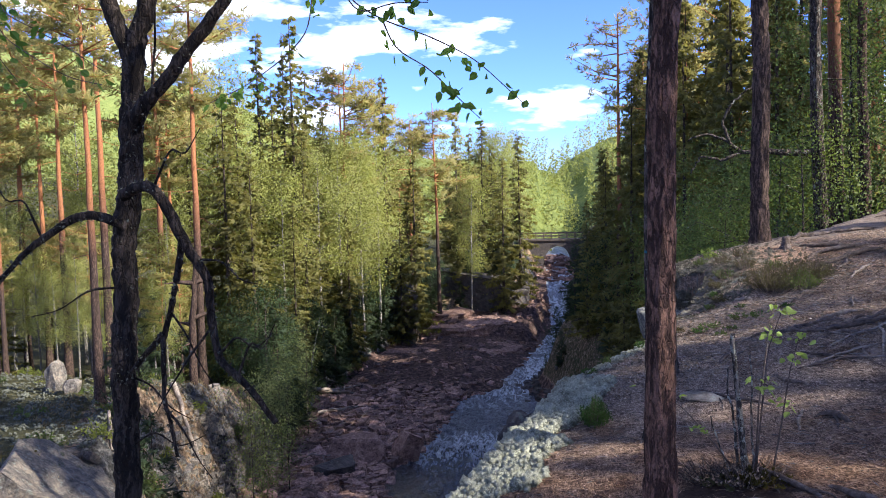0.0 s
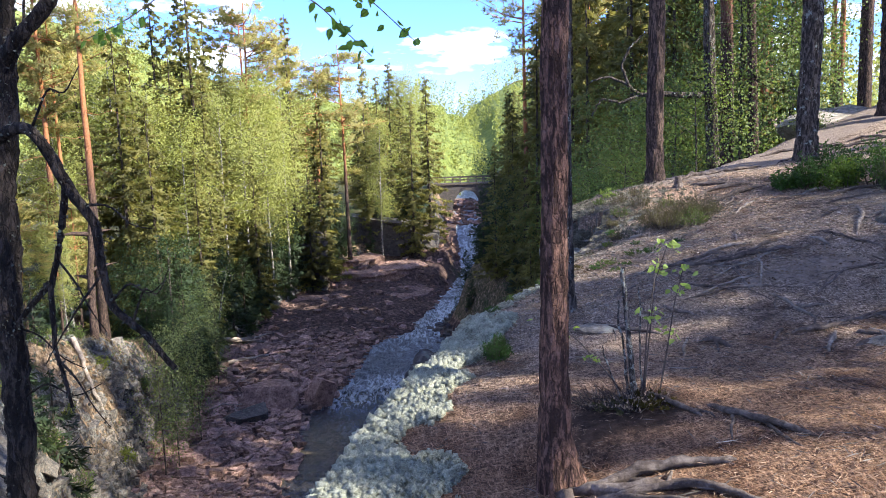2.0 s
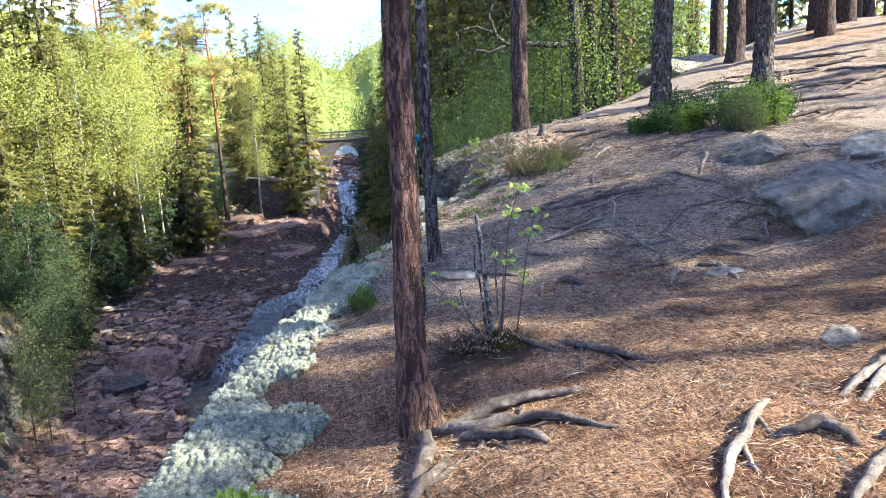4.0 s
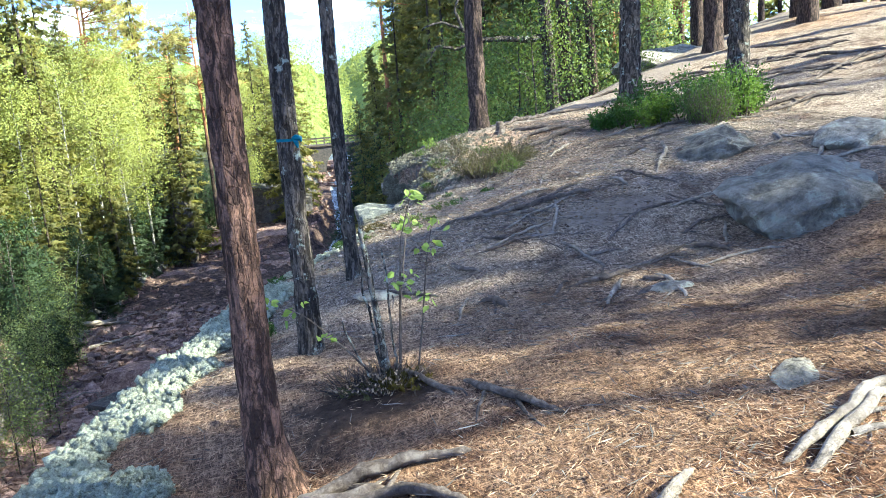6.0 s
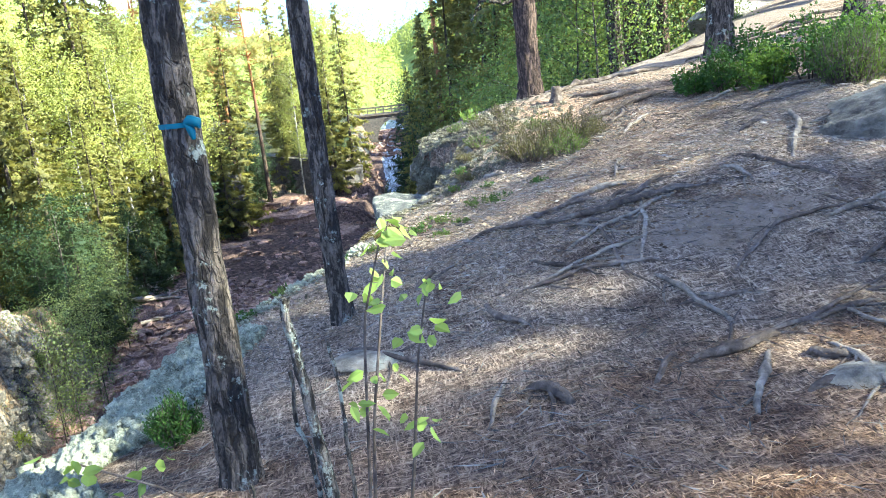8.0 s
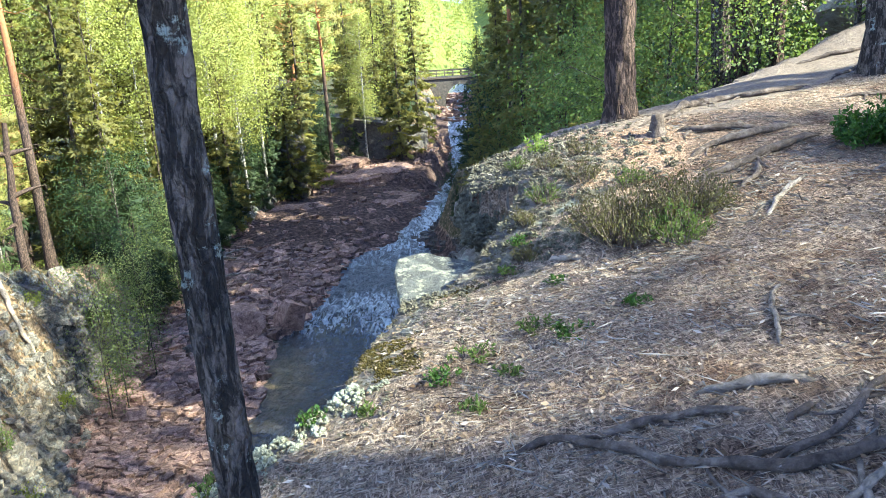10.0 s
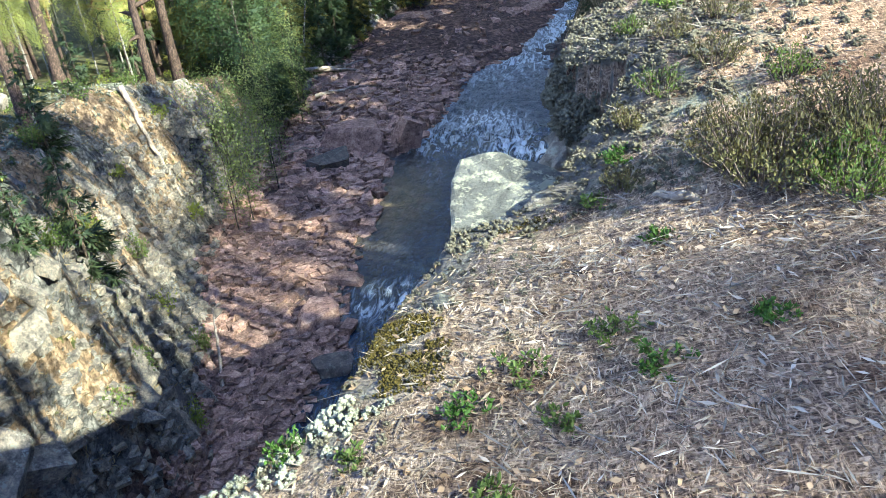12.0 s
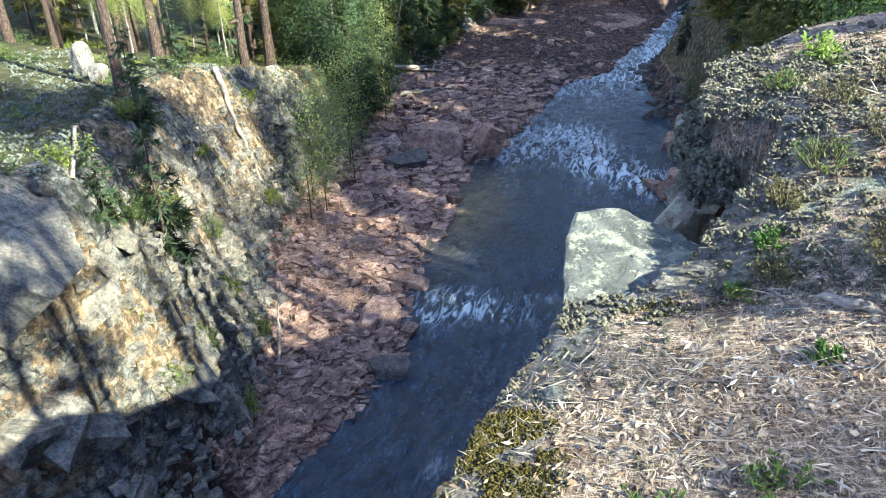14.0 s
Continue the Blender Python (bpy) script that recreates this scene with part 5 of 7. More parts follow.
root(0.014, M_ROOT, (3.45, 6.12), (3.55, 6.16))
root(0.013, M_DEADWOOD, (3.85, 7.06), (3.77, 6.95), (3.71, 6.77), (3.62, 6.54))
root(0.022, M_DEADWOOD, (3.11, 8.21), (3.17, 8.12), (3.28, 8.10))
root(0.008, M_ROOT, (2.67, 7.67), (2.69, 7.81), (2.78, 7.81), (2.87, 7.76))


# fine roots and sticks laid bare all over the trodden slope
rng = np.random.default_rng(57)
for n_ in range(58):
    x_, y_ = rng.uniform(2.3, 5.4), rng.uniform(4.3, 9.3)
    if x_ < 4.4 and y_ > 5.7:
        continue
    a_, l_ = rng.choice([rng.normal(0.15, 0.35), rng.normal(2.0, 0.5)], p=[0.72, 0.28]), rng.uniform(0.22, 0.85)
    b_ = a_ + rng.normal() * 0.35
    mid_ = (x_ + 0.5 * l_ * math.cos(a_), y_ + 0.5 * l_ * math.sin(a_))
    root(rng.uniform(0.010, 0.019), (M_ROOT, M_DEADWOOD)[n_ % 2], (x_, y_), mid_, (mid_[0] + 0.5 * l_ * math.cos(b_), mid_[1] + 0.5 * l_ * math.sin(b_)))


def stone_mesh(seed, size, mat, cuts=9, sub=3, rough=0.05, blocky=False):
    """An angular stone: a ball cut by planes and roughened; size is its half extents."""
    rng = np.random.default_rng(seed)
    bm = bmesh.new()
    bmesh.ops.create_icosphere(bm, subdivisions=sub, radius=1.0)
    v = np.array([x.co for x in bm.verts])
    f = np.array([[x.index for x in q.verts] for q in bm.faces])
    bm.free()
    planes = []
    if blocky:
        v = v * 1.7
        for axis in np.eye(3):
            for sign in (-1, 1):
                planes.append((axis * sign + rng.normal(scale=0.16, size=3), rng.uniform(0.72, 0.98)))
        cuts = 4
    planes += [(rng.normal(size=3), rng.uniform(0.9, 1.15) if blocky else rng.uniform(0.48, 0.8)) for _ in range(cuts)]
    for n, d in planes:
        n = n / np.linalg.norm(n)
        over = np.clip(v @ n - d, 0, None)
        v = v - over[:, None] * n
    for k in (2.2, 5.0, 11.0):
        v = v * (1 + rough * 3.2 / k**0.75 * (vnoise(v[:, 0] * k + seed, v[:, 1] * k + v[:, 2] * k * 0.8, seed)[:, None] - 0.5) * 2)
    return mesh_data("stone", v * np.array(size), f, mat, False)


def stone(name, label, x, y, size, mat, seed, turn=0, sink=0.35, tilt=(0, 0), z=None, group="", sub=3, cuts=9):
    block = name in ("river_boulder", "cliff_block", "rock_outcrop")
    ob = thing(name, label, "rock", group, data=stone_mesh(seed, size, mat, cuts, sub, 0.03 if block else 0.09 if sub > 3 else 0.05, block))
    zz = height(x, y) if z is None else z
    ob.matrix_basis = pose(x, y, zz + size[2] * (1 - 2 * sink), *tilt, turn)
    return ob


stone("boulder", "broad grey lichen-spotted boulder set in the bank", 4.90, 5.00, (0.66, 0.58, 0.32), M_GREYSTONE, 3, 25, 0.50, (10, -10), sub=5, cuts=10)
stone("boulder", "low grey rock with a worn edge below the shrubs", 4.90, 6.10, (0.40, 0.34, 0.20), M_GREYSTONE, 4, -20, 0.54, (8, -8), sub=5, cuts=12)
stone("boulder", "rounded dark grey rock in the trodden slope", 4.15, 3.10, (0.28, 0.22, 0.20), M_GREYSTONE, 5, 10, 0.35, sub=4)
stone("rock", "flat pale stone among needles", 3.43, 2.92, (0.14, 0.10, 0.05), M_GREYSTONE, 6, 40, 0.5)
stone("rock", "flat lichened stone between roots", 3.66, 4.32, (0.17, 0.12, 0.05), M_GREYSTONE, 7, 10, 0.7)
stone("rock", "flat pale stone behind the sapling", 2.12, 5.30, (0.20, 0.14, 0.05), M_GREYSTONE, 8, 0, 0.72)
stone("boulder", "large grey rock outcrop behind the crest", 9.2, 15.2, (1.5, 0.9, 0.6), M_GREYSTONE, 9, 20, 0.35)
stone("boulder", "long low grey outcrop beside the path", 5.9, 5.7, (0.45, 0.3, 0.14), M_GREYSTONE, 10, 60, 0.58, (5, -8), sub=4)


def slab_mesh(outline, depth, mat, seed, under=0.8, uneven=1.0):
    """A flat-topped block of stone over an outline: rings from the middle of the top to the foot."""
    p = np.array(outline + outline[:1], float)
    t = np.r_[0, np.cumsum(np.hypot(*np.diff(p, axis=0).T))]
    k = 64
    s = np.arange(k) / k * t[-1]
    edge = np.c_[np.interp(s, t, p[:, 0]), np.interp(s, t, p[:, 1])]
    mid = edge.mean(0)
    rings = [(0.02, 0), (0.2, 0), (0.4, 0), (0.6, 0), (0.8, 0), (0.92, 0), (0.985, -0.01), (1.0, -0.05)] + [(1 + (under - 1) * u, -0.05 - (depth - 0.05) * u) for u in np.linspace(0.15, 1, 7)]
    v = np.concatenate([np.c_[mid + (edge - mid) * r, np.full(k, z)] for r, z in rings])
    size = np.abs(edge - mid).max()
    v = v + uneven * size * np.stack([0.10 * fbm(v[:, 1] / size * 3 + 9 * v[:, 2], v[:, 2] / size * 4 + v[:, 0] / size, 4, seed), 0.10 * fbm(v[:, 0] / size * 3 + 9 * v[:, 2], v[:, 2] / size * 4, 4, seed + 1), 0.14 * fbm(v[:, 0] / size * 2.5, v[:, 1] / size * 2.5, 5, seed + 2)], 1)
    i, j = np.meshgrid(np.arange(len(rings) - 1), np.arange(k), indexing="ij")
    q = np.stack([i * k + j, (i + 1) * k + j, (i + 1) * k + (j + 1) % k, i * k + (j + 1) % k], -1).reshape(-1, 4)
    return mesh_data("slab", v, q, mat, False)


def slab(name, label, outline, depth, mat, seed, m, under=0.8, uneven=1.0):
    ob = thing(name, label, "rock", data=slab_mesh(outline, depth, mat, seed, under, uneven))
    ob.matrix_basis = m
    return ob


slab("rock_shelf", "pale lichened rock shelf jutting over the river", [(-0.26, -0.40), (-0.30, -0.05), (-0.30, 0.26), (-0.08, 0.32), (0.20, 0.16), (0.36, 0.02), (0.30, -0.30), (0.05, -0.42)], 0.30, M_PALESTONE, 11, pose(2.52, 8.80, -0.02, 5, 2, 0), 0.80, 0.75)
stone("boulder", "lichen-grown boulder overhanging a dark hollow", 3.02, 9.98, (0.34, 0.42, 0.36), M_GREYSTONE, 12, 20, 0.5, (0, 0), -0.14, sub=5)
stone("boulder", "grey rounded rock beside a dark hollow on the rim", 3.16, 9.12, (0.18, 0.26, 0.34), M_GREYSTONE, 13, -15, 0.5, (0, 10), -0.20, sub=5)
stone("rock", "bare grey rock patch with pitted top", 2.80, 8.50, (0.20, 0.17, 0.07), M_GREYSTONE, 15, 30, 0.72, sub=5)
for i, (x_, y_, z_, s_) in enumerate(((2.86, 9.56, -0.02, 0.17), (2.84, 9.84, 0.03, 0.20), (2.88, 10.16, 0.06, 0.19), (2.80, 9.70, -0.28, 0.22), (2.84, 10.0, -0.30, 0.24))):
    stone("boulder", "lichen-grown rock on the overhanging rim", x_, y_, (s_, s_ * 1.2, s_ * 0.95), M_GREYSTONE, 140 + i, 40 * i, 0.5, (0, 8), z_, "rim rocks", 4)
# added dark stone that stands in for the shade inside the hollow
stone("boulder", "dark rock added to deepen the shade of the hollow under the rim", 3.02, 9.36, (0.22, 0.24, 0.5), M_DARKSTONE, 20, 8, 0.5, (0, 0), -0.75, sub=4)
stone("rock", "small white stone on the rim moss", 2.34, 7.72, (0.05, 0.07, 0.03), M_PALESTONE, 18, 60, 0.5)
stone("rock", "grey rock ledge under the lichen", 0.25, 3.35, (0.32, 0.40, 0.30), M_GREYSTONE, 16, 0, 0.55, (0, 12), -0.75, sub=4)
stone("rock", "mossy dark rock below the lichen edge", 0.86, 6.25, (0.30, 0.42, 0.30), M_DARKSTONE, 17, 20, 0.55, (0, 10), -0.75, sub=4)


def cushions(name, label, spots, mat, rng, lump=0.034, puffs=6):
    """Many soft cauliflower heads, each a cluster of small rounded puffs, joined into one sheet of growth.
    A spot is x, y, size and, where it grows on a rock, the height there."""
    v0 = np.array([(1, 0, 0), (0, 1, 0), (-1, 0, 0), (0, -1, 0), (0, 0, 1), (0, 0, -1)], float)
    f0 = np.array([(0, 1, 4), (1, 2, 4), (2, 3, 4), (3, 0, 4), (1, 0, 5), (2, 1, 5), (3, 2, 5), (0, 3, 5)])
    spots = np.repeat(np.array([tuple(q) + ((np.nan,) if len(q) < 4 else ()) for q in spots]), puffs, 0)
    n = len(spots)
    size = lump * spots[:, 2]
    d = rng.normal(size=(n, 3)) * np.array([1, 1, 0.8])
    d /= np.linalg.norm(d, axis=1, keepdims=True)
    base_z = np.where(np.isnan(spots[:, 3]), land(spots[:, 0], spots[:, 1]), spots[:, 3])
    c = np.c_[spots[:, 0], spots[:, 1], base_z + size * 0.35] + d * size[:, None] * np.array([0.95, 0.95, 0.7])
    turn = np.linalg.qr(rng.normal(size=(n, 3, 3)))[0]
    core = c[:, None] + np.einsum("vk,nkj->nvj", v0, turn) * size[:, None, None] * rng.uniform(0.32, 0.60, (n, 1, 1)) * rng.uniform(0.75, 1.3, (n, len(v0), 1))
    faces = (f0[None] + (np.arange(n) * len(v0))[:, None, None]).reshape(-1, 3)
    me = mesh_data(name, core.reshape(-1, 3), faces, mat, True)
    return tagged(new(name, me), label, "lichen", kind="stuff")


rng = np.random.default_rng(12)
spots = []
for _ in range(60000):
    if len(spots) >= 3400:
        break
    y_ = rng.uniform(2.4, 6.1)
    edge_ = float(np.interp(y_, [p[1] for p in RIM_LINE], [p[0] for p in RIM_LINE]))
    wide_ = np.interp(y_, (2.4, 3.4, 5.0, 6.2), (0.75, 0.85, 0.85, 0.45))
    u_ = rng.random() ** 1.3
    if fbm(np.array([y_ * 2.2]), np.array([u_ * 2.5]), 3, 71)[0] < -0.16 + 0.42 * (u_ - 0.25):
        continue
    spots.append((edge_ + 0.07 + u_ * wide_ * 0.85, y_, rng.uniform(0.45, 1.5) * (1.15 - 0.5 * u_)))
spots += [(float(np.interp(y_, [p[1] for p in RIM_LINE], [p[0] for p in RIM_LINE])) + 0.03 + 0.22 * rng.random() ** 2, y_, rng.uniform(0.25, 0.7)) for y_ in rng.uniform(6.1, 7.2, 170)]
cushions("reindeer_lichen", "pale grey-green cushions of reindeer lichen on the gorge rim", spots, M_LICHEN, rng, 0.040, 16)
spots = [(2.90 + rng.normal() * 0.20, 10.0 + rng.normal() * 0.45, rng.uniform(0.5, 1.3)) for _ in range(420)]
spots += [(3.15 + abs(rng.normal()) * 0.35, 9.45 + rng.normal() * 0.5, rng.uniform(0.4, 1.0)) for _ in range(260)]
spots += [(3.0 + abs(rng.normal()) * 0.5, 8.7 + rng.normal() * 0.4, rng.uniform(0.2, 0.6)) for _ in range(160)]
spots += [(float(np.interp(y_, [p[1] for p in RIM_LINE], [p[0] for p in RIM_LINE])) + 0.02 + 0.5 * rng.random() ** 2, y_, rng.uniform(0.2, 0.75)) for y_ in rng.uniform(6.3, 8.9, 330)]
spots += [(float(np.interp(y_, [p[1] for p in RIM_LINE], [p[0] for p in RIM_LINE])) + 0.03 + 1.1 * rng.random() ** 1.5, y_, rng.uniform(0.35, 1.25)) for y_ in rng.uniform(8.2, 10.3, 620)]
spots = [s for s in spots if rim_distance(np.array([s[0]]), np.array([s[1]]))[0] > -0.05]
for x_, y_, z_, rx_, ry_, rz_ in ((3.02, 9.98, -0.14, 0.30, 0.38, 0.32), (2.86, 9.56, -0.02, 0.15, 0.18, 0.14), (2.84, 9.84, 0.03, 0.18, 0.21, 0.17), (2.88, 10.16, 0.06, 0.17, 0.20, 0.16)):
    for _ in range(230):
        d_ = rng.normal(size=3)
        d_[2] = abs(d_[2]) - 0.25
        d_ /= np.linalg.norm(d_)
        spots.append((x_ + d_[0] * rx_, y_ + d_[1] * ry_, rng.uniform(0.7, 1.7), z_ + d_[2] * rz_))
cushions("crest_lichen", "grey lichen tufts over the overhanging rock", spots, M_RIMLICHEN, rng, 0.020, 12)
spots = [(2.13 + 0.24 * rng.random() ** 1.8 + 0.02 * rng.normal(), 7.2 + 0.5 * rng.random() ** 0.8, rng.uniform(0.4, 1.0)) for _ in range(1500)]
spots = [s for s in spots if fbm(np.array([s[0] * 7]), np.array([s[1] * 7]), 3, 19)[0] > -0.06]
spots += [(2.62 + 0.05 * rng.normal(), 8.32 + 0.03 * rng.normal(), 0.8) for _ in range(60)]
moss_patch = cushions("moss", "golden brown moss cushion on the rim rock", spots, M_MOSS, rng, 0.012, 6)
moss_patch["category"] = "moss"


def litter(count, x0, x1, y0, y1, length, width, seed, name, label, mat=M_LITTER, rise=0.13):
    rng = np.random.default_rng(seed)
    x, y = rng.uniform(x0, x1, count), rng.uniform(y0, y1, count)
    s = rim_distance(x, y)
    bare = np.where((s < 1.3) & (y > 9.9), 0.15, np.where((s < 1.15) & (y > 7.9), 0.22, 1.0)) * (0.25 + 1.3 * vnoise(x * 1.4, y * 1.4, 5) ** 1.2) * (1 - 0.75 * np.exp(-(((x - 1.8) / 0.45) ** 2 + ((y - 3.8) / 0.45) ** 2)))
    keep = (s > 0.7 * length) & (rng.random(count) < bare)
    x, y = x[keep], y[keep]
    n = len(x)
    a = rng.uniform(0, 2 * np.pi, n)
    along = np.stack([np.cos(a), np.sin(a), rng.normal(scale=rise, size=n)], 1)
    base = np.stack([x, y, land(x, y) + rng.uniform(0.001, 0.012, n)], 1)
    me = mesh_data(name, *cards(base, along, length * rng.uniform(0.5, 1.5, n), width * rng.uniform(0.6, 1.5, n), rng), mat, False)
    tagged(new(name, me), label, "litter", kind="stuff")


litter(118000, 0.0, 6.4, 4.6, 10.6, 0.043, 0.0029, 21, "needle_litter", "dry brown pine needles strewn over the bank")
litter(110000, 0.0, 6.0, 1.0, 4.7, 0.042, 0.0026, 25, "fresh_needle_litter", "red-brown fallen pine needles under the near pines", M_REDLITTER)
litter(11000, 0.6, 5.5, 1.2, 10.2, 0.10, 0.0045, 22, "twig_litter", "small dry twigs strewn over the bank", M_TWIG, 0.04)
litter(2600, 1.9, 4.8, 5.6, 9.0, 0.045, 0.008, 24, "bark_chips", "pale flakes of bark and wood on the bank", M_CHIP, 0.06)
litter(9000, 2.6, 4.4, 7.8, 10.2, 0.09, 0.004, 26, "heath_twigs", "grey-brown dead heather twigs on the rim", M_TWIG, 0.35)
litter(9000, 1.0, 4.6, 5.4, 10.2, 0.024, 0.013, 23, "leaf_litter", "fallen dry leaves on the bank", M_LEAFLITTER)


def shrub(name, label, category, x, y, h, w, stems, leaves, leaf, mat, seed, bark=None, group="", up=0.5):
    """A low plant: thin stems from one foot, each set with small leaves."""
    rng = np.random.default_rng(seed)
    ob = thing(name, label, category, group, (x, y, height(x, y) - 0.02))
    wood, tips = [], []
    for i in range(stems):
        a, r = rng.uniform(0, 2 * np.pi), w * np.sqrt(rng.random())
        foot = np.array([np.cos(a) * r * 0.45, np.sin(a) * r * 0.45, 0])
        end = np.array([np.cos(a) * r, np.sin(a) * r, h * rng.uniform(0.6, 1.1) * (1 - 0.45 * (r / w) ** 2)])
        u = np.linspace(0, 1, 6)[:, None]
        line = foot + (end - foot) * u + rng.normal(scale=0.035 * h, size=(6, 3)) * u
        wood.append(tube(line, np.linspace(0.006, 0.0015, 6) * (0.6 + h), 3))
        k = leaves // stems
        t = 0.25 + 0.75 * rng.random(k)
        tips.append(np.stack([np.interp(t, u[:, 0], line[:, q]) for q in range(3)], 1) + rng.normal(scale=0.05 * h, size=(k, 3)))
    base = np.concatenate(tips)
    along = rng.normal(size=base.shape) + np.array([0, 0, up])
    part("stem_tangle", mesh_data("stem_tangle", *joined(wood), bark or M_ROOT), ob)
    part("leaves", mesh_data("leaves", *(leaf_blades if y < 12 else cards)(base, along, leaf * rng.uniform(0.6, 1.4, len(base)), leaf * 0.55 * rng.uniform(0.6, 1.4, len(base)), rng, 0.15), mat, False), ob)
    return ob


shrub("juniper", "small bright green juniper tuft at the lichen edge", "bush", 1.34, 5.08, 0.20, 0.11, 70, 3400, 0.014, M_MOSSBUSH, 31, up=1.6)
shrub("heather_bush", "dark brown-green heather bush on the bank", "bush", 3.50, 8.14, 0.30, 0.34, 130, 4600, 0.016, M_HEATHER, 32, up=2.0)
shrub("heather_bush", "dark brown-green heather bush on the bank", "bush", 3.84, 8.20, 0.28, 0.30, 100, 3200, 0.016, M_HEATHER, 33, up=2.0)
shrub("heather_bush", "low greener heather bush on the bank", "bush", 3.72, 7.92, 0.20, 0.20, 60, 1500, 0.016, M_SHRUB, 34, up=2.0)
for i, (x_, y_, h_, w_, fresh_) in enumerate(((5.06, 8.72, 0.30, 0.22, 0), (5.26, 8.45, 0.46, 0.26, 0), (5.40, 8.10, 0.40, 0.24, 1), (5.62, 7.78, 0.60, 0.28, 0), (5.66, 7.42, 0.44, 0.24, 1), (5.66, 8.55, 0.58, 0.34, 0), (5.95, 8.05, 0.52, 0.32, 1), (6.08, 7.60, 0.62, 0.30, 0), (5.85, 7.25, 0.56, 0.24, 1))):
    shrub("bilberry_shrub", "dense fresh green bilberry shrub with yellow-green tops on the slope" if fresh_ else "dense dark green bilberry shrub on the slope", "shrub", x_, y_, h_, w_, 26, 1900, 0.034, M_BILBERRY if fresh_ else M_MOSSBUSH, 40 + i, None, "bilberry shrubs", 0.2)
shrub("heather_bush", "olive heather bush in front of the bilberry shrubs", "bush", 5.45, 7.10, 0.46, 0.26, 130, 4200, 0.018, M_SHRUB, 240, up=2.0)
for i, (x_, y_, s_) in enumerate(((3.05, 8.75, 0.8), (3.2, 8.95, 1.0), (3.45, 9.0, 1.1), (3.3, 9.4, 0.9), (3.12, 9.7, 0.8), (3.55, 9.5, 1.0), (3.0, 8.35, 0.7), (3.7, 8.75, 1.0))):
    shrub("heather_sprig", "small brown-green heather sprig among lichen", "plant", x_, y_, 0.15 * s_, 0.14 * s_, 34, 520, 0.014, (M_HEATHER, M_SHRUB, M_HEATHER)[i % 3], 140 + i, None, "heather sprigs", 2.0)
shrub("willow_sprig", "bright yellow-green sprig on the rim", "plant", 3.30, 10.10, 0.19, 0.10, 12, 230, 0.03, M_FRESH, 51)
shrub("willow_sprig", "bright yellow-green sprig on the rim", "plant", 3.36, 9.85, 0.13, 0.08, 8, 110, 0.028, M_SHRUB, 52)
for i, (x_, y_, s_) in enumerate(((2.62, 7.25, 1.0), (2.50, 7.08, 0.8), (2.95, 7.35, 1.0), (3.05, 7.15, 0.8), (2.75, 7.0, 0.7), (3.1, 7.9, 0.6), (2.9, 8.3, 0.7), (3.35, 7.3, 0.6), (2.2, 6.95, 0.6), (3.0, 8.55, 0.8), (2.6, 6.75, 0.6))):
    shrub("lingonberry_sprig", "low green leafy sprigs growing through dry needles", "plant", x_, y_, 0.085 * s_, 0.12 * s_, 18, 260, 0.019, M_MOSSBUSH if i % 2 else M_SHRUB, 60 + i, None, "lingonberry sprigs")
for i, (x_, y_) in enumerate(((1.42, 6.42), (1.62, 6.68), (1.95, 7.02), (1.25, 6.2))):
    shrub("grass_tuft", "yellow-green grass tuft on the rim", "plant", x_, y_, 0.08, 0.08, 30, 260, 0.018, (M_MOSSBUSH, M_SHRUB)[i % 2], 90 + i, None, "grass tufts", 1.6)
shrub("grass_tuft", "yellow-green grass tuft on the rim", "plant", 0.66, 2.75, 0.16, 0.10, 40, 500, 0.05, M_FRESH, 81, up=2.0)
shrub("moss_tuft", "dark mossy tuft at the sapling foot", "moss", 2.08, 3.93, 0.07, 0.16, 30, 900, 0.02, M_MOSS, 82, up=1.0)
shrub("moss_tuft", "dark mossy tuft at the sapling foot", "moss", 1.90, 3.98, 0.06, 0.14, 30, 700, 0.02, M_HEATHER, 83, up=1.0)

shrub("twig_heap", "brown heap of dead twigs and leaves at the sapling foot", "twigs", 2.0, 4.0, 0.15, 0.24, 110, 420, 0.018, M_LEAFLITTER, 84, up=0.6)
shrub("twig_heap", "brown heap of dead twigs and leaves at the sapling foot", "twigs", 1.84, 4.1, 0.11, 0.20, 80, 300, 0.018, M_LEAFLITTER, 85, up=0.6)

# sapling: a clump of broken lichened stems with thin shoots in fresh leaf
sx, sy = 2.02, 4.02
sapling = thing("sapling", "clump of broken lichened sapling stems with thin shoots in fresh leaf", "sapling", "", (sx, sy, height(sx, sy) - 0.03))
rng = np.random.default_rng(9)
for fx_, fy_, tx_, ty_, h_, r_ in ((0.0, 0.0, -0.06, 0.02, 0.80, 0.020), (-0.022, 0.02, -0.10, 0.05, 0.60, 0.009), (0.05, 0.03, 0.03, 0.0, 0.66, 0.007), (-0.05, -0.01, -0.20, -0.06, 0.40, 0.006)):
    u_ = np.linspace(0, 1, 22)
    line_ = np.c_[fx_ + (tx_ - fx_) * u_, fy_ + (ty_ - fy_) * u_, h_ * u_] + np.cumsum(rng.normal(scale=0.003, size=(22, 3)), 0)
    part("stem", mesh_data("stem", *tube(line_, np.linspace(r_, r_ * 0.55, 22) * (1 + 0.7 * np.exp(-u_ / 0.06)), 9, True, 0.13, rng), M_BARK_TWIG), sapling, "grey lichened broken stem")
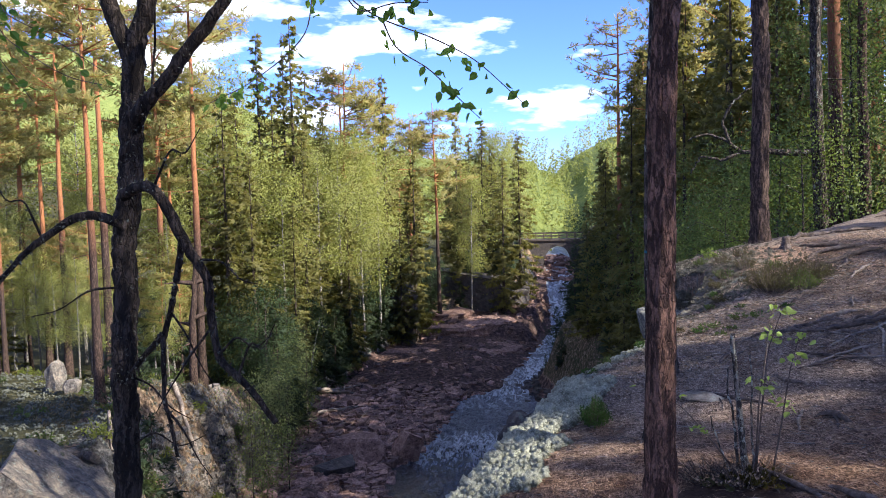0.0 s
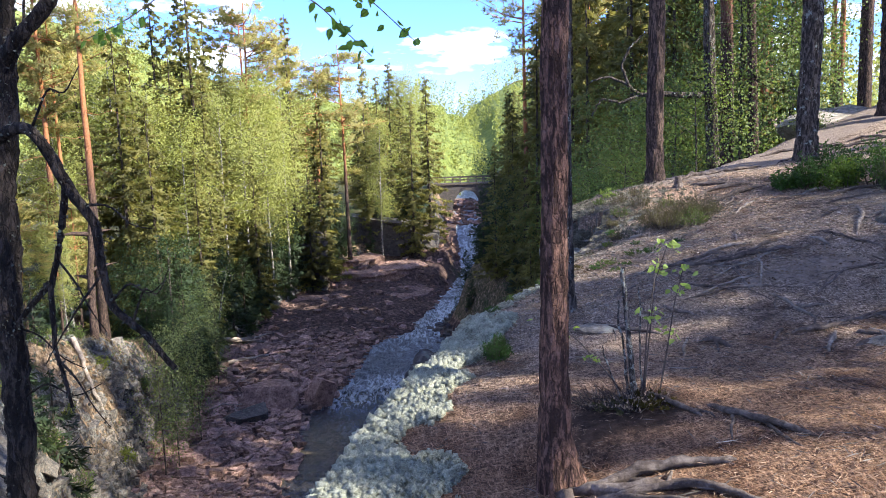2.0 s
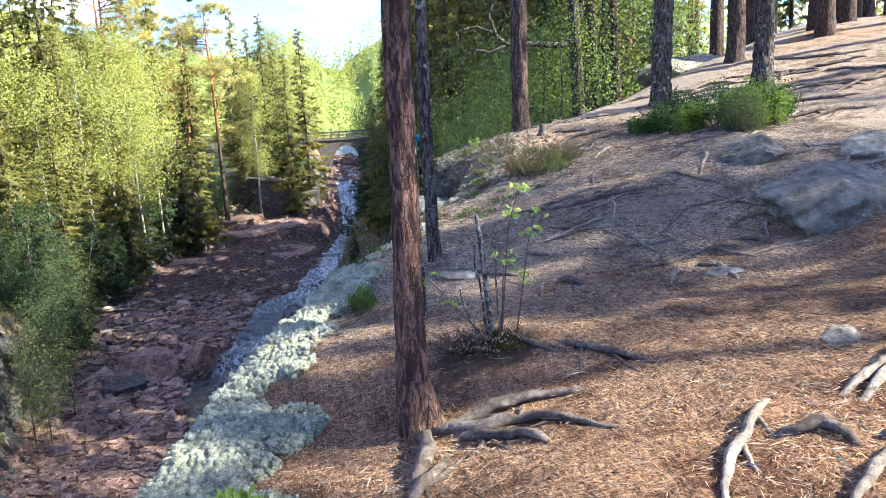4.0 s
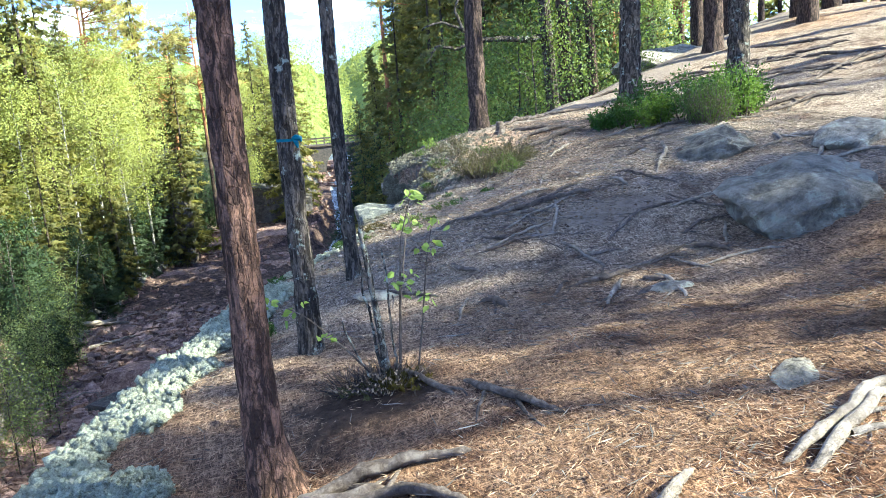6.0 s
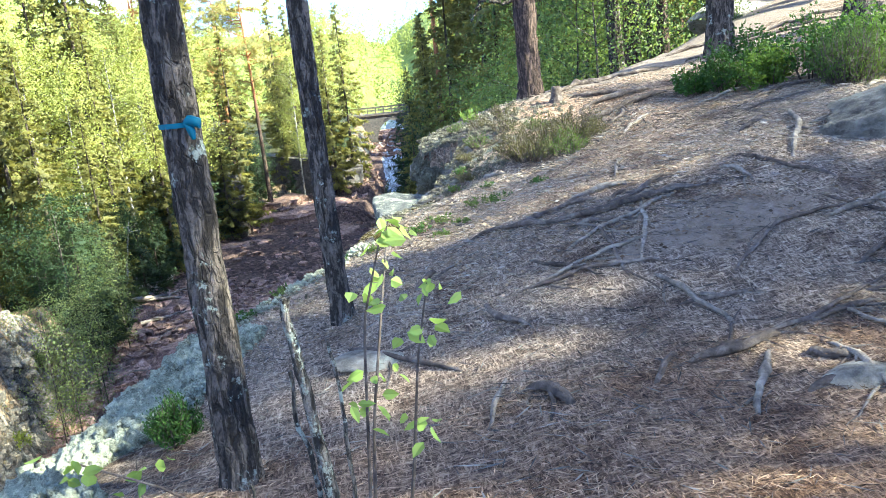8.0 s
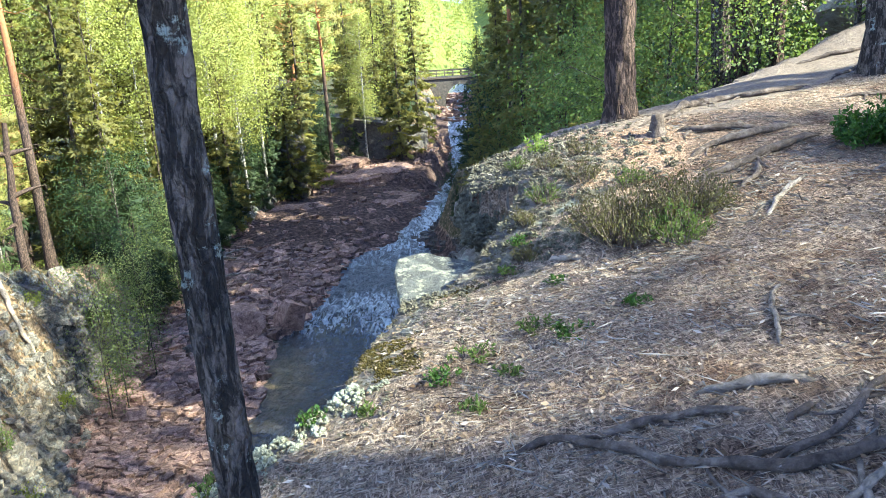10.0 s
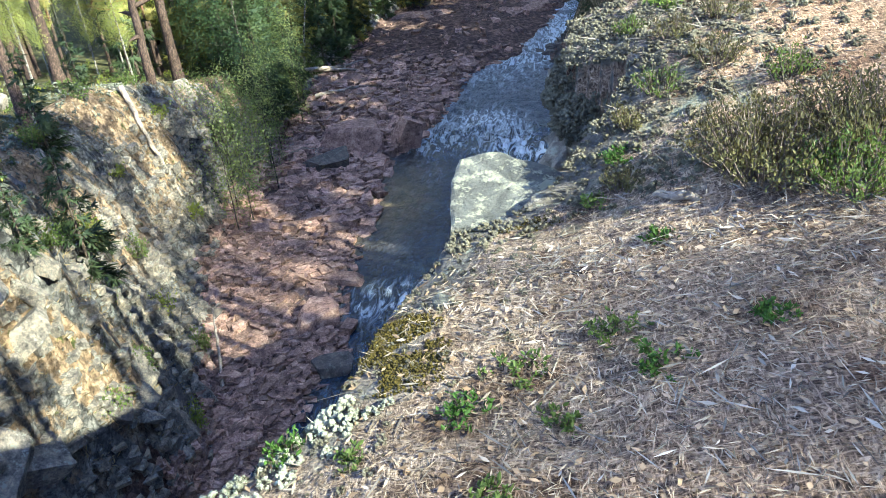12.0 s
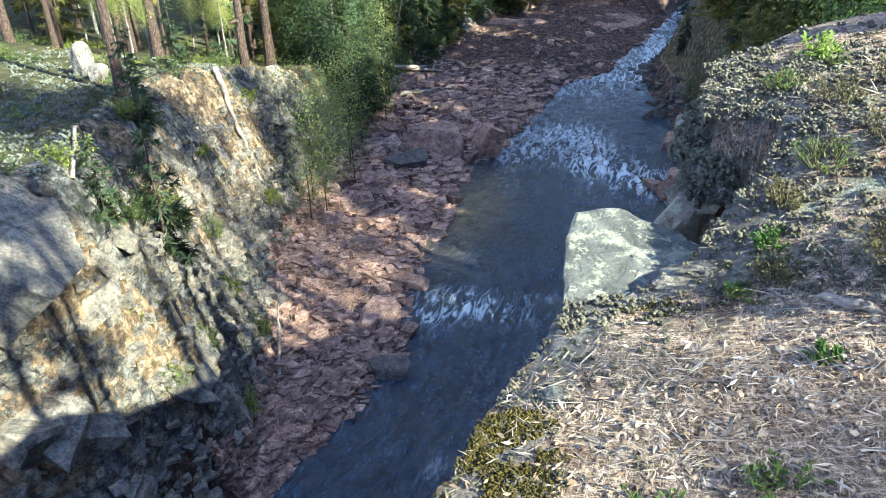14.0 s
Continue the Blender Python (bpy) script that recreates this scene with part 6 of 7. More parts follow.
shoots = [[(0.05, 0.02, 0), (0.08, 0.02, 0.35), (0.11, 0.0, 0.72), (0.17, -0.02, 0.92)], [(0.14, 0.04, 0), (0.19, 0.04, 0.30), (0.23, 0.03, 0.60), (0.27, 0.0, 0.80)], [(-0.04, -0.04, 0.04), (-0.2, -0.1, 0.26), (-0.36, -0.16, 0.45), (-0.52, -0.2, 0.56)],
          [(0.06, 0.06, 0), (0.10, 0.12, 0.4), (0.16, 0.17, 0.72), (0.20, 0.2, 0.92)]]
for line in shoots:
    line = np.array(line)
    t = np.linspace(0, 1, 14)
    path = np.stack([np.interp(t, np.linspace(0, 1, 4), line[:, q]) for q in range(3)], 1)
    shoot = part("shoot", mesh_data("shoot", *tube(path, np.linspace(0.006, 0.002, 14), 5), M_ROOT), sapling)
    centres = np.repeat(path[[-1, -4, -8]], 7, 0) + rng.normal(scale=0.035, size=(21, 3)) * np.array([1, 1, 0.5])
    along = np.stack([rng.normal(size=21), rng.normal(size=21), rng.uniform(-1.1, 0.1, 21)], 1)
    part("leaves", mesh_data("leaves", *leaf_blades(centres, along, rng.uniform(0.03, 0.056, 21), rng.uniform(0.022, 0.038, 21), rng, 0.12), M_FRESH, False), shoot)

# cut stump on the crest
stx, sty = 4.10, 9.58
stump = thing("tree_stump", "short weathered stump on the bare crest", "stump", "", (stx, sty, height(stx, sty)))
zz = np.array([-0.05, 0.0, 0.03, 0.07, 0.10, 0.135, 0.14, 0.14])
part("wood", mesh_data("wood", *tube(np.c_[0 * zz, 0 * zz, zz + np.arange(8) * 1e-4], [0.09, 0.075, 0.058, 0.05, 0.046, 0.042, 0.03, 0.002], 14, True, 0.08, rng), M_ROOT), stump)

# the old lichened birch that leans out of the gorge wall
birch = thing("old_birch", "old crooked birch crusted with lichen, leaning from the gorge wall", "birch", "", (0, 0, 0))


def limb(name, pts, r0, r1, mat=M_BARK_OLD, tufts=0, k=10, label=""):
    p = np.array(pts, float)
    t = np.r_[0, np.cumsum(np.linalg.norm(np.diff(p, axis=0), axis=1))]
    n = max(8, int(t[-1] / 0.03))
    s = np.linspace(0, t[-1], n)
    path = np.stack([np.interp(s, t, p[:, q]) for q in range(3)], 1)
    for _ in range(max(2, n // 12)):
        path[1:-1] = (path[:-2] + 2 * path[1:-1] + path[2:]) / 4
    path += np.stack([0.03 * fbm(s * 4, s * 0 + q * 9 + r0 * 77, 3, q) for q in range(3)], 1) * min(1, r0 / 0.02)
    ob = part(name, mesh_data(name, *tube(path, np.linspace(r0, r1, n), k, True, 0.09, rng), mat), birch, label)
    if tufts:
        i = rng.integers(0, n, tufts)
        d = rng.normal(size=(tufts, 3))
        d /= np.linalg.norm(d, axis=1, keepdims=True)
        base = path[i] + d * np.linspace(r0, r1, n)[i][:, None] * 0.9
        tagged(part("lichen", mesh_data("lichen", *cards(base, d + np.array([0, 0, -0.5]), rng.uniform(0.006, 0.020, tufts), rng.uniform(0.005, 0.014, tufts), rng), M_LICHEN_DARK, False), ob), kind="stuff")
    return path


M_LICHEN_DARK = leaf_material("beard_lichen", (0.06, 0.058, 0.042), (0.17, 0.17, 0.125), 0.1, 0.95, 0.6)
limb("trunk", [(-1.15, 3.25, height(-1.15, 3.25) - 0.2), (-1.03, 3.22, -0.9), (-0.98, 3.2, -0.03), (-0.95, 3.2, 0.61), (-0.92, 3.2, 1.22), (-0.86, 3.2, 1.69), (-0.85, 3.2, 2.0)], 0.085, 0.050, tufts=6000, k=14)
limb("bough", [(-0.85, 3.2, 1.97), (-0.92, 3.2, 2.13), (-0.99, 3.2, 2.28), (-1.2, 3.1, 3.2), (-1.3, 3.0, 4.2)], 0.040, 0.012, tufts=160)
limb("bough", [(-0.85, 3.2, 1.97), (-0.77, 3.2, 2.22), (-0.66, 3.15, 2.8), (-0.3, 3.0, 3.6), (0.0, 2.8, 3.9)], 0.042, 0.012, tufts=160)
limb("bough", [(-0.85, 3.18, 1.68), (-0.78, 3.12, 1.74), (-0.61, 3.1, 1.9), (-0.48, 3.1, 2.05), (-0.37, 3.1, 2.17), (-0.05, 2.9, 2.6), (0.25, 2.7, 2.75)], 0.034, 0.012, tufts=260)
limb("dead_branch", [(-0.88, 3.1, 1.36), (-0.71, 3.0, 1.4), (-0.62, 3.0, 1.29), (-0.55, 3.0, 1.15), (-0.46, 3.0, 1.01), (-0.44, 3.0, 0.65), (-0.31, 3.0, 0.55), (-0.19, 3.0, 0.39)], 0.026, 0.012, tufts=260)
limb("dead_branch", [(-0.89, 3.15, 1.22), (-1.0, 3.1, 1.28), (-1.11, 3.1, 1.26), (-1.3, 3.1, 1.14), (-1.47, 3.1, 0.99), (-1.6, 3.1, 0.95)], 0.022, 0.008, tufts=240)
limb("dead_branch", [(-0.57, 3.02, 1.19), (-0.62, 3.06, 1.0), (-0.67, 3.1, 0.88), (-0.72, 3.1, 0.73), (-0.72, 3.1, 0.45), (-0.68, 3.1, 0.2)], 0.016, 0.007, tufts=200)
limb("dead_branch", [(-0.72, 3.1, 0.75), (-0.83, 3.12, 0.63), (-0.93, 3.16, 0.53)], 0.014, 0.010, tufts=90)
limb("dead_branch", [(-0.86, 3.2, 1.60), (-0.72, 3.1, 1.75), (-0.70, 3.1, 1.98), (-0.66, 3.05, 2.2)], 0.008, 0.003, tufts=30)

# bare crooked twigs on the trunk and its dead branches
for x_, y_, z_, dx_, dz_ in ((-0.70, 3.05, 1.40, 0.25, 0.22), (-0.50, 3.0, 1.08, 0.30, -0.10), (-0.45, 3.0, 0.80, -0.22, -0.35), (-0.44, 3.0, 0.66, 0.28, 0.12), (-1.25, 3.1, 1.17, -0.15, 0.30), (-1.42, 3.1, 1.03, -0.20, -0.32), (-0.95, 3.2, 0.55, 0.34, -0.18),
                            (-0.97, 3.2, 0.20, 0.42, 0.10), (-0.68, 3.1, 0.85, 0.22, -0.30), (-0.93, 3.2, 0.95, -0.40, -0.12), (-0.72, 3.1, 0.42, 0.24, -0.28), (-0.35, 3.0, 0.58, 0.20, 0.24), (-1.0, 3.2, -0.2, -0.36, 0.2)):
    limb("twig", [(x_, y_, z_), (x_ + 0.4 * dx_, y_ - 0.04, z_ + 0.5 * dz_ + 0.05), (x_ + 0.7 * dx_, y_ - 0.08, z_ + 0.6 * dz_ - 0.03), (x_ + dx_, y_ - 0.1, z_ + dz_)], 0.006, 0.002, tufts=16, k=5)


def leafy_twig(pts, leaves, r=0.004):
    path = limb("twig", pts, r, 0.0015, M_ROOT, 0, 5)
    n = len(path)
    i = (n * (0.12 + 0.88 * rng.random(leaves) ** 0.8)).astype(int).clip(0, n - 1)
    base = path[i] + rng.normal(scale=0.018, size=(leaves, 3)) * np.array([1, 1, 1.3])
    along = np.stack([rng.normal(scale=0.7, size=leaves), rng.normal(scale=0.7, size=leaves), rng.uniform(-1.2, 0.1, leaves)], 1)
    part("leaves", mesh_data("leaves", *leaf_blades(base, along, rng.uniform(0.028, 0.052, leaves), rng.uniform(0.022, 0.036, leaves), rng, 0.12), M_TWIGLEAF, False), birch)


M_TWIGLEAF = leaf_material("young_birch_leaves", (0.10, 0.19, 0.03), (0.19, 0.30, 0.05), 0.5)
leafy_twig([(-0.05, 2.88, 2.58), (0.1, 2.7, 2.3), (0.26, 2.6, 2.01), (0.38, 2.6, 1.93), (0.54, 2.6, 1.87), (0.68, 2.6, 1.8), (0.79, 2.6, 1.7), (0.87, 2.6, 1.62)], 40)
leafy_twig([(0.0, 2.85, 2.6), (0.08, 2.7, 2.3), (0.13, 2.6, 2.02), (0.11, 2.6, 1.9), (0.01, 2.6, 1.81), (-0.11, 2.6, 1.73), (-0.26, 2.6, 1.67)], 44)
leafy_twig([(0.38, 2.6, 1.93), (0.42, 2.6, 1.83), (0.54, 2.6, 1.76), (0.61, 2.6, 1.68), (0.71, 2.6, 1.58)], 26, 0.003)
leafy_twig([(0.26, 2.6, 2.01), (0.30, 2.58, 1.95), (0.42, 2.55, 1.98), (0.55, 2.5, 1.96)], 14, 0.003)
leafy_twig([(-1.2, 3.1, 3.1), (-1.25, 2.8, 2.4), (-1.05, 2.6, 1.95), (-0.92, 2.6, 1.86), (-0.79, 2.6, 1.78), (-0.66, 2.6, 1.75)], 46)
leafy_twig([(-1.22, 3.1, 3.0), (-1.2, 2.8, 2.4), (-1.04, 2.6, 2.03), (-0.87, 2.6, 1.94), (-0.77, 2.6, 1.88), (-0.64, 2.6, 1.79)], 46)
leafy_twig([(-1.25, 3.1, 2.9), (-1.3, 2.8, 2.3), (-1.2, 2.7, 2.0), (-1.1, 2.7, 1.85), (-1.0, 2.7, 1.72)], 40)

# ---- the gorge: stones, dead wood, far-bank trees ----
h0 = height(-9.5, 16.5) + 0.75
big = "large stones in the stream bed"
stone("river_boulder", "tilted red slab standing at the water's edge", -6.0, 44.4, (0.85, 0.6, 1.35), M_REDSTONE, 101, 20, 0.25, (8, 22), group=big)
stone("river_boulder", "large flat-topped red-grey boulder on the stony bank", -9.0, 44.2, (1.65, 1.2, 0.95), M_REDSTONE, 102, 10, 0.3, group=big)
stone("river_boulder", "flat dark boulder on the stony bank", -9.6, 41.0, (1.1, 0.8, 0.6), M_DARKSTONE, 103, 40, 0.35, group=big)
stone("river_boulder", "flat red stone in the shallows", -6.0, 30.2, (0.75, 0.42, 0.28), M_REDSTONE, 104, 0, 0.3, z=WATER - 0.05, group=big)
stone("river_boulder", "red boulder at the water's edge", -6.2, 27.2, (0.8, 0.62, 0.5), M_REDSTONE, 105, 30, 0.35, group=big)
stone("river_boulder", "small red boulder at the water's edge", -5.0, 27.0, (0.45, 0.3, 0.25), M_REDSTONE, 106, 80, 0.35, z=WATER, group=big)
stone("river_boulder", "dark rounded stone in still water", -4.9, 24.6, (0.62, 0.40, 0.33), M_DARKSTONE, 107, 15, 0.35, z=WATER, group=big)
stone("river_boulder", "dark wet stone in the current", 2.6, 52.4, (0.6, 0.45, 0.4), M_DARKSTONE, 108, 0, 0.4, z=WATER, group=big)
for i, (x_, y_, s_) in enumerate(((3.9, 47.6, 0.7), (4.4, 46.0, 0.95), (4.3, 42.2, 0.9), (3.7, 40.9, 0.8), (4.6, 39.8, 0.8), (5.0, 44.0, 0.8), (3.3, 58.0, 0.7), (4.7, 51.2, 0.6), (3.0, 41.6, 0.5))):
    stone("river_boulder", "wet red-brown boulder beside the rapids", x_, y_, (s_, s_ * 0.75, s_ * 0.6), M_REDSTONE, 110 + i, 37 * i, 0.35, z=WATER, group=big)
ledges = "stepped bedrock ledges"
for i, (label_, mid_, top_, out_, deep_) in enumerate((
        ("jointed red bedrock table with a broken front", (-4.4, 82.0), -11.7, [(-6.2, -2.4), (-5.6, 2.2), (-1.0, 3.4), (4.2, 3.0), (5.2, 0.2), (3.2, -2.0), (-0.6, -3.0), (-3.2, -1.9)], 1.9),
        ("flat upper bedrock plate below the wood", (-7.6, 85.2), -10.9, [(-4.4, -2.2), (-4.0, 2.0), (1.0, 2.6), (3.4, 0.8), (2.2, -1.8), (-1.0, -2.4)], 1.5),
        ("broad flat red bedrock plate beside the rapids", (-2.2, 73.0), -13.05, [(-4.8, -3.6), (-5.4, 0.4), (-3.0, 3.8), (2.6, 3.6), (3.6, 1.2), (1.2, -1.6), (-0.6, -4.4)], 0.9),
        ("low worn red bedrock plate at the water", (-4.6, 66.2), -13.35, [(-3.6, -2.6), (-4.2, 1.2), (-1.0, 2.8), (2.8, 2.4), (3.4, 0.4), (0.8, -2.2)], 0.7),
        ("narrow red bedrock step at the wood edge", (-9.6, 71.5), -12.7, [(-2.6, -1.2), (-2.4, 1.0), (1.6, 1.5), (3.0, 0.2), (0.8, -1.3)], 0.9))):
    ob = slab("bedrock_ledge", label_, out_, deep_, M_REDSTONE, 520 + 7 * i, pose(*mid_, top_, 1.5, -1.0, 0), 0.97)
    tagged(ob, label_, "rock", ledges)
stone("rock_outcrop", "dark bedrock knoll at the narrows", 0.0, 92.5, (2.4, 3.8, 1.5), M_DARKSTONE, 122, 10, 0.4, sub=4, cuts=14)
stone("rock_outcrop", "dark cliff face below the wood", -11.4, 77.5, (2.0, 2.4, 4.2), M_DARKSTONE, 123, 10, 0.4, sub=4, cuts=14)
stone("rock_outcrop", "dark cliff face below the wood", -5.0, 90.5, (4.2, 2.2, 3.0), M_DARKSTONE, 124, -6, 0.4, sub=4, cuts=14)
stone("boulder", "grey standing boulder on the far lichen heath", -18.9, 30.2, (0.6, 0.4, 0.9), M_CLIFFSTONE, 125, 20, 0.25)
stone("boulder", "grey standing boulder on the far lichen heath", -17.7, 29.6, (0.5, 0.4, 0.6), M_CLIFFSTONE, 126, 70, 0.25)
slab("rock_slab", "smooth grey-brown rock slab on the far cliff", [(-1.6, -1.6), (-1.7, 0.6), (-1.2, 1.9), (0.6, 1.7), (1.5, 0.3), (1.3, -1.5)], 1.7, M_CLIFFSTONE, 127, pose(-9.5, 16.5, h0 - 0.1, 0, 40, 25), 0.85)
for i, (x_, y_, s_) in enumerate(((-8.9, 15.4, 0.8), (-8.5, 15.9, 0.7), (-9.2, 14.9, 0.8), (-8.2, 15.2, 0.6), (-9.0, 17.6, 0.6), (-8.0, 16.2, 0.5))):
    stone("cliff_block", "broken tan block below the smooth slab", x_, y_, (s_, s_ * 0.7, s_ * 0.6), M_CLIFFSTONE, 130 + i, 53 * i, 0.4, (20, 25), group="broken cliff blocks")

# stones of the bed: the larger ones singly, the rest as one spread
rng = np.random.default_rng(77)
moulds = [stone_mesh(200 + i, (1, rng.uniform(0.6, 0.9), rng.uniform(0.35, 0.6)), M_REDSTONE, 8, 3, 0.03, True) for i in range(8)]
cliff_moulds = [stone_mesh(220 + i, (1, rng.uniform(0.6, 0.9), rng.uniform(0.3, 0.55)), (M_CLIFFSTONE, M_DARKSTONE, M_CLIFFSTONE)[i % 3], 12, 3, 0.03, True) for i in range(6)]
n_ = 0
while n_ < 290:
    y_ = rng.choice([rng.uniform(20, 34), rng.uniform(34, 62)])
    a_, b_ = float(np.interp(y_, FOOT_Y, FOOT_X)) - 0.3, float(np.interp(y_, RIVER_Y, RIVER_L)) + 0.8
    x_ = rng.uniform(a_, b_)
    s_ = (0.14 + 0.26 * rng.random() ** 2) if y_ < 33 else (0.18 + 0.42 * rng.random() ** 2)
    ob = thing("river_stone", "angular red-brown stone on the dry river bed", "stone", "stones of the river bed", data=moulds[n_ % 8])
    ob.matrix_basis = pose(x_, y_, max(height(x_, y_), WATER - 0.2) + 0.20 * s_, rng.normal() * 10, rng.normal() * 10, rng.uniform(0, 360)) @ Matrix.Diagonal((s_, s_, s_ * 0.8, 1))
    n_ += 1
n_ = 0
while n_ < 110:
    y_ = rng.uniform(15, 42)
    f_, w_ = float(np.interp(y_, FOOT_Y, FOOT_X)), float(np.interp(y_, FOOT_Y, RIM_W))
    x_ = f_ - w_ * rng.random() ** 1.7
    s_ = 0.18 + 0.55 * rng.random() ** 2.0
    ob = thing("cliff_block", "grey angular block of the broken cliff", "rock", "broken cliff blocks", data=cliff_moulds[n_ % 6])
    ob.matrix_basis = pose(x_, y_, height(x_, y_) - 0.22 * s_, rng.normal() * 12, 50 + rng.normal() * 12, 28 + rng.normal() * 16) @ Matrix.Diagonal((s_, s_, s_, 1))
    n_ += 1


def stone_spread(name, label, mat, spots, seed):
    """Many broken flat-faced stones, joined into one spread."""
    rng = np.random.default_rng(seed)
    spots = np.asarray(spots)
    n = len(spots)
    corner = np.array([(x, y, z) for z in (-1, 1) for y in (-1, 1) for x in (-1, 1)], float)
    faces = np.array([(0, 2, 3, 1), (4, 5, 7, 6), (0, 1, 5, 4), (2, 6, 7, 3), (0, 4, 6, 2), (1, 3, 7, 5)])
    v = corner[None] * rng.uniform(0.55, 1.1, (n, 8, 3))
    v = v * spots[:, 3][:, None, None] * np.stack([np.full(n, 0.85), rng.uniform(0.5, 0.9, n), rng.uniform(0.32, 0.62, n)], 1)[:, None]
    a, tilt_x, tilt_y = rng.uniform(0, 2 * np.pi, n)[:, None], rng.normal(scale=0.18, size=(n, 1)), rng.normal(scale=0.18, size=(n, 1))
    z = v[..., 2] + tilt_x * v[..., 0] + tilt_y * v[..., 1]
    x, y = v[..., 0] * np.cos(a) - v[..., 1] * np.sin(a), v[..., 0] * np.sin(a) + v[..., 1] * np.cos(a)
    v = np.stack([x, y, z], -1) + spots[:, None, :3]
    me = mesh_data(name, v.reshape(-1, 3), (faces[None] + (8 * np.arange(n))[:, None, None]).reshape(-1, 4), mat, False)
    tagged(new(name, me), label, "stones", kind="stuff")


def bed_spots(count, y0, y1, s0, s1, over=0.8):
    y = rng.uniform(y0, y1, count)
    a, b = np.interp(y, FOOT_Y, FOOT_X) - 0.4, np.interp(y, RIVER_Y, RIVER_L) + over
    x = a + (b - a) * rng.random(count)
    z = np.maximum(land(x, y), water_level(y) - 0.12)
    s = s0 + (s1 - s0) * rng.random(count) ** 2.2
    return np.stack([x, y, z + 0.18 * s, s], 1)


stone_spread("river_gravel", "red-brown cobbles and rubble on the dry river bed", M_REDSTONE, np.concatenate([bed_spots(5200, 18.5, 36, 0.06, 0.30), bed_spots(2700, 34, 60, 0.14, 0.52), bed_spots(420, 58, 104, 0.12, 0.5)]), 5)
# rubble under the bridge and along the near edge of the water
yy = rng.uniform(38, 132, 420)
xx = np.interp(yy, RIVER_Y, RIVER_R) + rng.normal(0.3, 0.6, 420)
stone_spread("edge_stones", "wet dark stones along the water's edge", M_DARKSTONE, np.stack([xx, yy, np.maximum(land(xx, yy), water_level(yy) - 0.1), rng.uniform(0.12, 0.55, 420)], 1), 6)
yy = rng.uniform(118, 150, 260)
xx = rng.uniform(2.5, 12.5, 260)
stone_spread("ford_stones", "pale dry stones beneath the bridge", M_REDSTONE, np.stack([xx, yy, water_level(yy) + 0.05 + 0.02 * np.clip(yy - 132, 0, 20), rng.uniform(0.2, 0.8, 260)], 1), 7)


# rubble and dry grass on the broken far cliff
yy = rng.uniform(14.5, 44, 2400)
xx = np.interp(yy, FOOT_Y, FOOT_X) - np.interp(yy, FOOT_Y, RIM_W) * rng.uniform(0.0, 0.7, 2400)
stone_spread("cliff_rubble", "broken grey and tan rubble caught on the far cliff", M_CLIFFSTONE, np.stack([xx, yy, land(xx, yy), 0.05 + 0.28 * rng.random(2400) ** 2.4], 1), 8)
n_ = 16000
yy = rng.uniform(14, 46, n_)
xx = np.interp(yy, FOOT_Y, FOOT_X) - np.interp(yy, FOOT_Y, RIM_W) * rng.uniform(0.05, 1.5, n_)
keep = vnoise(xx * 0.8, yy * 0.8, 23) + 0.25 * vnoise(xx * 3, yy * 3, 24) > 0.70
xx, yy = xx[keep], yy[keep]
blades = cards(np.c_[xx, yy, land(xx, yy) - 0.02], rng.normal(size=(len(xx), 3)) * np.array([0.6, 0.6, 0.3]) + np.array([0.4, 0, 0.5]), rng.uniform(0.12, 0.28, len(xx)), rng.uniform(0.02, 0.04, len(xx)), rng)
tagged(new("dry_grass", mesh_data("dry_grass", *blades, M_DRYGRASS, False)), "tan dry grass hanging on the far cliff ledges", "grass", kind="stuff")


def dead_pole(name, label, pts, r0, r1, mat=M_DEADWOOD, branches=0, category="dead wood", group=""):
    p = np.array(pts, float)
    n = 16
    t = np.linspace(0, 1, n)
    path = np.stack([np.interp(t, np.linspace(0, 1, len(p)), p[:, q]) for q in range(3)], 1) + rng.normal(scale=0.03, size=(n, 3)) * np.sin(np.pi * t)[:, None]
    ob = thing(name, label, category, group, path[0])
    part("stem", mesh_data("stem", *tube(path - path[0], np.linspace(r0, r1, n), 8, True, 0.05, rng), mat), ob)
    for _ in range(branches):
        i = rng.integers(n // 3, n - 1)
        d = rng.normal(size=3)
        d[2] = abs(d[2]) * 0.3
        L = rng.uniform(0.3, 1.1)
        q = path[i] - path[0]
        part("twig", mesh_data("twig", *tube([q, q + d * L * 0.5, q + d * L - np.array([0, 0, 0.12 * L])], [r1 * 1.2, r1 * 0.8, 0.004], 4), mat), ob)
    return ob


h_ = height
dead_pole("fallen_tree", "bleached dead trunk lying down the far cliff", [(-15.2, 33.5, h_(-15.2, 33.5) + 0.3), (-14.6, 33.1, h_(-14.6, 33.1) + 0.35), (-13.3, 32.6, h_(-13.3, 32.6) + 0.2)], 0.13, 0.06)
dead_pole("fallen_tree", "thin bleached stem leaning on the cliff foot", [(-8.0, 22.8, h_(-8.0, 22.8)), (-8.7, 24.5, -13.0), (-9.2, 25.6, -12.2)], 0.07, 0.03)
dead_pole("fallen_tree", "grey stick leaning on the far lichen slope", [(-10.0, 18.9, h_(-10.0, 18.9)), (-10.9, 20.4, h_(-10.9, 20.4) + 0.5), (-11.6, 21.8, h_(-11.6, 21.8) + 0.6)], 0.06, 0.03)
dead_pole("broken_pine", "broken dead pine with red bark on the far rim", [(-15.6, 36.6, h_(-15.6, 36.6) - 0.2), (-15.5, 36.6, h_(-15.6, 36.6) + 3), (-15.2, 36.6, h_(-15.6, 36.6) + 6.3)], 0.22, 0.11, M_BARK_PINE, 6)
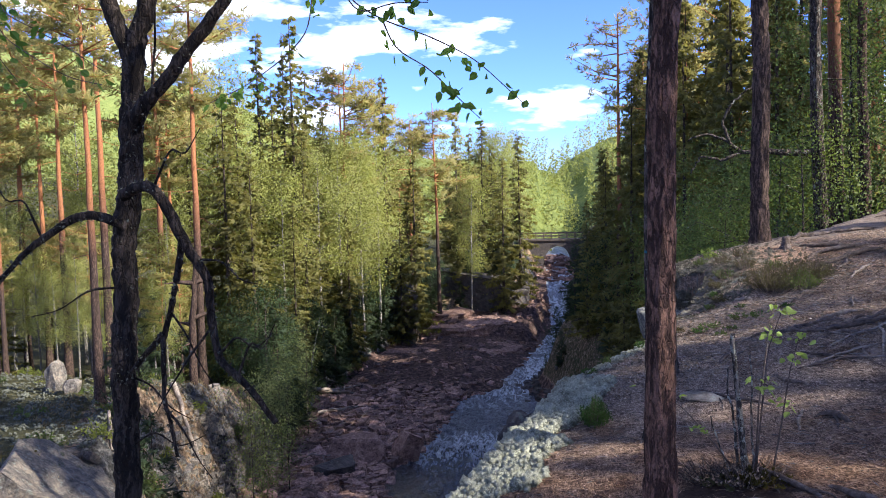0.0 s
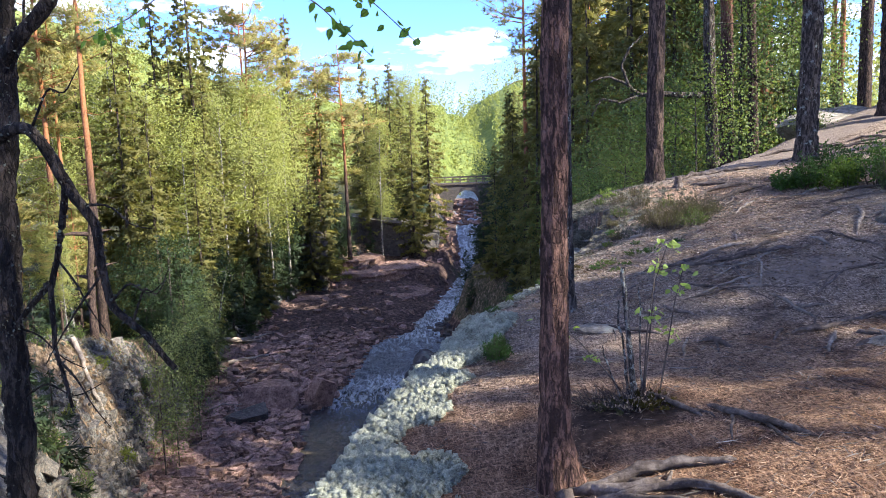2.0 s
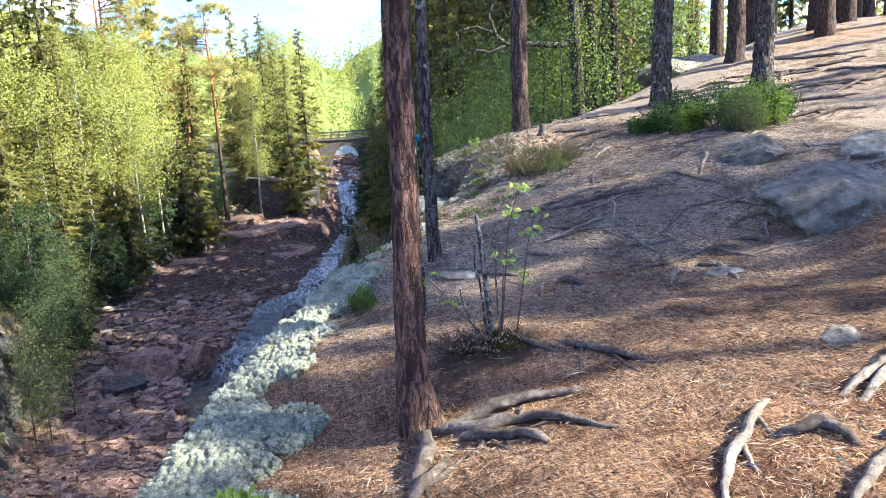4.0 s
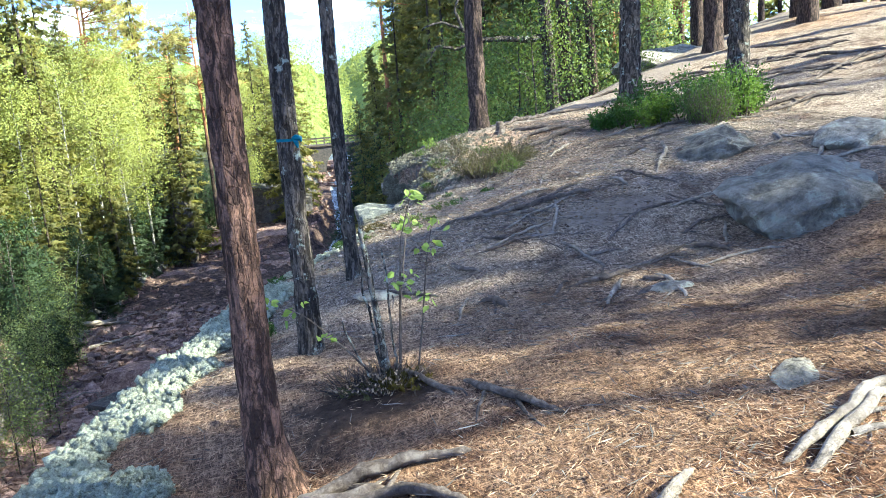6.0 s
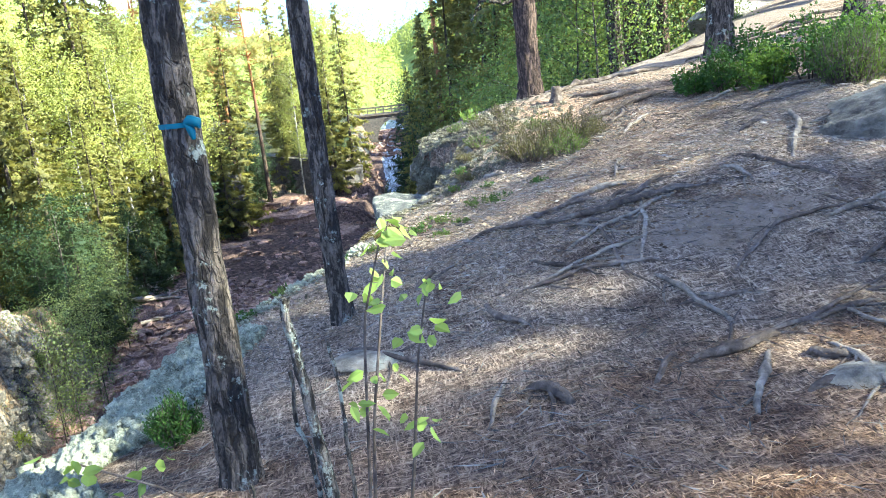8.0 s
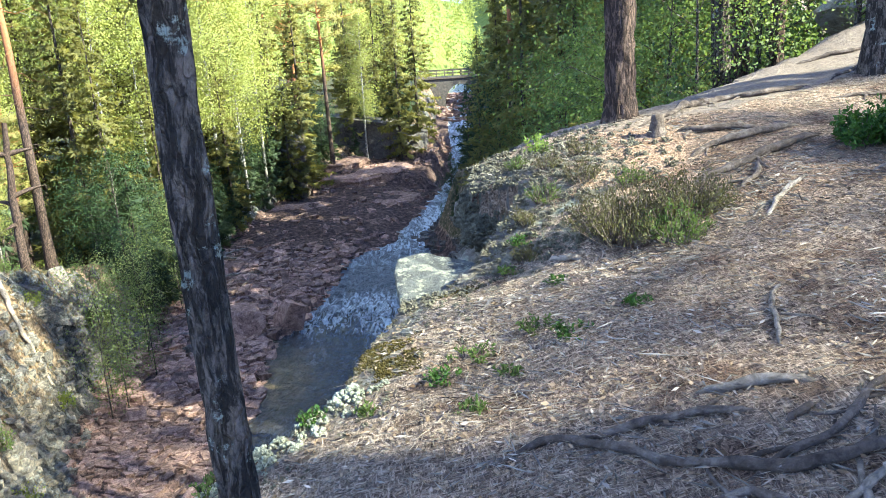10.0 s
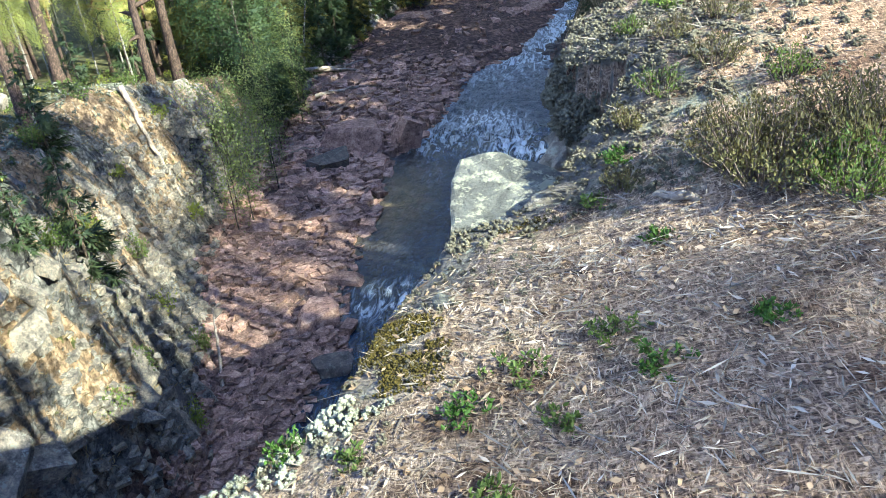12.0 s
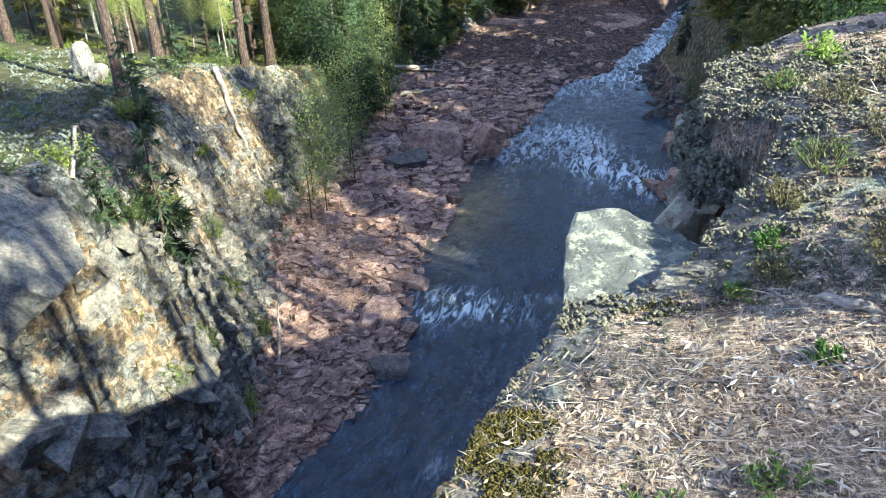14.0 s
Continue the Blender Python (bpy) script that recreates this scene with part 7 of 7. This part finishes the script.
dead_pole("dead_birch", "thin bare white stem above the stony bank", [(-14.7, 54.0, h_(-14.7, 54.0) - 0.2), (-14.2, 54.0, -9.5), (-13.6, 54.0, -6.8)], 0.10, 0.03, M_BARK_BIRCH, 5)
for k_, (a_, b_) in enumerate((((-14.6, 53.6), (-12.6, 58.2)), ((-14.4, 55.2), (-12.0, 57.2)), ((-13.2, 51.0), (-10.8, 53.0)))):
    dead_pole("fallen_log", "grey fallen log on the stony bank", [(*a_, h_(*a_) + 0.4), (*b_, h_(*b_) + 0.35)], 0.15, 0.08, M_DEADWOOD, 4, group="fallen logs")
for k_ in range(10):
    x_, y_ = rng.uniform(-13, -10.2), rng.uniform(40, 56)
    a_ = rng.uniform(0, 6.28)
    dead_pole("dry_branch", "dry grey branch tangled on the stony bank", [(x_, y_, h_(x_, y_) + 0.1), (x_ + np.cos(a_) * 1.2, y_ + np.sin(a_) * 1.2, h_(x_, y_) + 0.5), (x_ + np.cos(a_) * 2.2, y_ + np.sin(a_) * 2.2, h_(x_, y_) + 0.45)], 0.035, 0.012, M_DEADWOOD, 5, group="dry branches")

# far-bank trees close to the edge
proto("spruce_small", "young_spruce", "young spruce rooted in the far cliff", "spruce", "young spruces", spruce_parts(21, 5, 0.22, 1.2, 0.4), M_BARK_SPRUCE, M_SHADED_SPRUCE, 5)
proto("thicket", "willow_thicket", "tall thin-stemmed willow with pale young leaves", "willow", "bank willows", leafy_parts(22, 6, 2000, 0.19, 0.085, 0.12, 0.035, 0.2), M_BARK_GREY, M_WILLOW, 6)
for x_, y_, hh_ in ((-15.7, 28.2, 17.5), (-29.0, 40.5, 17), (-34.0, 46.0, 18), (-37.7, 52.3, 18)):
    grow("pine_b", x_, y_, hh_)
for x_, y_, hh_ in ((-10.8, 22.6, 4.2), (-14.3, 27.0, 3.6), (-16.6, 33.0, 3.0), (-9.6, 19.2, 2.2), (-12.0, 25.0, 1.8)):
    grow("spruce_small", x_, y_, hh_)
for x_, y_, hh_ in ((-11.5, 33.3, 6.8), (-11.2, 34.3, 6.0), (-12.1, 34.9, 6.4), (-11.2, 37.8, 5.2), (-12.2, 39.8, 6.0), (-12.6, 42.5, 6.5), (-13.0, 37.0, 5.5), (-12.6, 46.5, 6.0), (-13.4, 49.5, 7.0)):
    grow("thicket", x_, y_, hh_)
for k_ in range(22):
    y_ = rng.uniform(17, 40)
    f_, w_ = float(np.interp(y_, FOOT_Y, FOOT_X)), float(np.interp(y_, FOOT_Y, RIM_W))
    shrub("cliff_fern", "yellow-green leafy tuft on the cliff ledge", "plant", f_ - w_ * rng.uniform(0.05, 1.0), y_, rng.uniform(0.5, 1.2), rng.uniform(0.4, 0.8), 18, 420, 0.09, (M_SHRUB, M_FERN)[k_ % 2], 300 + k_, None, "cliff ferns")
for k_ in range(150):
    y_ = rng.uniform(16, 52)
    f_, w_ = float(np.interp(y_, FOOT_Y, FOOT_X)), float(np.interp(y_, FOOT_Y, RIM_W))
    x_ = f_ - w_ - 0.5 - 26 * rng.random() ** 1.2
    shrub("heath_tuft", "low tuft of heath on the far lichen ground", "plant", x_, y_, rng.uniform(0.25, 0.6), rng.uniform(0.4, 0.9), 12, 200, 0.09, (M_FERN, M_SHRUB, M_HEATHER)[k_ % 3], 400 + k_, None, "heath tufts")
yy = rng.uniform(14, 36, 1500)
xx = np.interp(yy, FOOT_Y, FOOT_X) - np.interp(yy, FOOT_Y, RIM_W) * rng.uniform(0.7, 1.0, 1500) - 9 * rng.random(1500) ** 1.5
spots = [(a, b, rng.uniform(0.4, 1.5)) for a, b in zip(xx, yy)]
cushions("heath_lichen", "pale lichen cushions on the far heath", spots, M_FARLICHEN, rng, 0.085, 7)

# far forest on the hill
rng = np.random.default_rng(91)
count = 800
fx, fy = rng.uniform(-110, 130, count), rng.uniform(150, 330, count)
fx = np.r_[fx, rng.uniform(-150, -50, 210), rng.uniform(24, 90, 120)]
fy = np.r_[fy, rng.uniform(50, 180, 210), rng.uniform(62, 170, 120)]
keep = (fy > 156) | (fx < -2) | (fx > 18)
fx, fy = fx[keep], fy[keep]
fz = land(fx, fy)
k = 100
hh = rng.uniform(8, 15, len(fx))
u = rng.random((len(fx), k))
a = rng.uniform(0, 2 * np.pi, (len(fx), k))
rr_ = (0.15 * hh)[:, None] * np.sin(np.pi * np.clip(u * 0.85 + 0.12, 0, 1)) * np.sqrt(rng.random((len(fx), k)))
base = np.stack([fx[:, None] + rr_ * np.cos(a), fy[:, None] + rr_ * np.sin(a), fz[:, None] + hh[:, None] * (0.05 + 0.95 * u**1.25)], -1).reshape(-1, 3)
me = mesh_data("distant_forest", *cards(base, rng.normal(size=base.shape), rng.uniform(0.45, 0.85, len(base)), rng.uniform(0.35, 0.6, len(base)), rng), M_BIRCH, False)
tagged(new("distant_forest", me), "bright green birch forest on the distant hill", "forest", kind="stuff")

# the bridge
bx0, bx1, by, bz = 1.0, 17.0, 134.3, -5.5
bridge = thing("bridge", "stone arch footbridge with timber railing over the river", "bridge", "", (0, by, 0))
cx, half, top_z = 7.9, 2.5, -6.7
us = np.r_[np.linspace(bx0, cx - half, 6)[:-1], cx + half * np.sin(np.linspace(-np.pi / 2, np.pi / 2, 21)), np.linspace(cx + half, bx1, 8)[1:]]
und = np.where(np.abs(us - cx) < half, -10.2 + (top_z + 10.2) * np.sqrt(np.clip(1 - ((us - cx) / half) ** 2, 0, 1)), -13.0)
n = len(us)
v = np.concatenate([np.c_[us, np.full(n, s), q] for s in (0.0, 3.6) for q in (und, np.full(n, bz - 0.25))])
q = [(i, i + 1, n + i + 1, n + i) for i in range(n - 1)] + [(2 * n + i + 1, 2 * n + i, 3 * n + i, 3 * n + i + 1) for i in range(n - 1)]
q += [(i, 2 * n + i, 2 * n + i + 1, i + 1) for i in range(n - 1)] + [(n + i + 1, 3 * n + i + 1, 3 * n + i, n + i) for i in range(n - 1)]
part("arch_wall", mesh_data("arch_wall", v, np.array(q), M_DARKSTONE, False), bridge, "dark stone arch")


def beam(name, a, b, w, h, mat, parent):
    a, b = np.array(a, float), np.array(b, float)
    d = (b - a) / np.linalg.norm(b - a)
    s = np.cross(d, (0, 0, 1.0) if abs(d[2]) < 0.9 else (0, 1.0, 0))
    s /= np.linalg.norm(s)
    t = np.cross(s, d)
    v = [p + i * s * w / 2 + j * t * h / 2 for p in (a, b) for i, j in ((-1, -1), (1, -1), (1, 1), (-1, 1))]
    f = [(0, 1, 2, 3), (7, 6, 5, 4), (0, 4, 5, 1), (1, 5, 6, 2), (2, 6, 7, 3), (3, 7, 4, 0)]
    return part(name, mesh_data(name, np.array(v), np.array(f), mat, False), parent)


beam("deck", (bx0, 1.8, bz - 0.12), (bx1, 1.8, bz - 0.12), 4.0, 0.26, M_TIMBER, bridge)
for side in (0.05, 3.55):
    for i in range(12):
        x_ = bx0 + 0.4 + i * 1.38
        beam("post", (x_, side, bz), (x_, side, bz + 1.15), 0.14, 0.14, M_TIMBER, bridge)
    beam("rail", (bx0, side, bz + 1.05), (bx1, side, bz + 1.05), 0.12, 0.14, M_TIMBER, bridge)
    beam("rail", (bx0, side, bz + 0.55), (bx1, side, bz + 0.55), 0.10, 0.12, M_TIMBER, bridge)
